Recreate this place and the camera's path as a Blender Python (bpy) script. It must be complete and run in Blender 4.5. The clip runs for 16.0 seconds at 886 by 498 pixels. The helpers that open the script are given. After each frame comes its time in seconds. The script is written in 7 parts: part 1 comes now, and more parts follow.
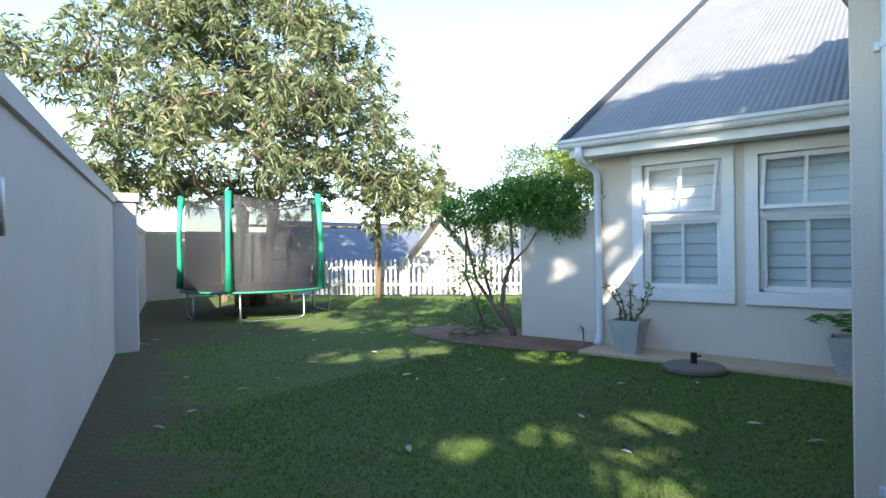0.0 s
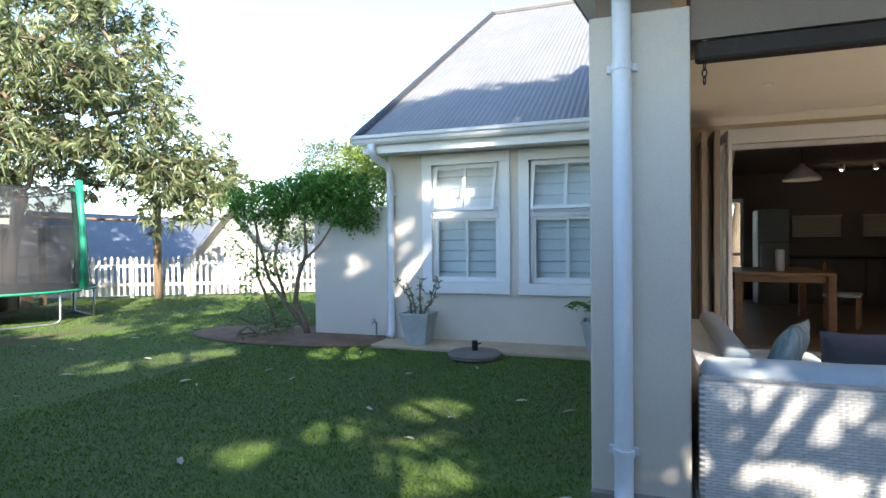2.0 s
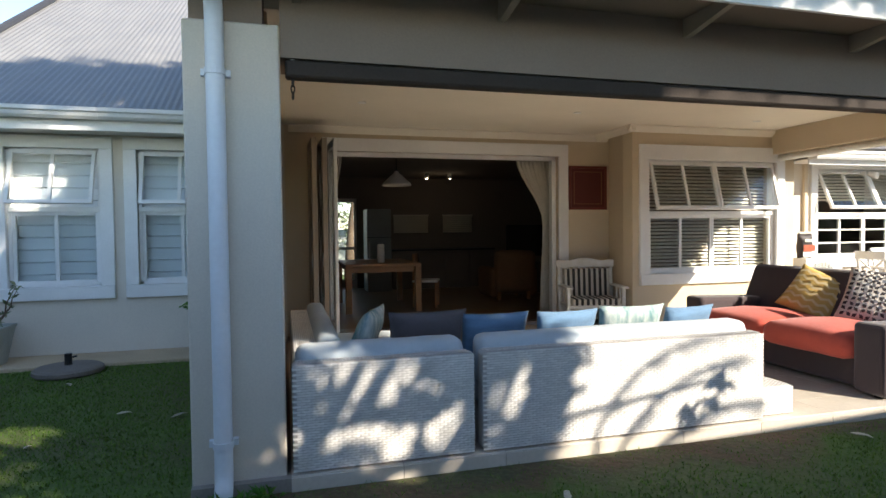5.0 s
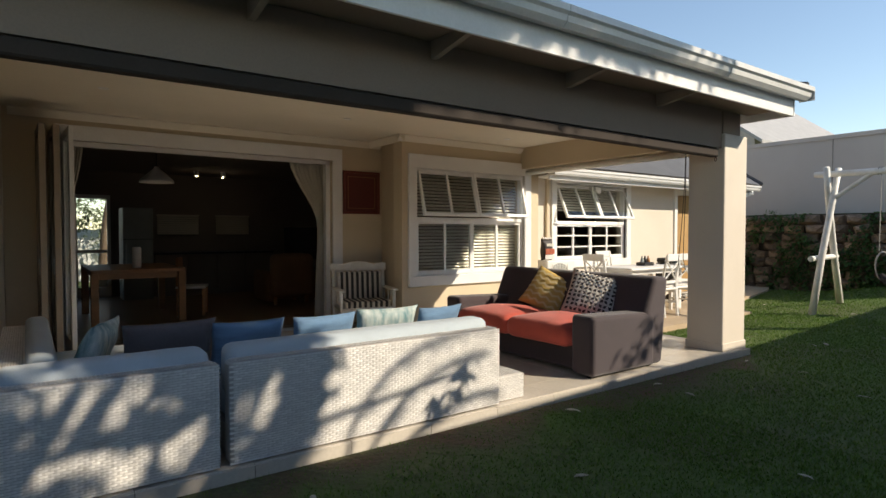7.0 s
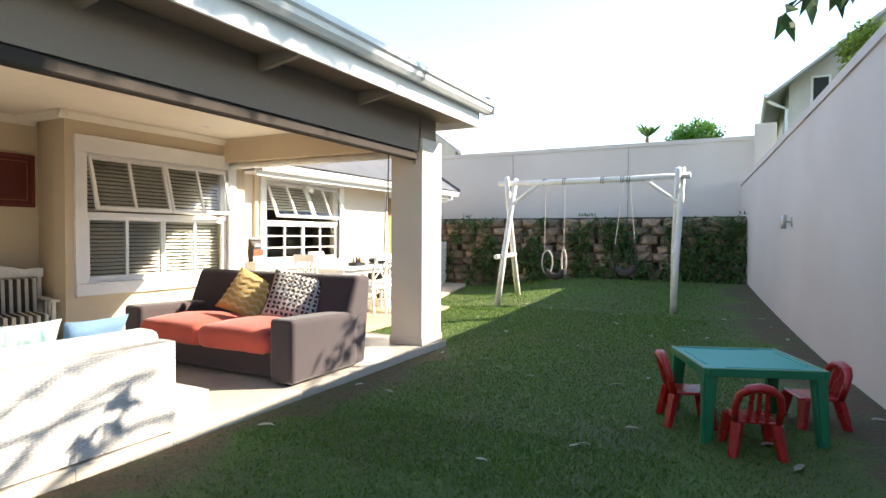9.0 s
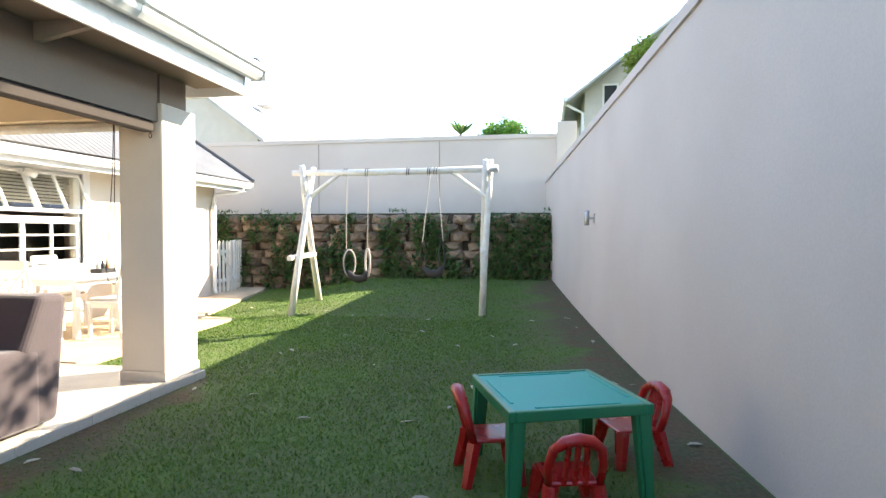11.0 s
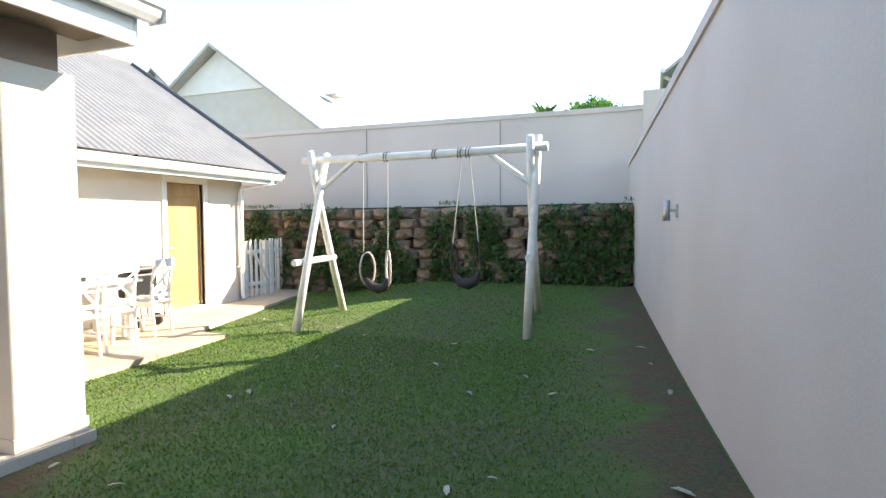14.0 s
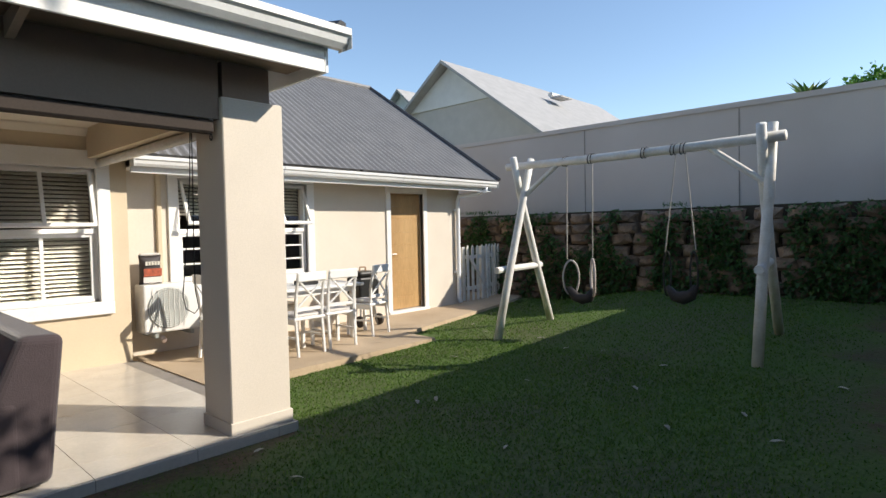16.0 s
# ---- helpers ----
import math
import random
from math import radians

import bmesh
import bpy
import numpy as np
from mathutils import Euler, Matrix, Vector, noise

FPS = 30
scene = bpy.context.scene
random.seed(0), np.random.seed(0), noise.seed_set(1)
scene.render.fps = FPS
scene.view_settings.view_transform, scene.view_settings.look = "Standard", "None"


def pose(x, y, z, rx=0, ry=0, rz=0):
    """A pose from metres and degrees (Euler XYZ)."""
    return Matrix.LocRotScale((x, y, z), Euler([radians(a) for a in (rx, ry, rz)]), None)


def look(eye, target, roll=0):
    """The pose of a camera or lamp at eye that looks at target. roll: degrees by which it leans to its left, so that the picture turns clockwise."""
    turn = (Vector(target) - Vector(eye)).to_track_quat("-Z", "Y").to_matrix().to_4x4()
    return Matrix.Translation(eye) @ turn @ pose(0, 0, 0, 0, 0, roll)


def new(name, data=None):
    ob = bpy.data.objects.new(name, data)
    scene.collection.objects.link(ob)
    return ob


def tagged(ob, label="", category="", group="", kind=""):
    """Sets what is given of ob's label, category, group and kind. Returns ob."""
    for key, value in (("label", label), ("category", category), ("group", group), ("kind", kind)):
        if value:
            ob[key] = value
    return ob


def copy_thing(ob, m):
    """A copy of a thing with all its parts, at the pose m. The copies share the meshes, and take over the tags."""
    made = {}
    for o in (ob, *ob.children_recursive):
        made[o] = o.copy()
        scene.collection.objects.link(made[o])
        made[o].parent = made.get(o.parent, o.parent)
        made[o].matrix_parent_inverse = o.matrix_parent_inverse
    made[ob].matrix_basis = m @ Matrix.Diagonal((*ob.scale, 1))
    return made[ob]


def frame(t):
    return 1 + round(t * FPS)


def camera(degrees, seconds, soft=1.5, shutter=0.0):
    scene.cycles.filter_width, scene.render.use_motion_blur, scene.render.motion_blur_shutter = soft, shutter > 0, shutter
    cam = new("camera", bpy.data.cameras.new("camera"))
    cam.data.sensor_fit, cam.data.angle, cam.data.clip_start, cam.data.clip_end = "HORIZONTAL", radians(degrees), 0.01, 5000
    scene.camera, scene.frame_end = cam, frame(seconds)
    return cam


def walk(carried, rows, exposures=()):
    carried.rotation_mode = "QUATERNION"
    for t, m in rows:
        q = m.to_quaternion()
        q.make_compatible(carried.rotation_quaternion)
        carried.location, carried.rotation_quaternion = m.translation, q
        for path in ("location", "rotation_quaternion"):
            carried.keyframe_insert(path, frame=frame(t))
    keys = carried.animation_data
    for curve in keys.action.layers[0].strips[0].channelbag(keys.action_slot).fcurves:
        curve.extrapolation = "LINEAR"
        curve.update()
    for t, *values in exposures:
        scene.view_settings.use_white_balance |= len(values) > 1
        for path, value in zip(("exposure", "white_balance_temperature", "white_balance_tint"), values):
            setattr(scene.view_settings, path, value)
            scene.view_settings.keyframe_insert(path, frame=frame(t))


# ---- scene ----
cam = camera(75.0, 16.0)
PATH = [
    (0, (0.269, 0.807, 1.401), (-0.997, 2.355, 1.391), -0.9),
    (0.5, (0.251, 0.834, 1.397), (-0.905, 2.466, 1.38), -0.9),
    (1, (0.305, 0.852, 1.396), (-0.72, 2.569, 1.374), -0.8),
    (1.5, (0.312, 0.825, 1.406), (-0.542, 2.633, 1.375), -0.8),
    (2, (0.343, 0.886, 1.377), (-0.334, 2.767, 1.348), -0.6),
    (2.5, (0.361, 0.914, 1.388), (-0.132, 2.853, 1.353), -0.5),
    (3, (0.391, 0.88, 1.382), (0.105, 2.859, 1.348), -0.4),
    (3.5, (0.426, 0.864, 1.39), (0.37, 2.863, 1.353), -0.3),
    (4, (0.451, 0.836, 1.401), (0.606, 2.83, 1.358), -0.3),
    (4.2, (0.46, 0.816, 1.41), (0.691, 2.801, 1.36), -0.5),
    (6.3, (0.718, 0.617, 1.39), (1.675, 2.373, 1.34), 0.0),
    (6.5, (0.732, 0.609, 1.395), (1.748, 2.332, 1.345), -0.0),
    (7, (0.737, 0.601, 1.426), (1.908, 2.222, 1.367), -0.0),
    (7.5, (0.757, 0.611, 1.419), (2.083, 2.107, 1.361), 0.1),
    (8, (0.864, 0.571, 1.406), (2.332, 1.927, 1.352), 0.1),
    (8.5, (0.973, 0.547, 1.381), (2.583, 1.733, 1.331), 0.1),
    (9, (1.148, 0.647, 1.382), (2.923, 1.569, 1.335), 0.3),
    (9.5, (1.393, 0.708, 1.375), (3.279, 1.372, 1.329), 0.3),
    (10, (1.756, 0.731, 1.375), (3.692, 1.23, 1.329), 0.2),
    (10.2, (1.909, 0.736, 1.374), (3.856, 1.193, 1.329), 0.0),
    (12.3, (3.462, 0.51, 1.483), (5.439, 0.803, 1.408), 0.6),
    (12.5, (3.621, 0.48, 1.488), (5.597, 0.78, 1.407), 0.4),
    (13, (3.982, 0.383, 1.485), (5.944, 0.762, 1.402), 0.1),
    (13.5, (4.296, 0.312, 1.477), (6.219, 0.854, 1.389), -0.3),
    (14, (4.622, 0.269, 1.49), (6.5, 0.949, 1.403), -0.5),
    (14.5, (4.858, 0.209, 1.491), (6.674, 1.044, 1.407), -0.7),
    (15, (4.97, 0.134, 1.51), (6.661, 1.199, 1.433), -1.2),
    (15.5, (4.987, 0.078, 1.521), (6.552, 1.321, 1.451), -1.3),
    (16, (5.073, 0.033, 1.539), (6.534, 1.397, 1.473), -1.2),
]
EXPOSURES = [(0, 1.88, 6600, 10), (3.5, 1.95, 6700, 10), (4.2, 1.9, 6800, 10), (6.4, 0.47, 7200, 10), (7.3, 0.53, 7400, 10), (8.1, 1.06, 7300, 10), (8.6, 1.5, 7400, 10), (9, 1.95, 7200, 10), (10, 2.35, 7300, 10), (12.5, 2.5, 7500, 10), (13.5, 2.4, 7500, 10), (14.5, 1.8, 6900, 10), (15, 1.5, 7000, 10), (15.5, 0.92, 7000, 10), (16, 0.5, 6700, 10)]
walk(cam, [(t, look(eye, target, roll)) for t, eye, target, roll in PATH], EXPOSURES)

# ---------------- world, sun ----------------
SUN = Vector((1.0, -1.4, 1.02)).normalized()
world = bpy.data.worlds.new("sky_world")
scene.world = world
world.use_nodes = True
wn = world.node_tree.nodes
sky = wn.new("ShaderNodeTexSky")
sky.sky_type = "NISHITA"
sky.sun_disc = False
sky.sun_elevation = math.asin(SUN.z)
sky.sun_rotation = math.atan2(SUN.x, SUN.y)
sky.air_density, sky.dust_density, sky.ozone_density = 1.0, 0.1, 2.2
wn["Background"].inputs[1].default_value = 0.15
world.node_tree.links.new(sky.outputs[0], wn["Background"].inputs[0])
sun_data = bpy.data.lights.new("sun", "SUN")
sun_data.energy, sun_data.angle, sun_data.color = 4.2, radians(0.42), (1.0, 0.93, 0.82)
sun = new("sun", sun_data)
sun.matrix_world = look(SUN * 40, (0, 0, 0))

# ---------------- materials ----------------
def mat(name, color, rough=0.7, metal=0.0, vary=0.12, scale=3.0, fine=60.0, bump=0.15, second=None, coat=0.0,
        per_object=0.0, per_island=0.0, stretch=(1, 1, 1), spec=0.5, bump_scale=None, sheen=0.0):
    """Base colour broken up at two scales, with fine relief; second: a colour for stains or patches."""
    m = bpy.data.materials.new(name)
    m.use_nodes = True
    nt = m.node_tree
    n, l = nt.nodes, nt.links
    b = n["Principled BSDF"]
    co = n.new("ShaderNodeTexCoord")
    mp = n.new("ShaderNodeMapping")
    mp.inputs["Scale"].default_value = stretch
    l.new(co.outputs["Object"], mp.inputs[0])
    big = n.new("ShaderNodeTexNoise")
    big.inputs["Scale"].default_value, big.inputs["Detail"].default_value = scale, 6
    small = n.new("ShaderNodeTexNoise")
    small.inputs["Scale"].default_value, small.inputs["Detail"].default_value = fine, 4
    l.new(mp.outputs[0], big.inputs[0])
    l.new(mp.outputs[0], small.inputs[0])
    ramp = n.new("ShaderNodeValToRGB")
    ramp.color_ramp.elements[0].position, ramp.color_ramp.elements[1].position = 0.35, 0.68
    dark = second if second else tuple(c * (1 - vary * 1.6) for c in color)
    ramp.color_ramp.elements[0].color = (*dark, 1)
    ramp.color_ramp.elements[1].color = (*color, 1)
    l.new(big.outputs[0], ramp.inputs[0])
    mul = n.new("ShaderNodeMix")
    mul.data_type, mul.blend_type = "RGBA", "MULTIPLY"
    mul.inputs[0].default_value = 1.0
    gr = n.new("ShaderNodeMapRange")
    gr.inputs[1].default_value, gr.inputs[2].default_value = 0.3, 0.7
    gr.inputs[3].default_value, gr.inputs[4].default_value = 1 - vary, 1 + vary * 0.6
    l.new(small.outputs[0], gr.inputs[0])
    l.new(ramp.outputs[0], mul.inputs[6])
    l.new(gr.outputs[0], mul.inputs[7])
    out = mul.outputs[2]
    if per_object or per_island:
        if per_object:
            src = n.new("ShaderNodeObjectInfo").outputs["Random"]
        else:
            src = n.new("ShaderNodeNewGeometry").outputs["Random Per Island"]
        amount = per_object or per_island
        pr = n.new("ShaderNodeMapRange")
        pr.inputs[3].default_value, pr.inputs[4].default_value = 1 - amount, 1 + amount
        l.new(src, pr.inputs[0])
        m2 = n.new("ShaderNodeMix")
        m2.data_type, m2.blend_type = "RGBA", "MULTIPLY"
        m2.inputs[0].default_value = 1.0
        l.new(out, m2.inputs[6])
        l.new(pr.outputs[0], m2.inputs[7])
        out = m2.outputs[2]
    l.new(out, b.inputs["Base Color"])
    rr = n.new("ShaderNodeMapRange")
    rr.inputs[3].default_value, rr.inputs[4].default_value = max(0.02, rough - 0.08), min(1, rough + 0.08)
    l.new(big.outputs[0], rr.inputs[0])
    l.new(rr.outputs[0], b.inputs["Roughness"])
    b.inputs["Metallic"].default_value = metal
    b.inputs["Specular IOR Level"].default_value = spec
    b.inputs["Coat Weight"].default_value = coat
    b.inputs["Sheen Weight"].default_value = sheen
    if bump:
        bp = n.new("ShaderNodeBump")
        bp.inputs["Strength"].default_value, bp.inputs["Distance"].default_value = bump, 0.01
        src = small
        if bump_scale:
            src = n.new("ShaderNodeTexNoise")
            src.inputs["Scale"].default_value, src.inputs["Detail"].default_value = bump_scale, 5
            l.new(mp.outputs[0], src.inputs[0])
        l.new(src.outputs[0], bp.inputs["Height"])
        l.new(bp.outputs[0], b.inputs["Normal"])
    return m


def glass_mat(name, tint=(0.9, 0.95, 0.95), rough=0.02):
    m = bpy.data.materials.new(name)
    m.use_nodes = True
    b = m.node_tree.nodes["Principled BSDF"]
    b.inputs["Base Color"].default_value = (*tint, 1)
    b.inputs["Roughness"].default_value = rough
    b.inputs["Transmission Weight"].default_value = 1.0
    b.inputs["IOR"].default_value = 1.33
    return m


def glow_mat(name, color, power):
    m = bpy.data.materials.new(name)
    m.use_nodes = True
    b = m.node_tree.nodes["Principled BSDF"]
    b.inputs["Emission Color"].default_value = (*color, 1)
    b.inputs["Emission Strength"].default_value = power
    return m


def leaf_mat(name, color, dry, rough=0.45, low=0.55, high=1.35):
    """A leaf lets some light through; each leaf differs a little."""
    m = bpy.data.materials.new(name)
    m.use_nodes = True
    n, l = m.node_tree.nodes, m.node_tree.links
    b = n["Principled BSDF"]
    geo = n.new("ShaderNodeNewGeometry")
    ramp = n.new("ShaderNodeValToRGB")
    e = ramp.color_ramp.elements
    e[0].position, e[0].color = 0.0, (*[c * low for c in color], 1)
    e[1].position, e[1].color = 1.0, (*dry, 1)
    mid = e.new(0.75)
    mid.color = (*[c * high for c in color], 1)
    l.new(geo.outputs["Random Per Island"], ramp.inputs[0])
    l.new(ramp.outputs[0], b.inputs["Base Color"])
    b.inputs["Roughness"].default_value = rough
    tr = n.new("ShaderNodeBsdfTranslucent")
    l.new(ramp.outputs[0], tr.inputs[0])
    mix = n.new("ShaderNodeMixShader")
    mix.inputs[0].default_value = 0.3
    l.new(b.outputs[0], mix.inputs[1])
    l.new(tr.outputs[0], mix.inputs[2])
    l.new(mix.outputs[0], n["Material Output"].inputs[0])
    return m


def ground_mat():
    """Lawn soil: green thatch, earth patches and bare brown where nothing grows."""
    m = mat("lawn_soil", (0.07, 0.128, 0.019), 0.95, vary=0.3, scale=0.9, fine=45, bump=0.7, second=(0.085, 0.098, 0.032), bump_scale=30)
    return m


PLASTER = mat("greige_plaster", (0.68, 0.61, 0.52), 0.85, vary=0.05, scale=1.2, fine=90, bump=0.12)
BOUND = mat("boundary_plaster", (0.60, 0.535, 0.495), 0.9, vary=0.05, scale=0.8, fine=70, bump=0.15, second=(0.55, 0.485, 0.445))
SHELTER = mat("warm_plaster", (0.64, 0.53, 0.38), 0.85, vary=0.05, scale=1.2, fine=90, bump=0.1)
WHITE = mat("white_paint", (0.80, 0.79, 0.77), 0.45, vary=0.04, scale=4, fine=60, bump=0.05)
WHITEWOOD = mat("weathered_white_paint", (0.78, 0.77, 0.74), 0.6, vary=0.08, scale=7, fine=50, bump=0.25, second=(0.66, 0.63, 0.57))
PVC = mat("white_pvc", (0.74, 0.77, 0.81), 0.35, vary=0.03, scale=3, fine=40, bump=0.02)
GUTTER = mat("grey_gutter", (0.66, 0.66, 0.65), 0.35, vary=0.05, scale=3, fine=40, bump=0.03)
CEIL = mat("ceiling_paint", (0.78, 0.72, 0.62), 0.8, vary=0.03, scale=2, fine=60, bump=0.05)
# eave shade and warm bounce light are put into this beam colour
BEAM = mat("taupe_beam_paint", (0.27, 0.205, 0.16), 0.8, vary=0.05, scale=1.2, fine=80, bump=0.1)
ROOF = mat("slate_roof", (0.225, 0.22, 0.216), 0.46, vary=0.10, scale=2.5, fine=40, bump=0.1, second=(0.19, 0.186, 0.185))
DARKEDGE = mat("dark_flashing", (0.05, 0.05, 0.055), 0.5, vary=0.1)
TILE = mat("cream_floor_tile", (0.62, 0.56, 0.48), 0.22, vary=0.05, scale=3, fine=40, bump=0.02, per_object=0.04)
GROUT = mat("grey_grout", (0.30, 0.27, 0.24), 0.9, vary=0.1)
CONCRETE = mat("sandy_concrete", (0.53, 0.41, 0.28), 0.9, vary=0.12, scale=1.5, fine=70, bump=0.3, second=(0.43, 0.325, 0.215))
# dim copy for shaded brackets and door leaves; shade is in the colour
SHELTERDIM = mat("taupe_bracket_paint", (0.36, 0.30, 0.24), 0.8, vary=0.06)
RAIL = mat("dark_blind_rail", (0.058, 0.047, 0.041), 0.9, vary=0.08, spec=0.2)
GLASS = glass_mat("window_glass")
# dimness of the unlit rooms is put into the next two colours
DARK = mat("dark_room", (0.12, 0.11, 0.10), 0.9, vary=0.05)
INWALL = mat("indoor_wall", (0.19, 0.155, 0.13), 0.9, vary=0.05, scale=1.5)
INFLOOR = mat("indoor_floor_tile", (0.30, 0.20, 0.12), 0.35, vary=0.15, scale=1.5, fine=30, bump=0.04)
SOIL = ground_mat()
EARTH = mat("red_brown_earth", (0.24, 0.14, 0.09), 0.95, vary=0.25, scale=4, fine=40, bump=0.8, bump_scale=25)
BLADE = leaf_mat("grass_blade", (0.088, 0.175, 0.019), (0.15, 0.22, 0.035), 0.75, 0.8, 1.12)
BLOCK = mat("earth_block", (0.33, 0.235, 0.16), 0.95, vary=0.25, scale=5, fine=40, bump=0.8, second=(0.19, 0.13, 0.09), per_object=0.3, bump_scale=22)
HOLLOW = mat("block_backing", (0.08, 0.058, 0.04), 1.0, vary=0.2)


# ---------------- mesh helpers ----------------
def finish(bm, name, material, smooth=False):
    me = bpy.data.meshes.new(name)
    bm.normal_update()
    if smooth:
        for f in bm.faces:
            f.smooth = True
    bm.to_mesh(me)
    bm.free()
    if material:
        me.materials.append(material)
    return me


def part(name, bm, material, parent, label="", smooth=False, at=None):
    ob = new(name, finish(bm, name, material, smooth))
    ob.parent = parent
    if at is not None:
        ob.matrix_basis = at
    if label:
        ob["label"] = label
    return ob


def thing(name, label, category, at=None, group="", kind=""):
    ob = new(name)
    ob.empty_display_size = 0.1
    if at is not None:
        ob.matrix_basis = at
    return tagged(ob, label, category, group, kind)


def solid(name, bm, material, label="", category="", kind="", group="", smooth=False, at=None):
    ob = new(name, finish(bm, name, material, smooth))
    if at is not None:
        ob.matrix_basis = at
    return tagged(ob, label, category, group, kind)


def box(x0, x1, y0, y1, z0, z1, bm=None, bevel=0.0, seg=1, m=None):
    one = bmesh.new()
    bmesh.ops.create_cube(one, size=1)
    bmesh.ops.scale(one, verts=one.verts, vec=(abs(x1 - x0), abs(y1 - y0), abs(z1 - z0)))
    if bevel:
        bmesh.ops.bevel(one, geom=one.edges[:], offset=bevel, segments=seg, affect="EDGES", profile=0.5)
    bmesh.ops.translate(one, verts=one.verts, vec=((x0 + x1) / 2, (y0 + y1) / 2, (z0 + z1) / 2))
    if m is not None:
        bmesh.ops.transform(one, matrix=m, verts=one.verts)
    return one if bm is None else merge(bm, one)


def merge(bm, one):
    tmp = bpy.data.meshes.new("tmp")
    one.to_mesh(tmp)
    one.free()
    bm.from_mesh(tmp)
    bpy.data.meshes.remove(tmp)
    return bm


def tube(points, radii, sides=8, bm=None, caps=True):
    """A round bar along points; radii one number or one for each point."""
    bm = bm or bmesh.new()
    pts = [Vector(p) for p in points]
    rr = radii if isinstance(radii, (list, tuple)) else [radii] * len(pts)
    rings = []
    side = None
    for i, p in enumerate(pts):
        d = (pts[min(i + 1, len(pts) - 1)] - pts[max(i - 1, 0)]).normalized()
        if side is None:
            side = d.orthogonal().normalized()
        side = (side - d * side.dot(d)).normalized()
        up = d.cross(side)
        rings.append([bm.verts.new(p + (side * math.cos(a) + up * math.sin(a)) * rr[i]) for a in (2 * math.pi * k / sides for k in range(sides))])
    for a, b in zip(rings, rings[1:]):
        for k in range(sides):
            bm.faces.new((a[k], a[(k + 1) % sides], b[(k + 1) % sides], b[k]))
    if caps:
        bm.faces.new(list(reversed(rings[0])))
        bm.faces.new(rings[-1])
    return bm


def bar(p, q, r, sides=8, bm=None, r2=None):
    return tube([p, q], [r, r2 if r2 else r], sides, bm)


def lathe(profile, sides=20, bm=None, centre=(0, 0, 0)):
    """Turn (radius, height) pairs round z."""
    bm = bm or bmesh.new()
    c = Vector(centre)
    rings = [[bm.verts.new(c + Vector((r * math.cos(2 * math.pi * k / sides), r * math.sin(2 * math.pi * k / sides), z))) for k in range(sides)] for r, z in profile]
    for a, b in zip(rings, rings[1:]):
        for k in range(sides):
            bm.faces.new((a[k], a[(k + 1) % sides], b[(k + 1) % sides], b[k]))
    bm.faces.new(list(reversed(rings[0])))
    bm.faces.new(rings[-1])
    return bm


def prism(outline, axis, lo, hi, bm=None):
    """Push a flat outline along an axis: 'x' takes (y, z), 'y' (x, z), 'z' (x, y)."""
    bm = bm or bmesh.new()
    put = {"x": lambda v, a: (v, a[0], a[1]), "y": lambda v, a: (a[0], v, a[1]), "z": lambda v, a: (a[0], a[1], v)}[axis]
    lo_v = [bm.verts.new(put(lo, a)) for a in outline]
    hi_v = [bm.verts.new(put(hi, a)) for a in outline]
    n = len(outline)
    for k in range(n):
        bm.faces.new((lo_v[k], lo_v[(k + 1) % n], hi_v[(k + 1) % n], hi_v[k]))
    bm.faces.new(list(reversed(lo_v)))
    bm.faces.new(hi_v)
    bmesh.ops.recalc_face_normals(bm, faces=bm.faces)
    return bm


def wall_x(x0, x1, y0, y1, z0, z1, holes=()):
    """A wall along x with openings (xa, xb, za, zb) through it."""
    bm = bmesh.new()
    xs = sorted({x0, x1, *[h[0] for h in holes], *[h[1] for h in holes]})
    for a, b in zip(xs, xs[1:]):
        cut = sorted((h[2], h[3]) for h in holes if h[0] <= a + 1e-6 and h[1] >= b - 1e-6)
        z = z0
        for za, zb in cut:
            if za > z + 1e-4:
                box(a, b, y0, y1, z, za, bm)
            z = zb
        if z < z1 - 1e-4:
            box(a, b, y0, y1, z, z1, bm)
    bmesh.ops.remove_doubles(bm, verts=bm.verts, dist=1e-4)
    return bm


def raw_mesh(name, verts, faces, material):
    me = bpy.data.meshes.new(name)
    me.from_pydata(verts, [], faces)
    me.materials.append(material)
    return me


def smoothstep(a, b, v):
    u = np.clip((v - a) / (b - a), 0, 1)
    return u * u * (3 - 2 * u)


# ---------------- ground ----------------
def height(x, y):
    """Lie of the land: level lawn, rising at the swing end, terrace behind the block wall, lower beyond the picket fence."""
    x, y = np.asarray(x, float), np.asarray(y, float)
    z = 0.37 * np.clip((x - 8) / 7.4, 0, 1) ** 1.5 * (1 - 0.85 * smoothstep(4.2, 6.6, y))
    z = z + 0.035 * smoothstep(5.5, 7.6, y) * (1 - smoothstep(-0.5, 0.3, x)) * smoothstep(-9, -5, x)
    z = z * (1 - smoothstep(15.3, 15.5, x)) + 1.85 * smoothstep(15.62, 15.72, x)
    drop = smoothstep(0.6, 3.5, (y - 0.56 * x) * 0.873 - 16.4)
    z = z - 2.2 * drop * (1 - smoothstep(-2, 2, x))
    return z


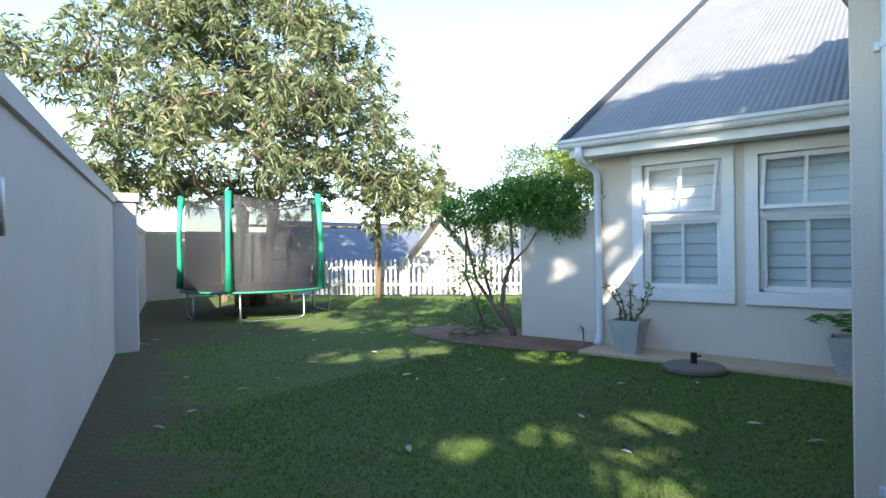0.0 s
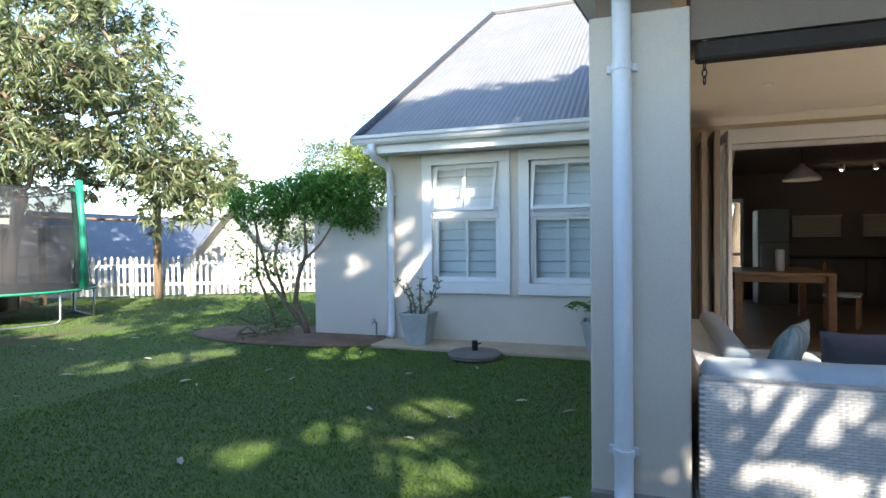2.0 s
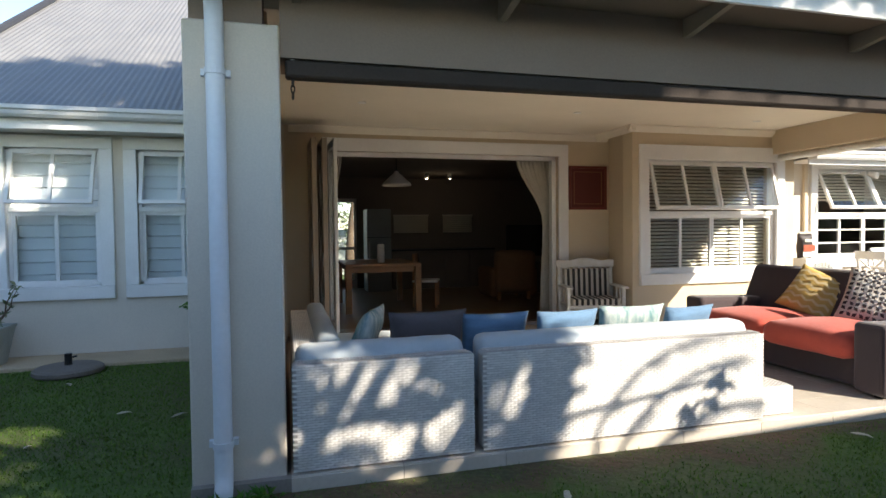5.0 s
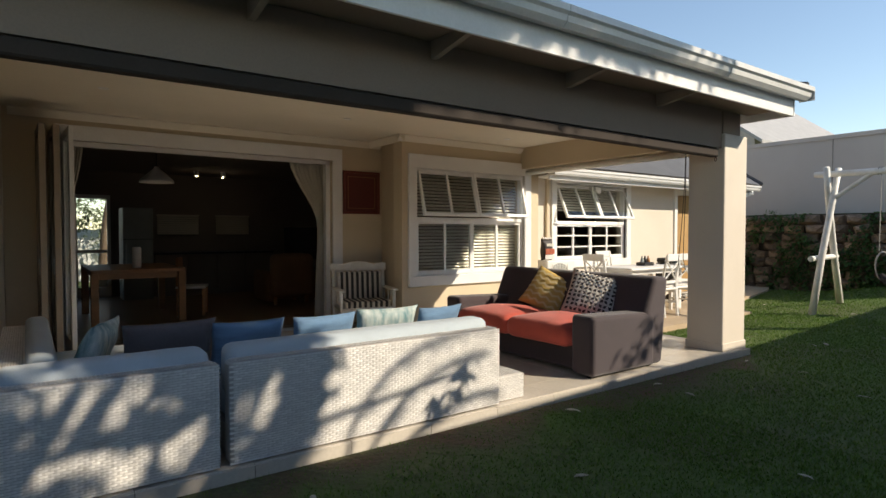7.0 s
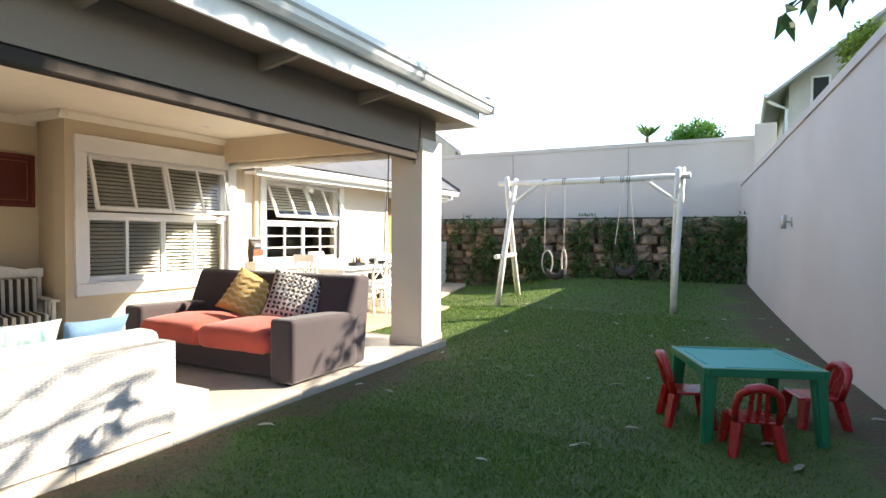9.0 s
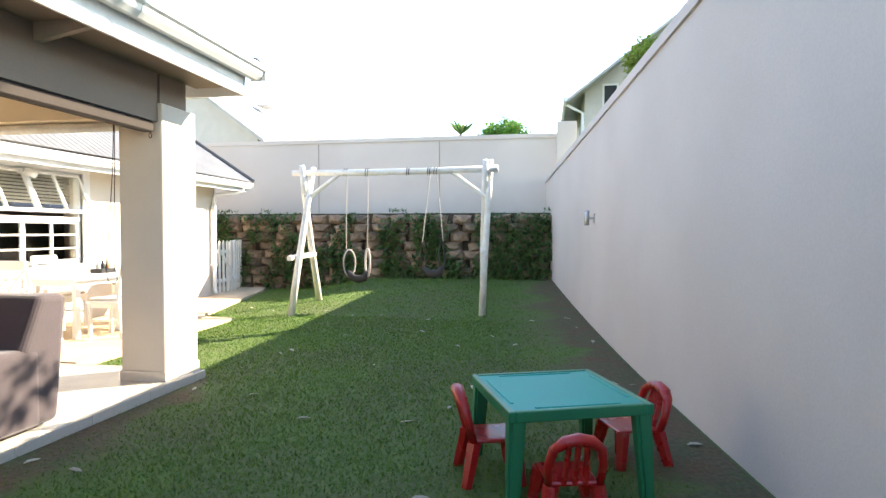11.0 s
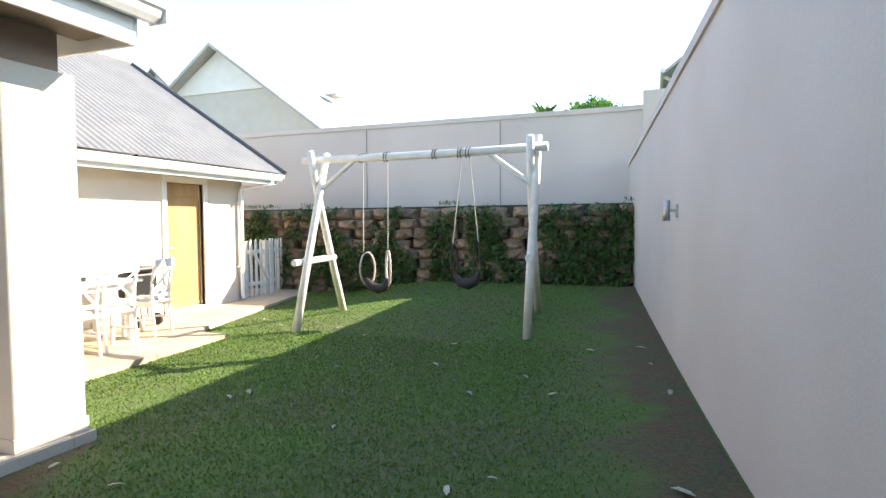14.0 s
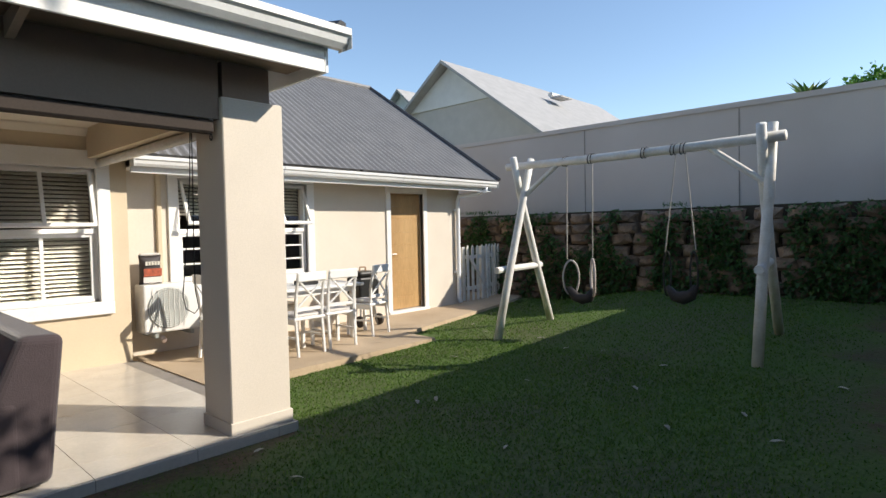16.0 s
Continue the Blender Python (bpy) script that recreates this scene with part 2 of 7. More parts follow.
gx = np.concatenate([[-2500, -600, -150, -60], np.arange(-40, -16, 1.0), np.arange(-16, 17.2, 0.2), np.arange(18, 40, 1.5), [60, 150, 600, 2500]])
gy = np.concatenate([[-2500, -600, -150, -60, -25], np.arange(-12, -1.2, 1.2), np.arange(-1.2, 16, 0.2), np.arange(16.5, 40, 1.5), [60, 150, 600, 2500]])
GX, GY = np.meshgrid(gx, gy, indexing="ij")
GZ = height(GX, GY)
nx, ny = len(gx), len(gy)
gverts = np.stack([GX, GY, GZ], -1).reshape(-1, 3).tolist()
gfaces = [(i * ny + j, (i + 1) * ny + j, (i + 1) * ny + j + 1, i * ny + j + 1) for i in range(nx - 1) for j in range(ny - 1)]
ground = tagged(new("ground", raw_mesh("ground", gverts, gfaces, SOIL)), "patchy green lawn soil with bare brown earth", "ground", kind="structure")

# ---------------- boundary walls ----------------
def skew_wall(name, p, q, z0, za, zb, thick, label, coping=0.11, out=0.03, mat_=None):
    """A plastered wall from p to q (its yard face), thick away from the yard on the right of p->q; the top runs from za to zb."""
    p, q = Vector((*p, 0)), Vector((*q, 0))
    d = (q - p).normalized()
    n = Vector((d.y, -d.x, 0))
    root = thing(name, label, "wall", kind="structure")
    bm = bmesh.new()
    def slab(o0, o1, lo0, hi0, lo1, hi1, s=0.0):
        a, b = p - d * s, q + d * s
        v = [bm.verts.new(a + n * o0 + Vector((0, 0, lo0))), bm.verts.new(a + n * o1 + Vector((0, 0, lo0))),
             bm.verts.new(a + n * o1 + Vector((0, 0, hi0))), bm.verts.new(a + n * o0 + Vector((0, 0, hi0))),
             bm.verts.new(b + n * o0 + Vector((0, 0, lo1))), bm.verts.new(b + n * o1 + Vector((0, 0, lo1))),
             bm.verts.new(b + n * o1 + Vector((0, 0, hi1))), bm.verts.new(b + n * o0 + Vector((0, 0, hi1)))]
        for f in ((0, 1, 2, 3), (7, 6, 5, 4), (0, 4, 5, 1), (1, 5, 6, 2), (2, 6, 7, 3), (3, 7, 4, 0)):
            bm.faces.new([v[k] for k in f])
        bmesh.ops.recalc_face_normals(bm, faces=bm.faces)
    slab(0, thick, z0, za - coping, z0, zb - coping)
    part("wall_body", bm, mat_ or BOUND, root)
    bm = bmesh.new()
    slab(-out, thick + out, za - coping, za, zb - coping, zb)
    part("coping", bm, mat_ or BOUND, root, "smooth plastered coping")
    return root


# the wall by the start of the walk, and its end pier
skew_wall("wall_near", (-8.25, 4.08), (2.40, -0.895), -0.3, 2.17, 2.17, 0.22, "smooth grey plastered boundary wall with coping")
pier_dir = Vector((4.69, -2.19, 0)).normalized()
pier = thing("wall_pier", "square plastered end pier of boundary wall", "pier", kind="structure")
pm = Matrix.Translation((-8.22, 4.07, 0)) @ Matrix.Rotation(math.atan2(pier_dir.y, pier_dir.x), 4, "Z")
part("pier_body", box(-0.36, 0.0, -0.30, 0.28, -0.3, 2.08, bevel=0.006), BOUND, pier, at=pm)
part("pier_cap", box(-0.40, 0.04, -0.33, 0.32, 2.08, 2.2, bevel=0.008), BOUND, pier, at=pm)
# the tall wall along the swing lawn
skew_wall("wall_side", (2.40, -0.895), (17.3, 0.775), -0.3, 3.36, 2.66, 0.22, "tall smooth plastered boundary wall beside lawn", coping=0.10, out=0.025)
# the wall on the terrace behind the block wall
skew_wall("wall_terrace", (16.6, 0.1), (16.6, 16.0), 1.6, 3.77, 3.77, 0.22, "pale plastered wall above block retaining wall", coping=0.10, out=0.03)
joints = thing("wall_joint", "thin dark movement joint in plaster", "joint", kind="structure")
for jy in (6.45, 3.3):
    part("joint_strip", box(16.588, 16.6, jy - 0.008, jy + 0.008, 1.85, 3.66), GROUT, joints)
part("terrace_pier", box(16.45, 16.85, 0.0, 0.45, 1.6, 4.02, bevel=0.01), BOUND, joints, "raised plastered pier")
# wall behind the trampoline, and the hidden far side that closes the yard
skew_wall("wall_back_left", (-16.5, 14.2), (-16.2, 7.9), -0.3, 1.95, 1.95, 0.2, "lower brownish plastered wall behind trampoline", mat_=BOUND)
skew_wall("wall_left_run", (-16.2, 7.95), (-8.4, 4.2), -0.3, 1.95, 1.95, 0.2, "lower plastered boundary wall behind trampoline", mat_=BOUND)

# ---------------- house: walls ----------------
YW, YD, YP, YG = 8.05, 8.20, 7.32, 7.56     # wing, folding door, patio window, kitchen wing
W1, W2 = (-2.38, -1.46, 0.83, 2.37), (-1.08, -0.16, 0.83, 2.37)
HD = (1.14, 4.28, 0.1, 2.44)
PW = (5.13, 7.18, 0.81, 2.31)
KW = (8.17, 10.10, 0.93, 2.27)
GD = (11.80, 12.60, 0.1, 2.2)
solid("wall_wing", wall_x(-3.02, 0.55, YW, YW + 0.22, -0.2, 2.75, [W1, W2]), PLASTER, "greige plastered wall of garden wing", "wall", "structure")
solid("wall_patio_door", wall_x(0.55, 5.3, YD, YD + 0.22, -0.2, 2.95, [HD]), SHELTER, "warm beige plastered wall around folding doors", "wall", "structure")
solid("wall_patio_window", wall_x(4.9, 7.5, YP, YP + 0.22, -0.2, 2.95, [PW]), SHELTER, "warm beige plastered wall around patio window", "wall", "structure")
solid("wall_patio_return", prism([(4.9, YP + 0.22), (5.12, YP + 0.22), (5.3, YD), (5.09, YD)], "z", -0.2, 2.95), SHELTER, "short return of beige patio wall", "wall", "structure")
solid("wall_kitchen", wall_x(7.5, 13.62, YG, YG + 0.22, -0.2, 2.62, [KW, GD]), PLASTER, "sunlit beige plastered wall with window and door", "wall", "structure")
solid("wall_kitchen_end", box(13.40, 13.62, YG + 0.22, 13.6, -0.2, 2.62), PLASTER, "plastered end wall of kitchen wing", "wall", "structure")
solid("wall_wing_end", box(-3.02, -2.80, YW + 0.22, 16, -0.2, 2.75), PLASTER, "plastered end wall of garden wing", "wall", "structure")
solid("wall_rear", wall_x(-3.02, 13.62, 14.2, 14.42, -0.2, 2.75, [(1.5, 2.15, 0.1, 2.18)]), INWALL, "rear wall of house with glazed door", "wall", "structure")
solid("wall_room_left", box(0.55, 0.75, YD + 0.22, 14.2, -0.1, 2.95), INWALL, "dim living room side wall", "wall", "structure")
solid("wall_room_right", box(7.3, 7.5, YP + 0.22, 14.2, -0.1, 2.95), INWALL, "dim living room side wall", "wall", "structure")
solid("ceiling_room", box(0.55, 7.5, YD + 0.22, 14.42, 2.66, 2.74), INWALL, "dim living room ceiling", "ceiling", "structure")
solid("floor_room", box(0.55, 7.5, YD, 14.42, -0.1, 0.10), INFLOOR, "brown tiled living room floor", "floor", "structure")
solid("wall_garden_screen", box(-4.22, -3.06, YW + 0.04, YW + 0.24, -0.2, 1.86, bevel=0.01), PLASTER, "low plastered garden screen wall behind shrub", "wall", "structure")
# closing boxes behind the wing and kitchen windows; inner walls' colour holds the rooms' darkness
solid("wall_room_wing", wall_x(-2.8, 0.55, 11.0, 11.1, -0.2, 2.75), DARK, "closing wall inside wing bedroom, room dimness in its colour", "wall", "structure")
solid("ceiling_wing", box(-2.98, 0.55, YW + 0.22, 14.2, 2.70, 2.75), CEIL, "white bedroom ceiling", "ceiling", "structure")
solid("ceiling_kitchen", box(7.5, 13.4, YG + 0.22, 14.2, 2.55, 2.6), CEIL, "white kitchen ceiling", "ceiling", "structure")
solid("floor_kitchen", box(7.5, 13.4, YG + 0.22, 11.0, -0.1, 0.10), INFLOOR, "brown tiled kitchen floor", "floor", "structure")
solid("floor_wing", box(-2.8, 0.55, YW + 0.22, 11.0, -0.1, 0.10), INFLOOR, "brown tiled bedroom floor", "floor", "structure")
# added wall, hidden behind the column, keeps light off the patio's left
solid("wall_patio_side", box(0.28, 0.46, 4.42, YW, -0.1, 2.42), SHELTER, "added beige wall closing and darkening patio side", "wall", "structure")
solid("wall_kitchen_inner", box(7.5, 13.4, 11.0, 11.1, -0.2, 2.6), DARK, "closing wall inside kitchen, room dimness in its colour", "wall", "structure")

# ---------------- columns, beam, patio roof ----------------
def column(x0, label, foot=True):
    root = thing("patio_column", label, "column", group="patio columns", kind="")
    part("shaft", box(x0, x0 + 0.485, 3.98, 4.41, -0.2, 2.52, bevel=0.008), PLASTER, root)
    # neck wears the beam's shade-darkened colour over the plaster shaft
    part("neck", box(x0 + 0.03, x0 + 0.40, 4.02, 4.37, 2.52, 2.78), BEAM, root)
    if foot:
        part("plinth", box(x0 - 0.012, x0 + 0.497, 3.968, 4.422, -0.2, 0.17, bevel=0.004), PLASTER, root)
    return root


column(0.045, "square greige plastered column with downpipe beside patio", False)
column(7.032, "square beige plastered column at sunny patio corner")
beam = thing("patio_beam", "deep plastered beam across patio opening", "beam", kind="structure")
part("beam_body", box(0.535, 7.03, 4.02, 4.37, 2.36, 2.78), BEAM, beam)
part("side_beam", box(7.10, 7.42, 4.42, YP - 0.01, 2.42, 2.80), SHELTER, beam, "plastered side beam")
part("side_beam_left", box(0.13, 0.46, 4.42, YW - 0.01, 2.42, 2.80), SHELTER, beam, "plastered side beam")
blind = thing("roller_blind_housing", "dark retracted roller blind under patio beam", "blind")
part("rail", box(0.56, 7.0, 4.03, 4.13, 2.262, 2.356, bevel=0.012), RAIL, blind)
part("roll", bar((0.6, 4.18, 2.318), (6.98, 4.18, 2.318), 0.036, 12), RAIL, blind, smooth=True)
side_blind = thing("roller_blind_housing", "pale rolled blind along patio side opening", "blind")
part("roll", bar((7.22, 4.45, 2.37), (7.22, YP - 0.03, 2.37), 0.045, 12), WHITEWOOD, side_blind, smooth=True)
solid("ceiling_patio", box(0.13, 7.42, 4.37, YD, 2.745, 2.80), CEIL, "cream painted patio ceiling", "ceiling", "structure")
cornice = thing("cornice", "cream coved cornice under patio ceiling", "cornice", kind="structure")
part("cornice_door", prism([(YD, 2.745), (YD, 2.66), (YD - 0.02, 2.66), (YD - 0.085, 2.725), (YD - 0.085, 2.745)], "x", 0.6, 5.05), CEIL, cornice)
part("cornice_window", prism([(YP, 2.745), (YP, 2.66), (YP - 0.02, 2.66), (YP - 0.085, 2.725), (YP - 0.085, 2.745)], "x", 4.82, 7.2), CEIL, cornice)
part("cornice_return", prism([(4.9, 2.745), (4.9, 2.66), (4.88, 2.66), (4.815, 2.725), (4.815, 2.745)], "y", YP - 0.08, YD), CEIL, cornice)


def gutter_run(name, x0, x1, y, z, label, wide=1.0, deep=1.0):
    """An ogee eaves gutter along x whose outer lip is at y, with end caps and brackets."""
    root = thing(name, label, "gutter", kind="structure")
    prof = [(y + 0.12, z), (y + 0.12, z - 0.10), (y + 0.05, z - 0.115), (y + 0.025, z - 0.085), (y + 0.018, z - 0.05), (y, z - 0.035), (y, z + 0.005),
            (y + 0.012, z + 0.005), (y + 0.014, z - 0.025), (y + 0.032, z - 0.045), (y + 0.04, z - 0.08), (y + 0.055, z - 0.10), (y + 0.108, z - 0.088), (y + 0.108, z)]
    prof = [(y + (a - y) * wide, z + (b - z) * deep) for a, b in prof]
    part("trough", prism(prof, "x", x0, x1), GUTTER, root)
    for e in (x0 - 0.004, x1):
        part("end_cap", box(e, e + 0.004, y, y + 0.12 * wide, z - 0.115 * deep, z + 0.005), GUTTER, root)
    k = x0 + 1.9
    while k < x1 - 0.3:
        part("union", prism([(a - 0.004 if n < 7 else a, b - 0.003 if n < 5 else b) for n, (a, b) in enumerate(prof)], "x", k, k + 0.05), GUTTER, root)
        k += 2.2
    return root


def fascia(x0, x1, y, z0, z1, label):
    return solid("trim_fascia", box(x0, x1, y, y + 0.025, z0, z1, bevel=0.003), WHITE, label, "fascia", "structure")


gutter_run("gutter_patio", -0.28, 7.72, 3.36, 2.995, "weathered grey gutter along patio eave", 1.33, 1.18)
fascia(-0.28, 7.60, 3.525, 2.70, 2.98, "white painted fascia board of patio roof")
gutter_run("gutter_wing", -3.26, 0.4, 7.46, 2.72, "white gutter along garden wing eave")
fascia(-3.16, 0.4, 7.585, 2.50, 2.71, "white fascia board of garden wing")
gutter_run("gutter_kitchen", 7.45, 14.05, 6.90, 2.44, "white gutter along kitchen wing eave")
fascia(7.45, 13.98, 7.025, 2.26, 2.43, "white fascia board of kitchen wing")
soff = thing("soffit", "plain boarded eave soffits", "soffit", kind="structure")
# patio soffit is coloured as shaded, like the beam
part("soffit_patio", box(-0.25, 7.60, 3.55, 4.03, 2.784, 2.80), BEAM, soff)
part("soffit_wing", box(-3.14, 0.4, 7.61, YW, 2.53, 2.545), WHITE, soff)
part("soffit_kitchen", box(7.5, 13.95, 7.05, YG, 2.33, 2.345), WHITE, soff)
# rafter feet: the eave's shade is put into their taupe
for bx in (0.6, 1.8, 3.1, 4.5, 5.8):
    br = thing("eave_bracket", "rafter foot bracket in shade-dimmed taupe under eave", "bracket", group="eave brackets")
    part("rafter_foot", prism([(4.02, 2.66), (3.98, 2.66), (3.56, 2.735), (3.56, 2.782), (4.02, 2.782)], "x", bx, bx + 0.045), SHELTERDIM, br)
part("gable_board", box(7.60, 7.625, 3.52, 4.4, 2.70, 3.05), WHITE, soff)


# ---------------- roofs ----------------
def corrugated(name, corners, ribs, label, lift=0.03):
    """A ribbed metal roof sheet between the eave (a to b) and the ridge (d to c), its ribs running up the slope."""
    a, b, c, d = (Vector(v) for v in corners)
    n = (b - a).cross(d - a).normalized()
    if n.z < 0:
        n = -n
    steps, rows = ribs * 6, 2
    verts, faces = [], []
    for i in range(steps + 1):
        u = i / steps
        off = n * (lift * 0.5 * (1 + math.cos(u * ribs * 2 * math.pi)))
        for j in range(rows):
            v = j / (rows - 1)
            p = (a.lerp(b, u)).lerp(d.lerp(c, u), v)
            verts.append(p + off)
    for i in range(steps):
        faces.append((i * 2, i * 2 + 2, i * 2 + 3, i * 2 + 1))
    k = len(verts)
    verts += [a - n * 0.03, b - n * 0.03, c - n * 0.03, d - n * 0.03]
    faces.append((k, k + 3, k + 2, k + 1))
    for i in range(steps):
        faces.append((i * 2 + 2, i * 2, k, ) if i < steps // 2 else (i * 2 + 2, i * 2, k + 1))
    root = thing(name, label, "roof", kind="structure")
    me = raw_mesh("roof_sheet", [tuple(v) for v in verts], faces, ROOF)
    ob = new("roof_sheet", me)
    ob.parent = root
    return root


wing_roof = corrugated("roof_wing", [(-3.22, 7.50, 2.66), (0.12, 7.50, 2.66), (0.12, 13.2, 6.29), (-2.84, 13.2, 6.29)], 46, "dark slate ribbed metal roof of garden wing", 0.009)
part("verge", bar((-3.24, 7.48, 2.68), (-2.86, 13.2, 6.33), 0.05, 6), DARKEDGE, wing_roof, "dark verge flashing")
part("ridge_cap", bar((-2.86, 13.2, 6.33), (0.12, 13.2, 6.33), 0.07, 8), ROOF, wing_roof)
part("gable_wall", prism([(8.1, 2.7), (13.2, 6.1), (16, 4.4), (16, 2.7)], "x", -2.8, -2.7), PLASTER, wing_roof)
part("back_slope", prism([(13.2, 6.29), (18.5, 2.9), (18.5, 2.8), (13.2, 6.2)], "x", -2.84, 9.0), ROOF, wing_roof)
part("finial", bar((-2.86, 13.2, 6.3), (-2.86, 13.2, 6.9), 0.025, 6), WHITE, wing_roof, "thin pale roof finial")
patio_roof = corrugated("roof_patio", [(-0.28, 3.42, 3.0), (7.66, 3.42, 3.0), (7.66, 9.0, 4.1), (-0.28, 9.0, 4.1)], 60, "ribbed metal roof over patio")
part("verge", bar((7.68, 3.42, 3.02), (7.68, 9.0, 4.12), 0.045, 6), DARKEDGE, patio_roof)
part("verge_left", bar((-0.28, 3.42, 3.02), (-0.28, 9.0, 4.12), 0.045, 6), DARKEDGE, patio_roof)
part("lining", prism([(3.55, 2.985), (9.0, 4.05), (9.0, 4.02), (3.55, 2.955)], "x", -0.25, 7.62), CEIL, patio_roof)
part("gable_fill", prism([(4.05, 2.8), (9.0, 2.8), (9.0, 4.0), (4.05, 3.04)], "x", 7.2, 7.35), PLASTER, patio_roof)
part("gable_fill_left", prism([(4.05, 2.8), (7.45, 2.8), (7.45, 3.70), (4.05, 3.04)], "x", 0.15, 0.3), PLASTER, patio_roof)
kitchen_roof = corrugated("roof_kitchen", [(7.3, 6.94, 2.46), (14.08, 6.94, 2.46), (13.95, 10.6, 4.88), (7.3, 10.6, 4.88)], 52, "dark grey corrugated roof of kitchen wing")
part("verge", bar((14.10, 6.92, 2.49), (13.97, 10.6, 4.92), 0.045, 6), DARKEDGE, kitchen_roof, "dark verge flashing")
part("ridge_cap", bar((7.3, 10.6, 4.91), (13.97, 10.6, 4.91), 0.06, 8), ROOF, kitchen_roof)
part("back_slope", prism([(10.6, 4.88), (14.4, 2.5), (14.4, 2.4), (10.6, 4.80)], "x", 7.3, 13.95), ROOF, kitchen_roof)
part("gable_wall", prism([(7.6, 2.5), (10.6, 4.7), (13.6, 2.6)], "x", 13.42, 13.60), PLASTER, kitchen_roof)

# ---------------- patio slab, side paving ----------------
solid("floor_patio", prism([(0.045, 3.93), (7.55, 3.93), (7.55, YP), (4.9, YP), (5.09, YD), (0.55, YD), (0.045, YW)], "z", -0.2, 0.072), GROUT, "patio slab with grey joints", "floor", "structure")
solid("paving_wing", box(-3.0, 0.0, 7.42, YW, -0.1, 0.075, bevel=0.01), CONCRETE, "sandy concrete apron along wing wall", "pavement", "structure")
solid("paving_kitchen", prism([(7.55, 5.35), (10.65, 5.42), (10.7, 6.05), (14.6, 7.0), (15.35, 7.3), (15.35, 10.0), (13.62, 10.0), (13.62, YG), (7.55, YG)], "z", -0.2, 0.085), CONCRETE, "sandy concrete paving beside kitchen wing", "pavement", "structure")


# ---------------- bare earth along walls and slab ----------------
# brown bare soil, its tone lowered further for the shade beside walls
BARE = mat("bare_dark_earth", (0.112, 0.062, 0.033), 0.95, vary=0.3, scale=3, fine=35, bump=1.0, second=(0.07, 0.075, 0.03), bump_scale=22)

# the soil turns to turf by a ragged mix over the strip's own worn weight
bn, bl = BARE.node_tree.nodes, BARE.node_tree.links
own = bn["Principled BSDF"].inputs["Base Color"].links[0].from_socket
turf = bn.new("ShaderNodeTexNoise")
turf.inputs["Scale"].default_value, turf.inputs["Detail"].default_value = 0.9, 6
bl.new(bn["Texture Coordinate"].outputs["Object"], turf.inputs[0])
turf_ramp = bn.new("ShaderNodeValToRGB")
turf_ramp.color_ramp.elements[0].position, turf_ramp.color_ramp.elements[0].color = 0.35, (0.085, 0.098, 0.032, 1)
turf_ramp.color_ramp.elements[1].position, turf_ramp.color_ramp.elements[1].color = 0.68, (0.07, 0.128, 0.019, 1)
bl.new(turf.outputs[0], turf_ramp.inputs[0])
rag = bn.new("ShaderNodeTexNoise")
rag.inputs["Scale"].default_value, rag.inputs["Detail"].default_value, rag.inputs["Roughness"].default_value = 4.0, 9, 0.75
bl.new(bn["Texture Coordinate"].outputs["Object"], rag.inputs[0])
worn = bn.new("ShaderNodeAttribute")
worn.attribute_name = "worn"
add = bn.new("ShaderNodeMath")
add.operation = "ADD"
bl.new(rag.outputs[0], add.inputs[0])
bl.new(worn.outputs["Fac"], add.inputs[1])
lim = bn.new("ShaderNodeMapRange")
lim.inputs[1].default_value, lim.inputs[2].default_value = 0.72, 1.15
bl.new(add.outputs[0], lim.inputs[0])
both = bn.new("ShaderNodeMix")
both.data_type = "RGBA"
bl.new(lim.outputs[0], both.inputs[0])
bl.new(turf_ramp.outputs[0], both.inputs[6])
bl.new(own, both.inputs[7])
bl.new(both.outputs[2], bn["Principled BSDF"].inputs["Base Color"])


def earth_strip(p, q, width, label, seed, step=0.12):
    """A ragged-edged strip of bare soil lying on the lawn along the line p to q, on its left side."""
    p, q = Vector((*p, 0)), Vector((*q, 0))
    d = (q - p).normalized()
    n = Vector((-d.y, d.x, 0))
    k = int((q - p).length / step)
    verts, faces = [], []
    for i in range(k + 1):
        c = p + d * step * i
        ends = min(1, i / 6, (k - i) / 6)
        w = width * (0.12 + 0.88 * ends) * (0.62 + 0.75 * noise.noise((i * 0.16, seed, 0)) + 0.35 * noise.noise((i * 0.6, seed, 3)))
        for j in range(5):
            v = c + n * max(0.03, w) * j / 4
            verts.append((v.x, v.y, float(height(v.x, v.y)) + (0.008, 0.008, 0.007, 0.003, -0.02)[j]))
    for i in range(k):
        for j in range(4):
            a = i * 5 + j
            faces.append((a, a + 5, a + 6, a + 1))
    me = raw_mesh("earth_border", verts, faces, BARE)
    weight = me.attributes.new("worn", "FLOAT", "POINT")
    weight.data.foreach_set("value", [(1.0, 0.82, 0.58, 0.3, 0.0)[j] for i in range(k + 1) for j in range(5)])
    return tagged(new("earth_border", me), label, "bare earth", kind="structure")


# wall strips hold real bare earth plus painted-in shade at the wall foot
earth_strip((3.0, -0.80), (15.3, 0.565), 1.35, "bare earth along tall boundary wall, darkened for wall shade", 2.0)
earth_strip((-8.0, 3.98), (2.2, -0.79), 1.7, "bare earth along near boundary wall, darkened for wall shade", 7.0)
earth_strip((7.5, 3.90), (0.1, 3.90), 0.85, "worn earth along patio slab edge", 4.0)
earth_strip((-15.4, 7.7), (-7.6, 4.0), 4.6, "bare brown earth under tree and trampoline", 9.0, 0.2)

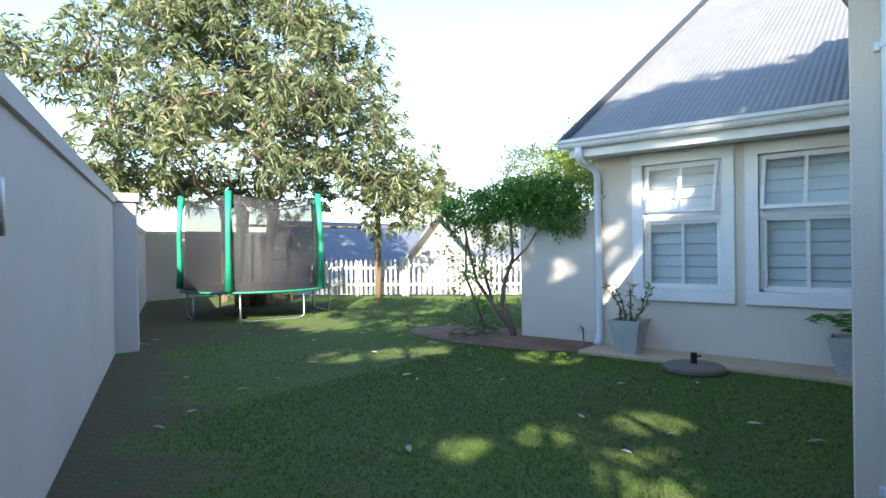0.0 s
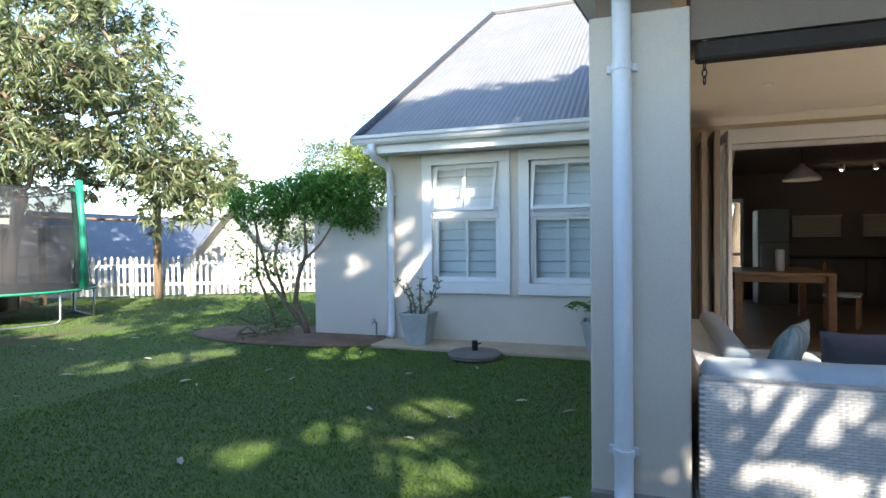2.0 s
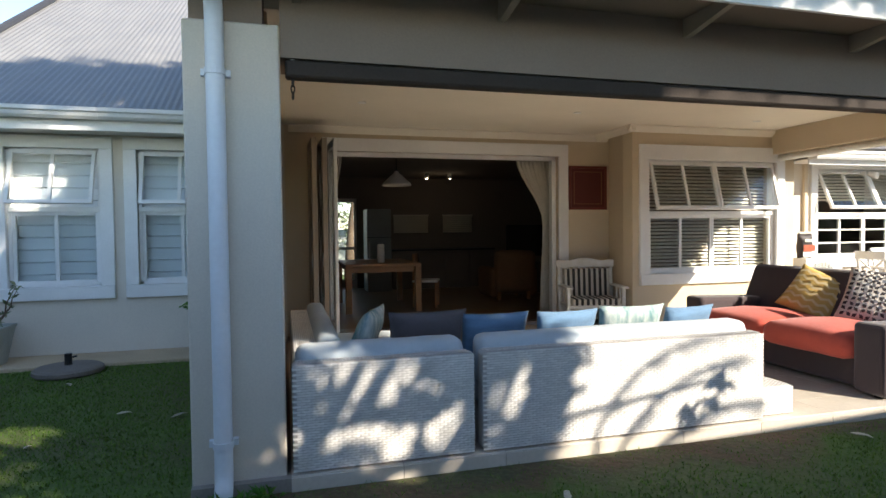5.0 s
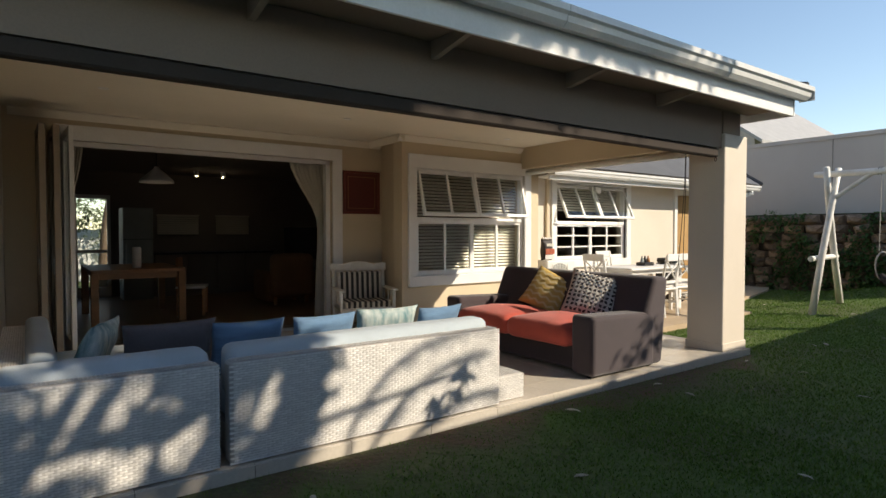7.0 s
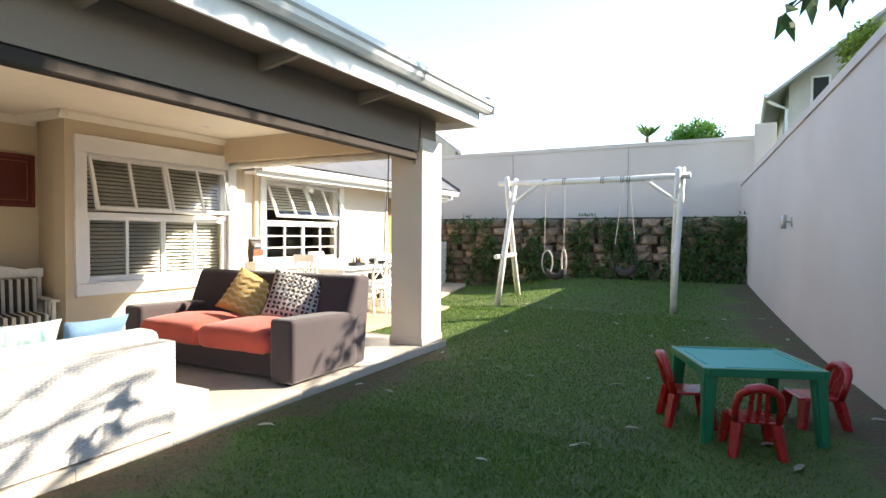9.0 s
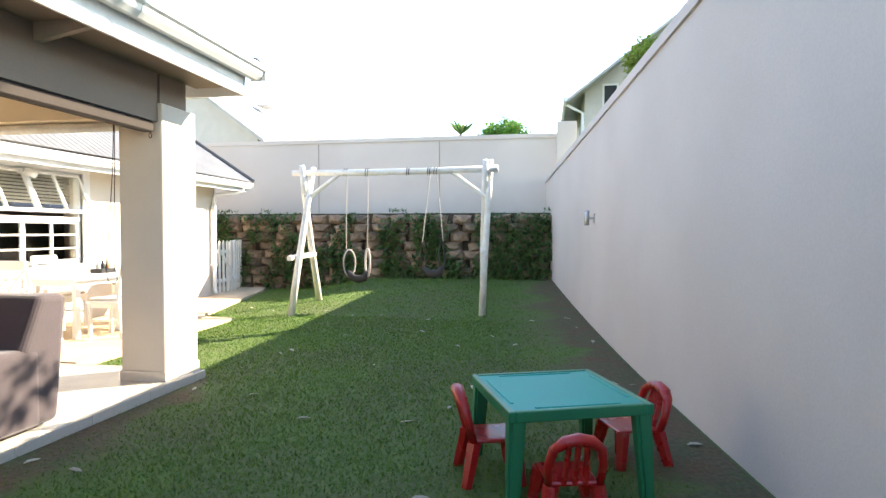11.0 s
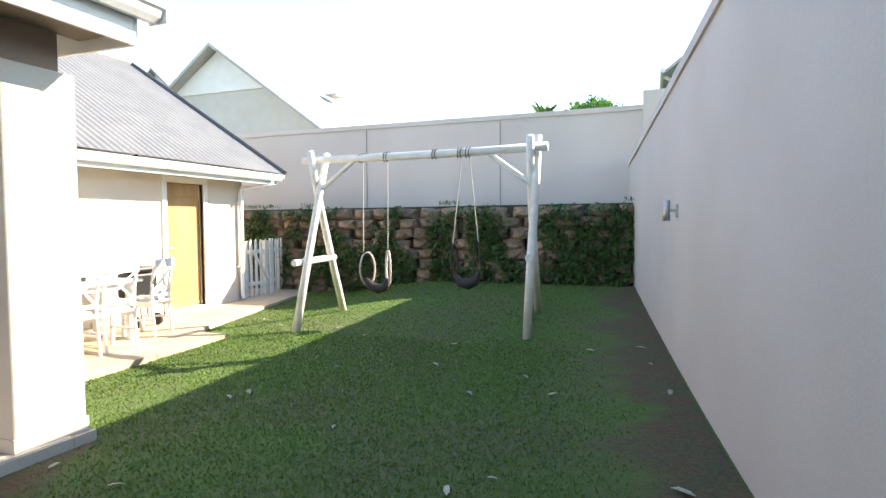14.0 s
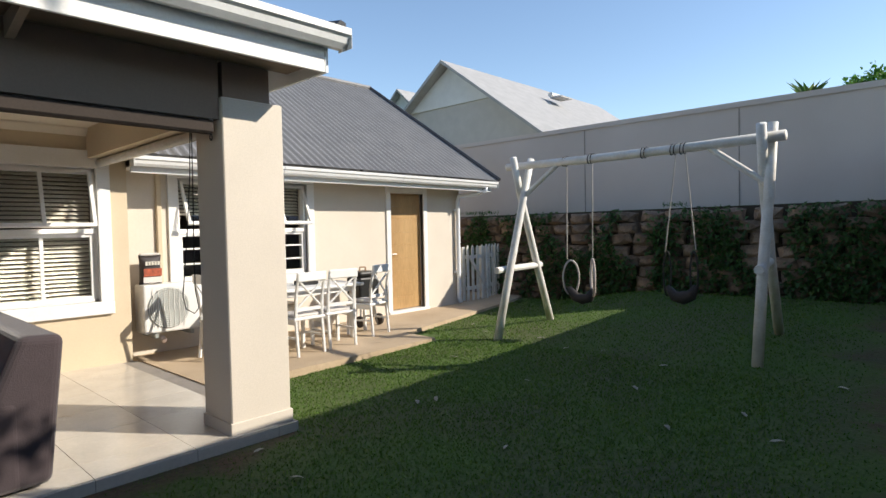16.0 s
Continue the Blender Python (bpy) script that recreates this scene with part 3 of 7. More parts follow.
# ---------------- more materials ----------------
WICKER = mat("pale_grey_wicker", (0.80, 0.775, 0.74), 0.6, vary=0.07, scale=8, fine=50, bump=0.2, per_island=0.09)
WICKER_IN = mat("wicker_backing", (0.52, 0.49, 0.46), 0.8, vary=0.1)
CUSHION = mat("pale_blue_canvas", (0.44, 0.50, 0.54), 0.9, vary=0.06, scale=5, fine=160, bump=0.25, sheen=0.2)
BLUEPILLOW = mat("blue_weave", (0.13, 0.24, 0.38), 0.9, vary=0.15, scale=6, fine=120, bump=0.35, stretch=(1, 1, 4), sheen=0.2)
GREYPILLOW = mat("charcoal_mauve_fabric", (0.10, 0.085, 0.095), 0.9, vary=0.12, scale=6, fine=140, bump=0.3, sheen=0.2)
PATTERN = mat("teal_print_fabric", (0.52, 0.56, 0.53), 0.9, vary=0.1, scale=9, fine=120, bump=0.2, second=(0.10, 0.22, 0.24), stretch=(2.2, 1, 0.7))
BROWNCOUCH = mat("plum_brown_upholstery", (0.055, 0.038, 0.042), 0.85, vary=0.12, scale=5, fine=130, bump=0.25, sheen=0.3)
REDSEAT = mat("coral_red_fabric", (0.56, 0.085, 0.055), 0.85, vary=0.1, scale=5, fine=120, bump=0.25, sheen=0.2)
GREENPLASTIC = mat("green_plastic", (0.012, 0.19, 0.085), 0.35, vary=0.05, scale=5, fine=60, bump=0.03)
TEALPLASTIC = mat("turquoise_plastic", (0.012, 0.34, 0.27), 0.42, vary=0.05, scale=5, fine=60, bump=0.03, spec=0.18)
REDPLASTIC = mat("red_plastic", (0.42, 0.012, 0.012), 0.28, vary=0.06, scale=5, fine=60, bump=0.03)
TRAMPGREEN = mat("green_foam_sleeve", (0.012, 0.30, 0.16), 0.5, vary=0.12, scale=6, fine=50, bump=0.2)
STEEL = mat("galvanised_steel", (0.45, 0.45, 0.45), 0.35, 0.9, vary=0.1, scale=6)
BLACKMAT = mat("black_mat", (0.02, 0.02, 0.022), 0.7, vary=0.15)
BLACKMETAL = mat("black_metal", (0.02, 0.02, 0.02), 0.45, 0.3, vary=0.1)
RUBBER = mat("worn_rubber", (0.05, 0.04, 0.034), 0.8, vary=0.2, bump=0.3)
TYREWHITE = mat("painted_rubber", (0.62, 0.58, 0.54), 0.7, vary=0.12, second=(0.45, 0.36, 0.32))
ROPE = mat("pale_rope", (0.55, 0.50, 0.43), 0.9, vary=0.15, bump=0.4)
DOORWOOD = mat("golden_door_timber", (0.46, 0.29, 0.125), 0.45, vary=0.12, scale=3, fine=40, bump=0.1, stretch=(1.2, 1.2, 0.25), second=(0.37, 0.22, 0.09))
TABLEWOOD = mat("orange_pine", (0.40, 0.19, 0.07), 0.4, vary=0.12, scale=4, fine=40, bump=0.08, stretch=(0.4, 3, 3))
BARK = mat("pale_brown_bark", (0.24, 0.17, 0.115), 0.9, vary=0.25, scale=5, fine=35, bump=0.7, stretch=(1, 1, 0.35), bump_scale=18)
POLEWOOD = mat("weathered_pole", (0.30, 0.21, 0.13), 0.9, vary=0.2, scale=5, fine=40, bump=0.5, stretch=(1, 1, 0.2))
TREELEAF = leaf_mat("lance_leaf", (0.17, 0.205, 0.095), (0.46, 0.45, 0.27), 0.35)
SHADELEAF = leaf_mat("shade_tree_leaf", (0.05, 0.10, 0.028), (0.10, 0.14, 0.04), 0.4)
SHRUBLEAF = leaf_mat("shrub_leaf", (0.085, 0.23, 0.035), (0.19, 0.28, 0.05), 0.45)
LIMELEAF = leaf_mat("lime_leaf", (0.20, 0.28, 0.05), (0.32, 0.36, 0.10), 0.5)
GREYLEAF = leaf_mat("grey_green_leaf", (0.16, 0.21, 0.10), (0.28, 0.30, 0.16), 0.5)
IVYLEAF = leaf_mat("ivy_leaf", (0.06, 0.135, 0.034), (0.10, 0.14, 0.03), 0.5)
PALMLEAF = leaf_mat("palm_leaf", (0.08, 0.17, 0.05), (0.16, 0.22, 0.07), 0.4)
DRYLEAF = mat("dry_leaf", (0.50, 0.46, 0.36), 0.8, vary=0.2, per_object=0.3)
PLANTERMAT = mat("pale_fibre_planter", (0.48, 0.50, 0.48), 0.75, vary=0.1, scale=6, bump=0.15)
SLAT = mat("cream_blind_slat", (0.62, 0.57, 0.48), 0.5, vary=0.04)
ROMAN = mat("white_roman_blind", (0.84, 0.85, 0.86), 0.9, vary=0.05, scale=4, fine=120, bump=0.1)
BOARDRED = mat("maroon_board", (0.11, 0.018, 0.014), 0.6, vary=0.08)
BOARDRIM = mat("maroon_frame", (0.16, 0.03, 0.02), 0.4, vary=0.08)
GOLD = mat("gold_line", (0.35, 0.20, 0.08), 0.5, vary=0.05)
CURTAIN = mat("cream_curtain", (0.62, 0.57, 0.48), 0.9, vary=0.05, scale=5, fine=120, bump=0.15)
STRIPE_D = mat("charcoal_stripe", (0.055, 0.05, 0.045), 0.9, vary=0.1, fine=120, bump=0.2)
STRIPE_L = mat("cream_stripe", (0.66, 0.62, 0.54), 0.9, vary=0.06, fine=120, bump=0.2)
YELLOW = mat("mustard_fabric", (0.58, 0.40, 0.13), 0.9, vary=0.08, fine=120, bump=0.25)
PALEYELLOW = mat("pale_chevron", (0.66, 0.55, 0.32), 0.9, vary=0.06, fine=120, bump=0.2)
OFFWHITE = mat("off_white_fabric", (0.64, 0.60, 0.56), 0.9, vary=0.06, fine=120, bump=0.2)
INK = mat("dark_print", (0.035, 0.03, 0.035), 0.9, vary=0.1)
ACMETAL = mat("white_enamel", (0.74, 0.73, 0.70), 0.4, vary=0.04, scale=5)
ACGREY = mat("grey_fan_grille", (0.30, 0.32, 0.30), 0.5, vary=0.1)
FARROOF = mat("pale_tile_roof", (0.42, 0.41, 0.40), 0.7, vary=0.1, scale=3)
# blue of the low roof's shaded slope is put into its colour
FARBLUE = mat("shaded_slate_roof", (0.16, 0.18, 0.22), 0.6, vary=0.1, scale=3)
FARWALL = mat("neighbour_plaster", (0.52, 0.49, 0.45), 0.9, vary=0.06)
FARWHITE = mat("neighbour_white_plaster", (0.72, 0.71, 0.69), 0.9, vary=0.05)
PENDLIT = glow_mat("lit_pendant_bulb", (1.0, 0.8, 0.5), 1.6)
LAMPLIT = glow_mat("lit_downlight", (1.0, 0.85, 0.6), 14.0)
NET = bpy.data.materials.new("black_mesh_net")
NET.use_nodes = True
nn, nl = NET.node_tree.nodes, NET.node_tree.links
nn["Principled BSDF"].inputs["Base Color"].default_value = (0.03, 0.03, 0.032, 1)
nt_ = nn.new("ShaderNodeBsdfTransparent")
nm_ = nn.new("ShaderNodeMixShader")
nm_.inputs[0].default_value = 0.6
nl.new(nt_.outputs[0], nm_.inputs[1])
nl.new(nn["Principled BSDF"].outputs[0], nm_.inputs[2])
nl.new(nm_.outputs[0], nn["Material Output"].inputs[0])


# ---------------- windows and doors ----------------
def sash(root, name, x0, x1, z0, z1, y, cols, tilt=0.0, bar_w=0.045, bars=0):
    """A glazed white sash hinged at its top edge, tilted outwards by tilt degrees, with upright glazing bars."""
    m = Matrix.Translation((0, y, z1)) @ Matrix.Rotation(radians(-tilt), 4, "X")
    h = z1 - z0
    bm = bmesh.new()
    for a, b in ((x0, x0 + bar_w), (x1 - bar_w, x1)):
        box(a, b, -0.02, 0.02, -h, 0, bm, bevel=0.004)
    for a, b in ((-bar_w, 0), (-h, -h + bar_w)):
        box(x0 + bar_w, x1 - bar_w, -0.019, 0.019, a, b, bm)
    fr = part(name, bm, WHITE, root, at=m)
    w = (x1 - x0) / cols
    for k in range(1, cols):
        part("glazing_bar", box(x0 + k * w - 0.018, x0 + k * w + 0.018, -0.017, 0.017, -h + bar_w, -bar_w), WHITE, fr)
    for k in range(bars):
        z = -h + (k + 1) * h / (bars + 1)
        part("glazing_bar", box(x0 + bar_w, x1 - bar_w, -0.012, 0.012, z - 0.011, z + 0.011), WHITE, fr)
    for k in range(cols):
        p = part("pane", box(x0 + k * w + 0.02, x0 + (k + 1) * w - 0.02, -0.003, 0.003, -h + bar_w * 0.8, -bar_w * 0.8), GLASS, fr)
        p.visible_shadow = False
    return fr


def window(name, hole, y, label, casing, top_sashes, cols, tilt, split, low_bars=0, head=0.0):
    """A white timber window in an opening: casing, sill, fixed lower lights, top-hung upper sashes."""
    x0, x1, z0, z1 = hole
    root = thing(name, label, "window", kind="structure")
    bm = bmesh.new()
    for a, b, c, d in ((x0 - casing, x0, z0, z1), (x1, x1 + casing, z0, z1), (x0 - casing, x1 + casing, z1, z1 + casing + head)):
        box(a, b, y - 0.035, y + 0.05, c, d, bm, bevel=0.004)
    part("window_casing", bm, WHITE, root)
    part("window_sill", box(x0 - casing, x1 + casing, y - 0.05, y + 0.06, z0 - casing - 0.01, z0, bevel=0.006), WHITE, root)
    zm = z0 + (z1 - z0) * split
    part("transom", box(x0, x1, y + 0.02, y + 0.10, zm - 0.03, zm + 0.03, bevel=0.004), WHITE, root)
    bm = bmesh.new()
    for a, b, c, d in ((x0, x0 + 0.035, z0, z1), (x1 - 0.035, x1, z0, z1), (x0, x1, z0, z0 + 0.035), (x0, x1, z1 - 0.03, z1)):
        box(a, b, y + 0.03, y + 0.12, c, d, bm)
    part("window_frame", bm, WHITE, root)
    lw = (x1 - x0 - 0.07) / top_sashes
    for k in range(top_sashes):
        a = x0 + 0.035 + k * lw
        sash(root, "lower_light", a, a + lw, z0 + 0.035, zm - 0.03, y + 0.06, cols, 0, 0.035, low_bars)
        sash(root, "upper_sash", a + 0.004, a + lw - 0.004, zm + 0.03, z1 - 0.03, y + 0.03, cols, tilt, 0.04)
    return root


w1 = window("window_wing_1", W1, YW, "white sash window with roman blind", 0.135, 1, 2, 18, 0.56)
w2 = window("window_wing_2", W2, YW, "white sash window with roman blind", 0.135, 1, 2, 17, 0.56)
pw = window("window_patio", PW, YP, "white patio window with upper sashes open", 0.135, 2, 2, 15, 0.53, head=0.06)
kw = window("window_kitchen", KW, YG, "white kitchen window with bars and open sashes", 0.125, 2, 2, 24, 0.49, low_bars=2)


def roman_blind(hole, y):
    root = thing("roman_blind", "white roman blind drawn behind window glass", "blind", group="roman blinds")
    x0, x1, z0, z1 = hole
    n = 11
    h = (z1 - z0) / n
    for k in range(n):
        a = z0 + k * h
        part("fold", prism([(y, a + h + 0.01), (y - 0.012, a + h), (y - 0.04, a), (y - 0.026, a - 0.014), (y, a + 0.01)], "x", x0 - 0.01, x1 + 0.01), ROMAN, root)
    return root


roman_blind(W1, YW + 0.175)
roman_blind(W2, YW + 0.175)


def slat_blind(hole, y, pitch=0.047, label="cream venetian blind with tilted slats", angle=38):
    root = thing("venetian_blind", label, "blind", group="venetian blinds")
    x0, x1, z0, z1 = hole
    me = None
    z = z1 - 0.03
    while z > z0 + 0.03:
        if me is None:
            first = part("slat", box(x0 + 0.03, x1 - 0.03, -0.026, 0.026, -0.0015, 0.0015), SLAT, root)
            me = first.data
            ob = first
        else:
            ob = new("slat", me)
            ob.parent = root
        ob.matrix_basis = Matrix.Translation((0, y, z)) @ Matrix.Rotation(radians(angle), 4, "X")
        z -= pitch
    part("head_rail", box(x0 + 0.02, x1 - 0.02, y - 0.03, y + 0.03, z1 - 0.03, z1), SLAT, root)
    for k in (0.2, 0.5, 0.8):
        x = x0 + (x1 - x0) * k
        part("cord", box(x - 0.002, x + 0.002, y - 0.031, y - 0.029, z0 + 0.02, z1 - 0.02), SLAT, root)
    return root


slat_blind(PW, YP + 0.19)
slat_blind((KW[0], KW[1], 1.75, KW[3]), YG + 0.2, label="cream venetian blind raised half way")
slat_blind((2.98, 3.87, 1.32, 1.8), 14.14, label="closed kitchen blind in dim room", angle=52)
slat_blind((4.18, 4.97, 1.32, 1.8), 14.14, label="closed kitchen blind in dim room", angle=52)

# folding door frame and stacked leaves
df = thing("door_patio", "white folding door frame with stacked open leaves", "door", kind="structure")
bm = bmesh.new()
for a, b, c, d in ((HD[0] - 0.13, HD[0], 0.1, HD[3]), (HD[1], HD[1] + 0.15, 0.1, HD[3]), (HD[0] - 0.13, HD[1] + 0.15, HD[3], HD[3] + 0.165)):
    box(a, b, YD - 0.03, YD + 0.06, c, d, bm, bevel=0.004)
part("door_casing", bm, WHITE, df)
bm = bmesh.new()
for a, b, c, d in ((HD[0], HD[0] + 0.05, 0.1, HD[3]), (HD[1] - 0.06, HD[1], 0.1, HD[3]), (HD[0], HD[1], HD[3] - 0.05, HD[3])):
    box(a, b, YD + 0.07, YD + 0.17, c, d, bm)
part("door_frame", bm, WHITE, df)
part("threshold", box(HD[0], HD[1], YD - 0.02, YD + 0.2, 0.08, 0.125, bevel=0.004), STEEL, df, "aluminium threshold track")
for k, (lx, ang) in enumerate(((HD[0] - 0.05, 3), (HD[0] - 0.11, -2), (HD[0] - 0.17, 2), (HD[0] - 0.23, -2), (HD[0] - 0.29, 2))):
    m = Matrix.Translation((lx, YD - 0.03, 0)) @ Matrix.Rotation(radians(ang), 4, "Z")
    bm = bmesh.new()
    box(-0.02, 0.02, -0.62, -0.53, 0.12, 2.5, bm, bevel=0.003)
    box(-0.02, 0.02, -0.09, 0.0, 0.12, 2.5, bm, bevel=0.003)
    box(-0.019, 0.019, -0.53, -0.09, 2.41, 2.5, bm)
    box(-0.019, 0.019, -0.53, -0.09, 0.12, 0.30, bm)
    # leaves behind the first are white ones with shade in their colour
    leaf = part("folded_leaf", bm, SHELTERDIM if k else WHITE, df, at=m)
    p = part("pane", box(-0.003, 0.003, -0.53, -0.09, 0.30, 2.41), GLASS, leaf)
    p.visible_shadow = False
    part("handle", box(-0.032, -0.02, -0.59, -0.565, 1.0, 1.16, bevel=0.004), STEEL, leaf)

# kitchen-wing timber door
gd = thing("door_side", "golden timber side door in white frame, closed", "door", kind="structure")
bm = bmesh.new()
for a, b, c, d in ((GD[0] - 0.10, GD[0], 0.09, GD[3]), (GD[1], GD[1] + 0.10, 0.09, GD[3]), (GD[0] - 0.10, GD[1] + 0.10, GD[3], GD[3] + 0.11)):
    box(a, b, YG - 0.03, YG + 0.06, c, d, bm, bevel=0.004)
part("door_frame", bm, WHITE, gd)
for k in range(9):
    h = (GD[3] - 0.14) / 9
    part("board", box(GD[0] + 0.005, GD[1] - 0.005, YG + 0.075, YG + 0.115, 0.14 + k * h + 0.0006, 0.14 + (k + 1) * h - 0.0006, bevel=0.0012), DOORWOOD, gd)
part("door_step", box(GD[0] - 0.1, GD[1] + 0.1, YG - 0.06, YG + 0.1, 0.07, 0.13, bevel=0.008), WHITE, gd)
hb = part("door_plate", box(GD[0] + 0.04, GD[0] + 0.075, YG + 0.066, YG + 0.075, 1.02, 1.2), STEEL, gd)
part("door_handle", bar((GD[0] + 0.057, YG + 0.03, 1.13), (GD[0] + 0.16, YG + 0.03, 1.13), 0.009), STEEL, hb)
# glazed rear door
rd = thing("door_rear", "glazed rear door of dim living room", "door", kind="structure")
bm = bmesh.new()
for a, b, c, d in ((1.5, 1.56, 0.1, 2.18), (2.09, 2.15, 0.1, 2.18), (1.56, 2.09, 2.10, 2.18), (1.56, 2.09, 0.1, 0.3), (1.56, 2.09, 1.0, 1.06)):
    box(a, b, 14.22, 14.27, c, d, bm)
part("door_frame", bm, WHITE, rd)
p = part("pane", box(1.56, 2.09, 14.24, 14.246, 0.3, 2.10), GLASS, rd)
p.visible_shadow = False


# ---------------- pipes and fittings on the walls ----------------
def downpipe(pts, label, straps, r=0.047):
    root = thing("downpipe", label, "pipe")
    part("pipe", tube(pts, r, 14), PVC, root, smooth=True)
    for x, y, z in straps:
        part("strap", bmesh_ring(x, y, z, r + 0.006, 0.035), PVC, root)
    return root


def bmesh_ring(x, y, z, r, h):
    bm = lathe([(r, z), (r, z + h)], 14, None, (x, y, 0))
    return box(x - r - 0.02, x + r + 0.02, y + r * 0.4, y + r + 0.015, z, z + h, bm)


downpipe([(0.21, 3.46, 2.90), (0.21, 3.50, 2.80), (0.21, 3.80, 2.66), (0.21, 3.915, 2.58), (0.21, 3.925, 2.50), (0.21, 3.925, 0.16), (0.21, 3.91, 0.08), (0.21, 3.84, 0.03)],
         "white plastic downpipe down patio column", [(0.21, 3.925, 2.22), (0.21, 3.925, 0.28)])
downpipe([(-3.0, 7.52, 2.62), (-3.0, 7.53, 2.52), (-3.0, 7.60, 2.45), (-2.97, 7.92, 2.38), (-2.96, 7.985, 2.30), (-2.96, 7.985, 0.22), (-2.96, 7.97, 0.14), (-2.96, 7.90, 0.10)],
         "white plastic downpipe at wing corner", [(-2.96, 7.985, 2.0), (-2.96, 7.985, 0.6)])
downpipe([(13.75, 6.98, 2.36), (13.75, 6.98, 2.28), (13.66, 7.1, 2.22), (13.50, 7.46, 2.18), (13.50, 7.49, 2.08), (13.50, 7.49, 0.2), (13.50, 7.45, 0.12)],
         "white plastic downpipe at kitchen wing corner", [(13.50, 7.49, 1.9), (13.50, 7.49, 0.7)], 0.042)
tap = thing("garden_tap", "brass garden tap on short standpipe", "tap")
part("standpipe", tube([(-3.2, 8.0, 0.05), (-3.2, 8.0, 0.26), (-3.2, 7.94, 0.29)], 0.013, 8), STEEL, tap)
part("spout", tube([(-3.2, 7.95, 0.29), (-3.2, 7.90, 0.29), (-3.2, 7.875, 0.25)], 0.014, 8), STEEL, tap)
part("tap_handle", box(-3.23, -3.17, 7.915, 7.93, 0.315, 0.33, bevel=0.004), STEEL, tap)
tap2 = thing("garden_tap", "small garden tap beside side door", "tap")
part("spout", tube([(11.38, 7.56, 0.52), (11.38, 7.47, 0.53), (11.38, 7.45, 0.48)], 0.015, 8), BLACKMETAL, tap2)
part("standpipe", bar((11.38, 7.545, 0.09), (11.38, 7.545, 0.52), 0.012), STEEL, tap2)
part("tap_handle", box(11.35, 11.41, 7.48, 7.5, 0.55, 0.565), BLACKMETAL, tap2)
# wall up-down light on the tall wall
wl = thing("wall_light", "brushed steel up-down cylinder wall light", "lamp", Matrix.Translation((10.7, 0.03, 1.60)) @ Matrix.Rotation(radians(6.4), 4, "Z"))
part("back_plate", box(-0.03, 0.03, 0.0, 0.02, -0.06, 0.06, bevel=0.003), STEEL, wl)
part("arm", box(-0.015, 0.015, 0.02, 0.08, -0.015, 0.015), STEEL, wl)
part("cylinder", lathe([(0.032, -0.1), (0.036, -0.095), (0.036, 0.095), (0.032, 0.1)], 16, None, (0, 0.11, 0)), STEEL, wl, smooth=True)
wl2 = thing("wall_light", "brushed steel up-down cylinder wall light", "lamp", Matrix.Translation((-2.20, 1.258, 1.56)) @ Matrix.Rotation(radians(-25), 4, "Z"))
for o in list(wl.children):
    c = new(o.name.split(".")[0], o.data)
    c.parent = wl2
# motion light over the kitchen window
sl = thing("security_light", "small pale security light under kitchen eave", "lamp")
part("bracket", box(9.02, 9.10, 7.48, 7.56, 2.18, 2.24, bevel=0.006), ACMETAL, sl)
part("head", bar((9.06, 7.47, 2.21), (9.12, 7.36, 2.16), 0.045, 12, None, 0.055), ACMETAL, sl, smooth=True)


def chain(x, y, z, n, label):
    root = thing("blind_chain", label, "chain")
    part("hook", box(x - 0.012, x + 0.012, y - 0.02, y + 0.02, z - 0.01, z + 0.05, bevel=0.003), WHITE, root)
    for k in range(n):
        zz = z - 0.02 - k * 0.035
        pts = [(0.011 * math.cos(a), 0, 0.022 * math.sin(a)) for a in (2 * math.pi * j / 10 for j in range(11))]
        part("link", tube([Vector(p) for p in pts], 0.004, 5, None, False), BLACKMETAL, root, at=Matrix.Translation((x, y, zz)) @ Matrix.Rotation(radians(90 * (k % 2) + 20), 4, "Z"))
    return root


chain(0.60, 4.06, 2.36, 6, "dark steel chain hanging at blind end")
chain(6.985, 4.06, 2.36, 4, "dark steel chain hanging at blind end")
strap = thing("blind_strap", "dark looped blind cord beside column", "cord")
part("cord", tube([(7.0, 4.43, 2.38), (6.985, 4.43, 2.0), (6.95, 4.44, 1.5), (6.91, 4.45, 1.08), (6.93, 4.45, 0.98), (6.99, 4.44, 0.94), (7.02, 4.43, 0.98)], 0.004, 6), BLACKMETAL, strap, smooth=True)
part("cord", tube([(7.01, 4.43, 2.38), (7.005, 4.43, 1.9), (7.0, 4.44, 1.4), (7.005, 4.45, 1.12), (7.02, 4.43, 0.98)], 0.004, 6), BLACKMETAL, strap, smooth=True)
for dx, dy in ((1.337, 6.746), (6.303, 6.744), (3.8, 6.745)):
    dl = thing("ceiling_downlight", "small recessed downlight in patio ceiling", "lamp", group="patio downlights")
    part("trim_ring", lathe([(0.03, 2.738), (0.045, 2.738), (0.045, 2.745), (0.03, 2.745)], 16, None, (dx, dy, 0)), WHITE, dl)
    part("lens", lathe([(0.001, 2.741), (0.029, 2.741)], 16, None, (dx, dy, 0)), ACMETAL, dl)

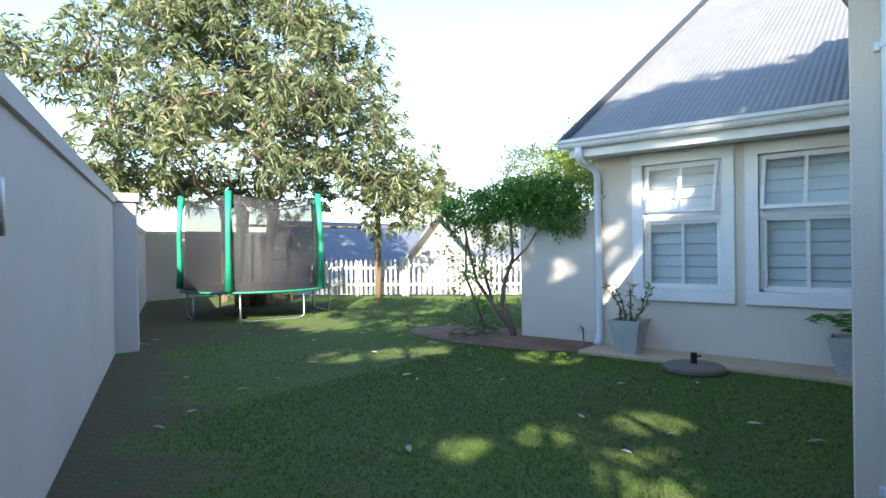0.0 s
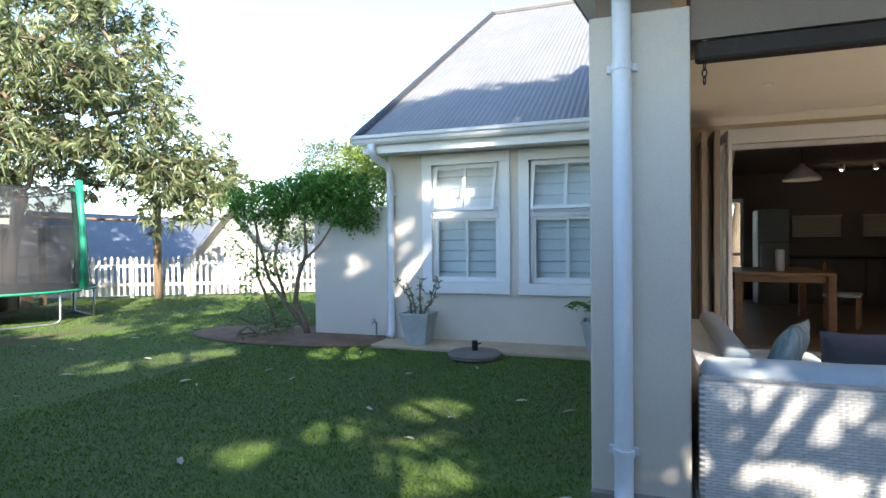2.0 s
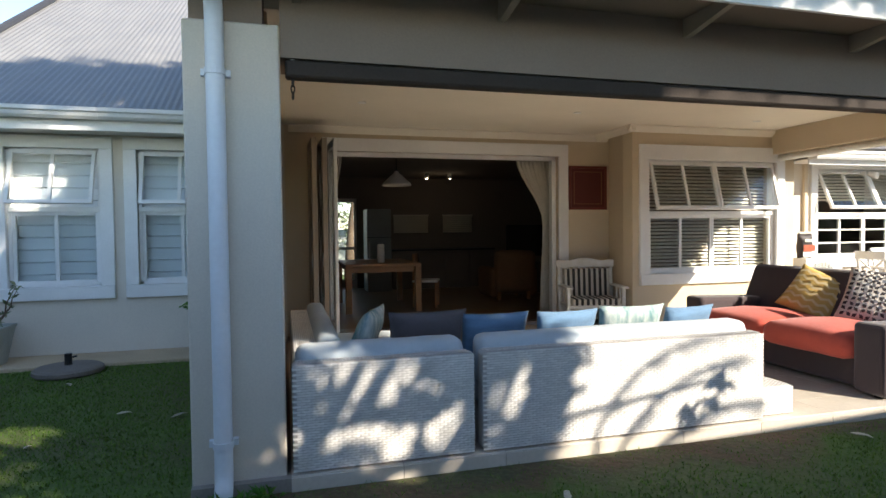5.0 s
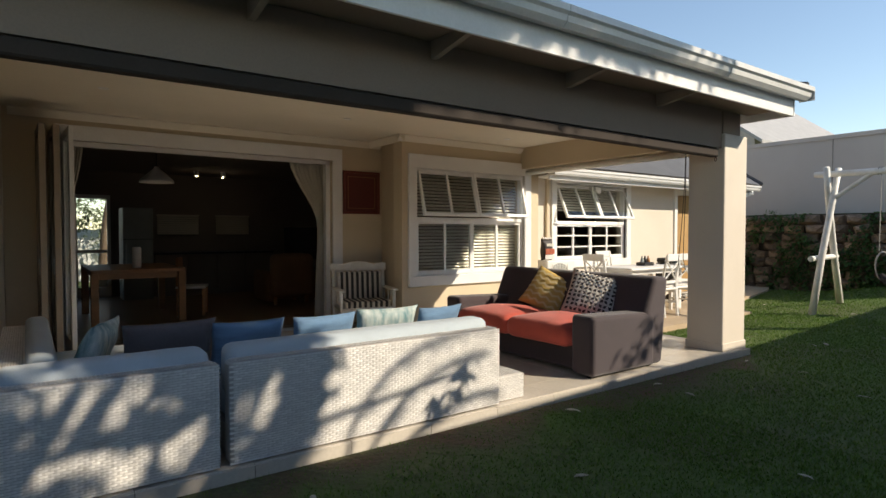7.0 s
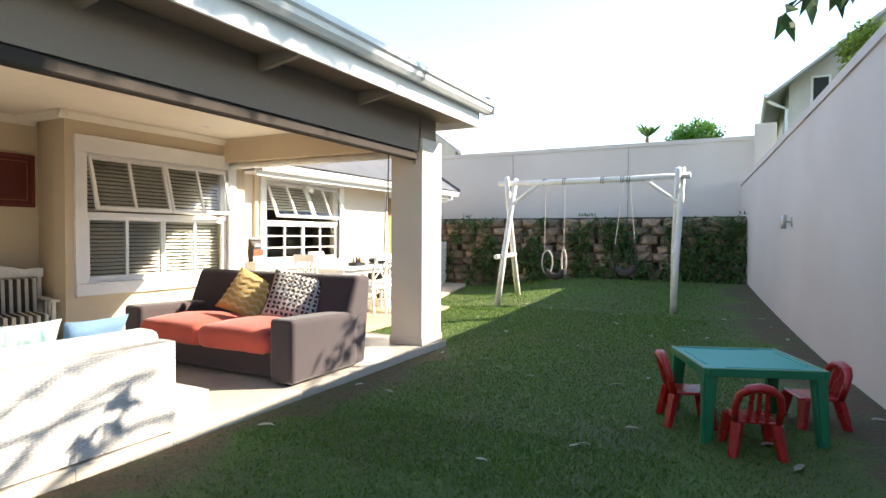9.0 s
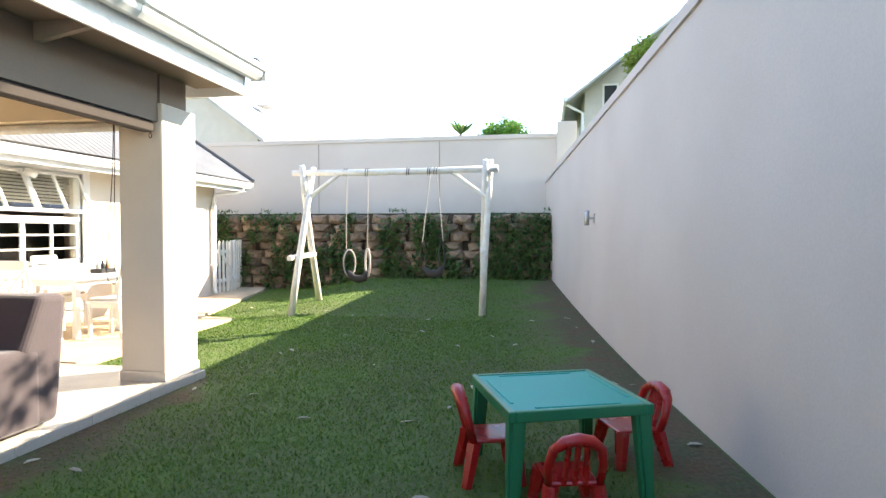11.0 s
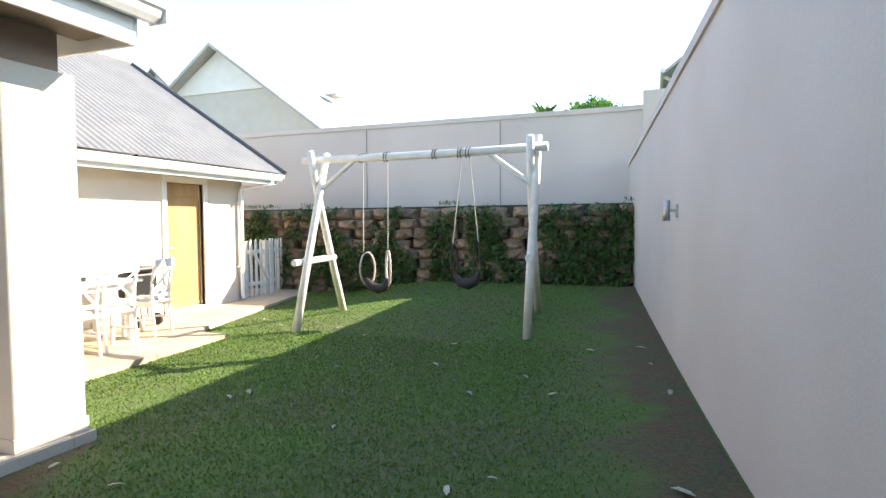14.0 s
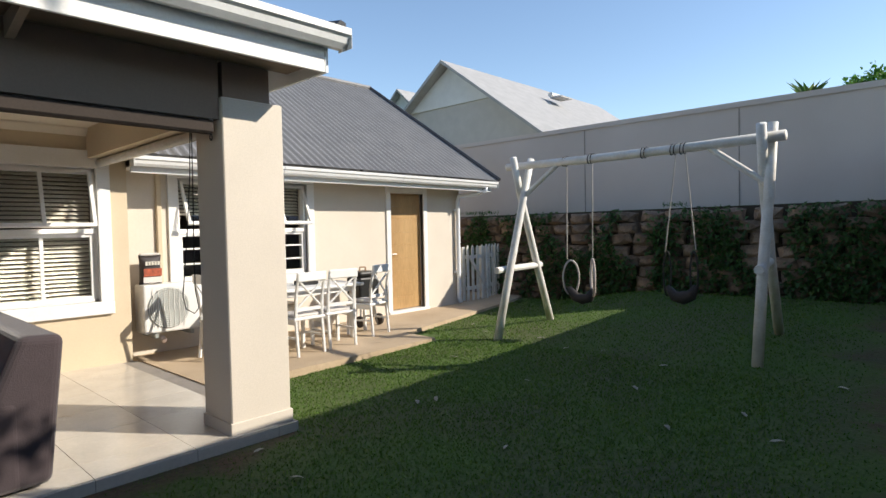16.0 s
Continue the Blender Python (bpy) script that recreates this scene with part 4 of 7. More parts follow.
# maroon board
nb = thing("notice_board", "maroon framed board hanging on patio wall", "board")
part("panel", box(4.47, 5.01, YD - 0.02, YD - 0.004, 1.72, 2.28), BOARDRED, nb)
bm = bmesh.new()
for a, b, c, d in ((4.44, 4.475, 1.69, 2.31), (5.005, 5.04, 1.69, 2.31), (4.475, 5.005, 1.69, 1.725), (4.475, 5.005, 2.275, 2.31)):
    box(a, b, YD - 0.035, YD - 0.002, c, d, bm, bevel=0.004)
part("frame", bm, BOARDRIM, nb)
bm = bmesh.new()
for a, b, c, d in ((4.52, 4.525, 1.77, 2.23), (4.955, 4.96, 1.77, 2.23), (4.525, 4.955, 1.77, 1.775), (4.525, 4.955, 2.225, 2.23)):
    box(a, b, YD - 0.022, YD - 0.02, c, d, bm)
part("border_line", bm, GOLD, nb)


# ---------------- soft furniture ----------------
def pillow(w, h, t, n=14, sag=0.0):
    """A stuffed square pillow standing on its lower edge, in x (width) and z (height)."""
    bm = bmesh.new()
    rows = {}
    for s in (1, -1):
        for i in range(n + 1):
            for j in range(n + 1):
                u, v = 2 * i / n - 1, 2 * j / n - 1
                edge = abs(u) > 0.999 or abs(v) > 0.999
                if s == -1 and edge:
                    rows[s, i, j] = rows[1, i, j]
                    continue
                full = (max(0, 1 - u ** 2) * max(0, 1 - v ** 2)) ** 0.42
                px, pz = 1 - 0.075 * (1 - v * v) * u * u, 1 - 0.075 * (1 - u * u) * v * v
                wr = 0.012 * noise.noise((u * 2.2 + w * 9, v * 2.2 + h * 7, s * 3.0))
                z = h / 2 * (1 + v * pz) - sag * (1 - u * u) * (v + 1) / 2
                rows[s, i, j] = bm.verts.new((u * w / 2 * px, s * (t / 2 * full) + wr, z))
    for s in (1, -1):
        for i in range(n):
            for j in range(n):
                q = [rows[s, i, j], rows[s, i + 1, j], rows[s, i + 1, j + 1], rows[s, i, j + 1]]
                bm.faces.new(q if s == -1 else list(reversed(q)))
    return bm


def soft_box(x0, x1, y0, y1, z0, z1, r=0.05, puff=0.02, seed=1.0):
    """A cushion: a box with round edges, slightly stuffed and creased."""
    bm = bmesh.new()
    bmesh.ops.create_cube(bm, size=1)
    bmesh.ops.scale(bm, verts=bm.verts, vec=(x1 - x0, y1 - y0, z1 - z0))
    bmesh.ops.bevel(bm, geom=bm.edges[:], offset=r, segments=3, affect="EDGES", profile=0.5)
    bmesh.ops.subdivide_edges(bm, edges=[e for e in bm.edges if e.calc_length() > 0.15], cuts=5, use_grid_fill=True)
    for v in bm.verts:
        a, b = 2 * v.co.x / (x1 - x0), 2 * v.co.y / (y1 - y0)
        c = 2 * v.co.z / (z1 - z0)
        v.co.z += puff * (1 - min(1, a * a)) * (1 - min(1, b * b)) * (1 if c > 0 else 0) + 0.008 * noise.noise((v.co.x * 4 + seed, v.co.y * 4, v.co.z * 4))
        v.co.y += puff * 0.6 * (1 - min(1, a * a)) * (1 - min(1, c * c)) * (1 if b > 0 else -1)
    bmesh.ops.translate(bm, verts=bm.verts, vec=((x0 + x1) / 2, (y0 + y1) / 2, (z0 + z1) / 2))
    return bm


def weave(root, origin, u, v, nu, nv, normal, strand=0.004, name="weave"):
    """Woven strands over a panel: each strand a small domed strip passing over and under."""
    o, u, v, n = Vector(origin), Vector(u), Vector(v), Vector(normal).normalized()
    du, dv = u / nu, v / nv
    verts, faces = [], []
    for j in range(nv):
        for i in range(nu):
            if (i + j) % 2:
                continue
            a = o + du * (i - 0.08) + dv * (j + 0.08)
            b, c = du * 1.95, dv * 0.84
            if i + 1.95 > nu:
                b = du * (nu - i)
            k = len(verts)
            mid = n * strand
            verts += [a, a + c, a + b * 0.25 + mid, a + b * 0.25 + c + mid, a + b * 0.75 + mid, a + b * 0.75 + c + mid, a + b, a + b + c]
            faces += [(k, k + 2, k + 3, k + 1), (k + 2, k + 4, k + 5, k + 3), (k + 4, k + 6, k + 7, k + 5)]
    me = raw_mesh(name, [tuple(p) for p in verts], faces, WICKER)
    ob = new(name, me)
    ob.parent = root
    tagged(ob, "woven pale grey wicker strands", kind="stuff")
    return ob


Z0 = 0.082


def rattan_sofa(x0, x1, label):
    """A sofa module whose back faces the lawn."""
    root = thing("rattan_sofa", label, "sofa", group="rattan lounge set")
    yb = 3.945
    part("back_panel", box(x0, x1, yb, yb + 0.12, Z0 + 0.012, 0.685, bevel=0.02, seg=2), WICKER_IN, root)
    weave(root, (x0, yb - 0.002, Z0 + 0.014), (x1 - x0, 0, 0), (0, 0, 0.668 - Z0), int((x1 - x0) / 0.024), 40, (0, -1, 0), 0.003)
    weave(root, (x0 + 0.02, yb + 0.01, 0.686), (x1 - x0 - 0.04, 0, 0), (0, 0.1, 0), int((x1 - x0) / 0.02), 8, (0, 0, 1), name="top_weave")
    weave(root, (x1 + 0.002, yb, Z0 + 0.03), (0, 0.85, 0), (0, 0, 0.25), 42, 19, (1, 0, 0), name="side_weave")
    weave(root, (x1 + 0.002, yb, Z0 + 0.28), (0, 0.12, 0), (0, 0, 0.315), 6, 24, (1, 0, 0), name="edge_weave")
    part("seat_base", box(x0 + 0.005, x1 - 0.005, yb + 0.12, yb + 0.86, Z0 + 0.03, 0.32, bevel=0.015), WICKER_IN, root)
    for fx in (x0 + 0.06, x1 - 0.06):
        for fy in (yb + 0.06, yb + 0.78):
            part("foot", box(fx - 0.03, fx + 0.03, fy - 0.03, fy + 0.03, Z0 - 0.008, Z0 + 0.035), WICKER_IN, root)
    part("seat_cushion", soft_box(x0 + 0.01, x1 - 0.01, yb + 0.14, yb + 0.88, 0.32, 0.46, 0.05), CUSHION, root, smooth=True)
    part("back_cushion", soft_box(x0 + 0.02, x1 - 0.02, yb + 0.10, yb + 0.31, 0.44, 0.752, 0.06, 0.01, x0), CUSHION, root, smooth=True)
    return root


rattan_sofa(0.565, 1.605, "pale grey woven rattan sofa module, dappled in sun")
rattan_sofa(1.66, 3.69, "long pale grey woven rattan sofa facing house")
side = thing("rattan_sofa", "rattan corner sofa module along patio side", "sofa", group="rattan lounge set")
part("back_panel", box(0.57, 0.77, 4.88, 6.2, Z0 + 0.03, 0.69, bevel=0.02, seg=2), WICKER_IN, side)
part("corner_panel", box(0.57, 0.70, 4.12, 4.88, Z0 + 0.03, 0.688, bevel=0.02, seg=2), WICKER_IN, side)
weave(side, (0.58, 4.1, 0.692), (0, 2.08, 0), (0.18, 0, 0), 104, 14, (0, 0, 1), name="top_weave")
part("seat_base", box(0.78, 1.55, 4.88, 6.2, Z0 - 0.004, 0.32, bevel=0.015), WICKER_IN, side)
part("seat_cushion", soft_box(0.80, 1.56, 4.90, 6.2, 0.32, 0.46), CUSHION, side, smooth=True)
part("back_cushion", soft_box(0.72, 0.87, 4.35, 6.18, 0.46, 0.76, 0.05, 0.01, 3), CUSHION, side, smooth=True)
ott = thing("rattan_footstool", "low woven rattan footstool at sofa end", "footstool")
part("body", box(3.71, 4.00, 4.0, 4.75, Z0 - 0.004, 0.285, bevel=0.015), WICKER_IN, ott)
weave(ott, (3.71, 3.998, Z0 + 0.01), (0.29, 0, 0), (0, 0, 0.19), 15, 15, (0, -1, 0))
weave(ott, (4.002, 4.0, Z0 + 0.01), (0, 0.75, 0), (0, 0, 0.19), 38, 15, (1, 0, 0), name="side_weave")
weave(ott, (3.72, 4.01, 0.287), (0.27, 0, 0), (0, 0.73, 0), 14, 58, (0, 0, 1), name="top_weave")


def scatter(name, w, h, t, m, material, label):
    ob = solid(name, pillow(w, h, t), material, label, "pillow", group="scatter pillows", smooth=True, at=m)
    return ob


SP = [(0.98, 4.52, 0.46, 0.45, PATTERN, 20, 68, "pale teal printed scatter pillow on rattan sofa"),
      (1.44, 4.42, 0.54, 0.42, GREYPILLOW, 14, 3, "dark mauve grey scatter pillow on rattan sofa"),
      (1.92, 4.42, 0.48, 0.39, BLUEPILLOW, 16, -3, "blue woven scatter pillow on rattan sofa"),
      (2.46, 4.43, 0.50, 0.38, BLUEPILLOW, 16, 4, "blue woven scatter pillow on rattan sofa"),
      (2.98, 4.43, 0.52, 0.40, PATTERN, 18, -4, "pale printed scatter pillow on rattan sofa"),
      (3.46, 4.43, 0.46, 0.37, BLUEPILLOW, 18, 6, "blue woven scatter pillow on rattan sofa")]
for x, y, w, h, ma, lean, turn, lab in SP:
    scatter("scatter_pillow", w, h, 0.15, Matrix.Translation((x, y + 0.1, 0.475)) @ Matrix.Rotation(radians(turn), 4, "Z") @ Matrix.Rotation(radians(lean), 4, "X"), ma, lab)

# dark couch: long axis along y, facing the rattan set
cc = thing("couch", "plum brown upholstered couch with coral seat cushions", "sofa")
part("base", box(4.95, 5.85, 4.05, 6.2, Z0 + 0.03, 0.36, bevel=0.03, seg=2), BROWNCOUCH, cc)
for a, b, nm in ((4.0, 4.27, "arm"), (5.98, 6.25, "arm")):
    bm = prism([(4.86, Z0 + 0.02), (5.80, Z0 + 0.02), (5.80, 0.63), (4.86, 0.66)], "y", a, b)
    bmesh.ops.bevel(bm, geom=bm.edges[:], offset=0.045, segments=4, affect="EDGES", profile=0.5)
    part(nm, bm, BROWNCOUCH, cc)
bm = prism([(5.52, Z0 + 0.02), (5.94, Z0 + 0.02), (6.03, 0.97), (5.80, 0.985), (5.60, 0.5)], "y", 4.005, 6.245)
bmesh.ops.bevel(bm, geom=bm.edges[:], offset=0.05, segments=4, affect="EDGES", profile=0.5)
part("backrest", bm, BROWNCOUCH, cc)
part("seat_cushion", soft_box(4.80, 5.62, 4.28, 5.13, 0.33, 0.54, 0.085, 0.055, 5), REDSEAT, cc, smooth=True)
part("seat_cushion", soft_box(4.81, 5.62, 5.13, 5.98, 0.33, 0.535, 0.085, 0.055, 9), REDSEAT, cc, smooth=True)
for a in (4.95, 5.8):
    for b in (4.1, 6.1):
        part("foot", box(a - 0.03, a + 0.03, b - 0.03, b + 0.03, Z0 - 0.006, Z0 + 0.04), BLACKMETAL, cc)


def applied(root, w, h, t, shapes, material, name):
    """Flat printed shapes laid on the front of a pillow (x, z pairs), each following its swell."""
    bm = bmesh.new()
    for pts in shapes:
        vs = []
        for x, z in pts:
            u, v = 2 * x / w, 2 * z / h - 1
            full = (max(0, 1 - u ** 2) * max(0, 1 - v ** 2)) ** 0.42
            vs.append(bm.verts.new((x, -(t / 2 * full) - 0.010, z)))
        bm.faces.new(vs)
    bmesh.ops.recalc_face_normals(bm, faces=bm.faces)
    return part(name, bm, material, root)


ym = Matrix.Translation((5.50, 5.35, 0.53)) @ Matrix.Rotation(radians(-62), 4, "Z") @ Matrix.Rotation(radians(-30), 4, "X") @ Matrix.Rotation(radians(24), 4, "Y") @ Matrix.Scale(1.16, 4)
yp = thing("scatter_pillow", "mustard chevron scatter pillow leaning on couch", "pillow", ym, "scatter pillows")
part("cover", pillow(0.46, 0.44, 0.15), YELLOW, yp, smooth=True)
shapes = []
for r in range(6):
    for c in range(8):
        x = -0.19 + c * 0.048
        z = 0.045 + r * 0.06
        up = 0.024 if c % 2 else 0.0
        dn = 0.024 - up
        shapes.append([(x, z + up), (x + 0.048, z + dn), (x + 0.048, z + dn + 0.022), (x, z + up + 0.022)])
applied(yp, 0.46, 0.44, 0.15, shapes, PALEYELLOW, "chevron_print")
bmx = Matrix.Translation((5.46, 4.60, 0.53)) @ Matrix.Rotation(radians(-52), 4, "Z") @ Matrix.Rotation(radians(-28), 4, "X") @ Matrix.Rotation(radians(14), 4, "Y") @ Matrix.Scale(1.16, 4)
bp = thing("scatter_pillow", "white and black printed scatter pillow on couch", "pillow", bmx, "scatter pillows")
part("cover", pillow(0.47, 0.45, 0.15), OFFWHITE, bp, smooth=True)
shapes = []
for r in range(5):
    for c in range(5):
        x, z = -0.165 + c * 0.082, 0.06 + r * 0.082
        for sx, sz in ((1, 1), (-1, 1), (1, -1), (-1, -1)):
            shapes.append([(x + sx * 0.006, z + sz * 0.006), (x + sx * 0.034, z + sz * 0.014), (x + sx * 0.036, z + sz * 0.036), (x + sx * 0.014, z + sz * 0.034)])
applied(bp, 0.47, 0.45, 0.15, shapes, INK, "cross_print")

# white rocking chair with striped cushions
rk = thing("rocking_chair", "white wooden rocking chair with striped cushions", "chair", Matrix.Translation((4.50, 7.70, Z0)) @ Matrix.Rotation(radians(-14), 4, "Z"))
for sx in (-0.36, 0.36):
    part("back_post", box(sx - 0.022, sx + 0.022, 0.16, 0.205, 0.05, 0.90, bevel=0.006, m=Matrix.Rotation(radians(-7), 4, "X")), WHITEWOOD, rk)
    part("front_leg", box(sx - 0.02, sx + 0.02, -0.30, -0.26, 0.05, 0.55, bevel=0.006), WHITEWOOD, rk)
    part("armrest", box(sx - 0.045, sx + 0.045, -0.36, 0.20, 0.55, 0.58, bevel=0.012, seg=2), WHITEWOOD, rk)
    part("rocker", tube([(sx, -0.45 + 0.1 * k, 0.02 + 0.0065 * (k - 4.5) ** 2 * 0.9) for k in range(10)], 0.02, 6), WHITEWOOD, rk)
    for q in (-0.14, 0.0):
        part("spindle", bar((sx, q, 0.36), (sx, q, 0.55), 0.012), WHITEWOOD, rk)
bm = prism([(-0.40, 0.80), (0.40, 0.80), (0.40, 0.90), (0.34, 0.905), (0.22, 0.885), (0.10, 0.92), (0, 0.93), (-0.10, 0.92), (-0.22, 0.885), (-0.34, 0.905), (-0.40, 0.90)], "y", 0.255, 0.285)
part("crest_rail", bm, WHITEWOOD, rk)
for k in range(9):
    x = -0.30 + k * 0.075
    part("back_slat", box(x - 0.014, x + 0.014, 0.21, 0.228, 0.34, 0.82, m=Matrix.Rotation(radians(-4.5), 4, "X")), WHITEWOOD, rk)
part("seat_frame", box(-0.36, 0.36, -0.31, 0.20, 0.29, 0.335, bevel=0.01), WHITEWOOD, rk)
for k in range(17):
    w = 0.62 / 17
    a = -0.31 + k * w
    part("cushion_stripe", soft_box(a, a + w, -0.31, 0.18, 0.335, 0.42, 0.012, 0.0, k), STRIPE_D if k % 2 else STRIPE_L, rk, smooth=True)
    part("back_stripe", box(a, a + w, 0.10, 0.20, 0.42, 0.80, bevel=0.012, seg=2, m=Matrix.Rotation(radians(-5), 4, "X")), STRIPE_D if k % 2 else STRIPE_L, rk)

# ---------------- living room, seen through the doors ----------------
dt = thing("dining_table", "orange pine dining table in dim room", "table")
part("tabletop", box(1.45, 2.68, 9.9, 11.6, 0.84, 0.89, bevel=0.008), TABLEWOOD, dt)
part("apron", box(1.53, 2.60, 9.98, 11.52, 0.75, 0.84), TABLEWOOD, dt)
for a in (1.50, 2.63):
    for b in (9.95, 11.55):
        part("leg", box(a - 0.05, a + 0.05, b - 0.05, b + 0.05, 0.1, 0.84, bevel=0.006), TABLEWOOD, dt)
bench = thing("dining_chair", "pine dining chair pulled from table", "chair", Matrix.Translation((2.9, 10.5, 0.1)) @ Matrix.Rotation(radians(70), 4, "Z"))
part("seat", box(-0.22, 0.22, -0.22, 0.22, 0.43, 0.47, bevel=0.01), WHITEWOOD, bench)
for a in (-0.19, 0.19):
    for b in (-0.19, 0.19):
        part("leg", box(a - 0.02, a + 0.02, b - 0.02, b + 0.02, 0, 0.43 if b < 0 else 0.9), TABLEWOOD, bench)
part("backrest", box(-0.2, 0.2, 0.17, 0.21, 0.65, 0.92, bevel=0.008), TABLEWOOD, bench)
vase = solid("vase", lathe([(0.05, 0.89), (0.062, 0.90), (0.062, 1.18), (0.05, 1.2)], 16, None, (2.08, 10.3, 0)), WHITE, "tall plain white vase on dining table", "vase", smooth=True)
pend = thing("pendant_lamp", "white metal pendant lamp over dining table", "lamp")
part("shade", lathe([(0.03, 2.44), (0.05, 2.40), (0.09, 2.37), (0.24, 2.23), (0.25, 2.19), (0.245, 2.19), (0.22, 2.24), (0.07, 2.36)], 24, None, (2.40, 10.5, 0)), WHITE, pend, smooth=True)
part("bulb", lathe([(0.02, 2.34), (0.045, 2.30), (0.05, 2.26), (0.03, 2.225), (0.01, 2.218)], 14, None, (2.40, 10.5, 0)), PENDLIT, pend, "lit warm bulb", smooth=True)
part("cable", bar((2.40, 10.5, 2.43), (2.40, 10.5, 2.66), 0.006), BLACKMETAL, pend)
for k, x in enumerate((3.55, 4.07)):
    s = thing("ceiling_spotlight", "small lit ceiling spotlight in dim room", "lamp", group="room spotlights")
    part("housing", lathe([(0.05, 2.56), (0.05, 2.66)], 14, None, (x, 13.0, 0)), WHITE, s)
    part("bulb", lathe([(0.014, 2.545), (0.018, 2.558)], 14, None, (x, 13.0, 0)), LAMPLIT, s)
for x in (3.55, 4.07):
    bulb = bpy.data.lights.new("spotlight_bulb", "POINT")
    bulb.energy, bulb.color, bulb.shadow_soft_size = 0.15, (1.0, 0.8, 0.55), 0.03
    new("spotlight_bulb", bulb).location = (x, 13.0, 2.50)
# fridge body greyed: the kitchen's dimness is put into its colour
fr = thing("fridge", "upright fridge in dim kitchen, dimness in its grey", "fridge")
part("body", box(2.25, 2.78, 13.2, 13.8, 0.1, 1.9, bevel=0.02, seg=2), ACGREY, fr)
part("door_gap", box(2.25, 2.78, 13.194, 13.2, 1.28, 1.29), BLACKMETAL, fr)
part("handle", box(2.29, 2.31, 13.16, 13.19, 0.8, 1.2), STEEL, fr)
ku = thing("kitchen_counter", "dark kitchen counter under far windows", "counter")
part("worktop", box(2.85, 5.3, 13.5, 14.15, 0.96, 1.0, bevel=0.006), BLACKMETAL, ku)
# cabinets share the dimmed wall colour, dark as the room looks
for k in range(4):
    part("cabinet_door", box(2.87 + k * 0.605, 3.46 + k * 0.605, 13.53, 13.56, 0.2, 0.95, bevel=0.006), INWALL, ku)
part("carcass", box(2.87, 5.28, 13.56, 14.15, 0.1, 0.96), INWALL, ku)
ac_ = thing("armchair", "tan upholstered armchair in dim room", "chair")
ARMTAN = mat("tan_upholstery", (0.20, 0.10, 0.045), 0.85, vary=0.1)
part("seat", soft_box(4.35, 5.05, 10.9, 11.6, 0.2, 0.52, 0.08), ARMTAN, ac_, smooth=True)
part("backrest", soft_box(4.30, 5.10, 10.72, 10.95, 0.25, 1.02, 0.09), ARMTAN, ac_, smooth=True)
for a in (4.22, 5.02):
    part("arm", soft_box(a, a + 0.16, 10.85, 11.6, 0.15, 0.70, 0.06), ARMTAN, ac_, smooth=True)
for a in (4.4, 5.0):
    for b in (10.9, 11.5):
        part("foot", box(a - 0.03, a + 0.03, b - 0.03, b + 0.03, 0.1, 0.26), TABLEWOOD, ac_)
tv = thing("television", "dark flat television on low stand", "television")
part("screen", box(5.0, 6.05, 12.0, 12.05, 0.86, 1.52, bevel=0.01), BLACKMETAL, tv)
part("stand", box(4.9, 6.15, 11.9, 12.35, 0.1, 0.72, bevel=0.01), DARK, tv)
part("neck", box(5.45, 5.6, 12.0, 12.05, 0.72, 0.87), BLACKMETAL, tv)


def curtain(x0, x1, xw, z0, z1, y, label):
    """A gathered curtain, drawn aside at mid height to xw."""
    bm = bmesh.new()
    n, rows = 44, 16
    grid = []
    for j in range(rows + 1):
        v = j / rows
        z = z1 + (z0 - z1) * v
        tie = 1 - smoothstep(0.0, 0.42, v) if v < 0.42 else 0.12 * smoothstep(0.42, 1.0, v)
        left = xw + (x0 - xw) * float(tie)
        grid.append([bm.verts.new((left + (x1 - left) * i / n, y + 0.035 * math.sin(i * 1.35 + 0.4 * math.sin(v * 3)), z)) for i in range(n + 1)])
    for a, b in zip(grid, grid[1:]):
        for i in range(n):
            bm.faces.new((a[i], a[i + 1], b[i + 1], b[i]))
    r = bmesh.ops.extrude_face_region(bm, geom=bm.faces[:])
    bmesh.ops.translate(bm, verts=[v for v in r["geom"] if isinstance(v, bmesh.types.BMVert)], vec=(0, 0.006, 0))
    return solid("curtain", bm, CURTAIN, label, "curtain", smooth=True)


curtain(3.78, 4.40, 4.22, 0.14, 2.50, 8.56, "cream curtain tied aside beside folding doors")
curtain(1.30, 1.02, 1.16, 0.14, 2.50, 8.56, "cream curtain gathered behind folded doors")
rod = solid("curtain_rod", bar((0.95, 8.56, 2.52), (4.6, 8.56, 2.52), 0.014), STEEL, "steel curtain rod above folding doors", "rod")

# things seen through the rear door
rt = thing("tree", "sunlit tree trunk outside rear door", "tree")
part("trunk", tube([(2.35, 17.6, -0.1), (2.38, 17.6, 0.8), (2.45, 17.62, 1.7), (2.6, 17.6, 2.8)], [0.2, 0.16, 0.14, 0.1], 10), BARK, rt, smooth=True)

# ---------------- kitchen terrace ----------------
ac = thing("air_conditioner", "white outdoor air conditioner unit on wall brackets", "air conditioner")
part("casing", box(7.60, 8.26, 7.20, 7.50, 0.38, 0.96, bevel=0.02, seg=2), ACMETAL, ac)
gr = part("fan_recess", lathe([(0.0005, 0), (0.235, 0), (0.245, 0.008), (0.235, 0.014)], 28), ACGREY, ac, at=Matrix.Translation((7.88, 7.20, 0.67)) @ Matrix.Rotation(radians(90), 4, "X"))
for k in range(9):
    r = 0.03 + k * 0.025
    pts = [(r * math.cos(a), r * math.sin(a), 0.016) for a in (2 * math.pi * j / 24 for j in range(25))]
    part("grille_ring", tube(pts, 0.0035, 4, None, False), ACMETAL, gr)
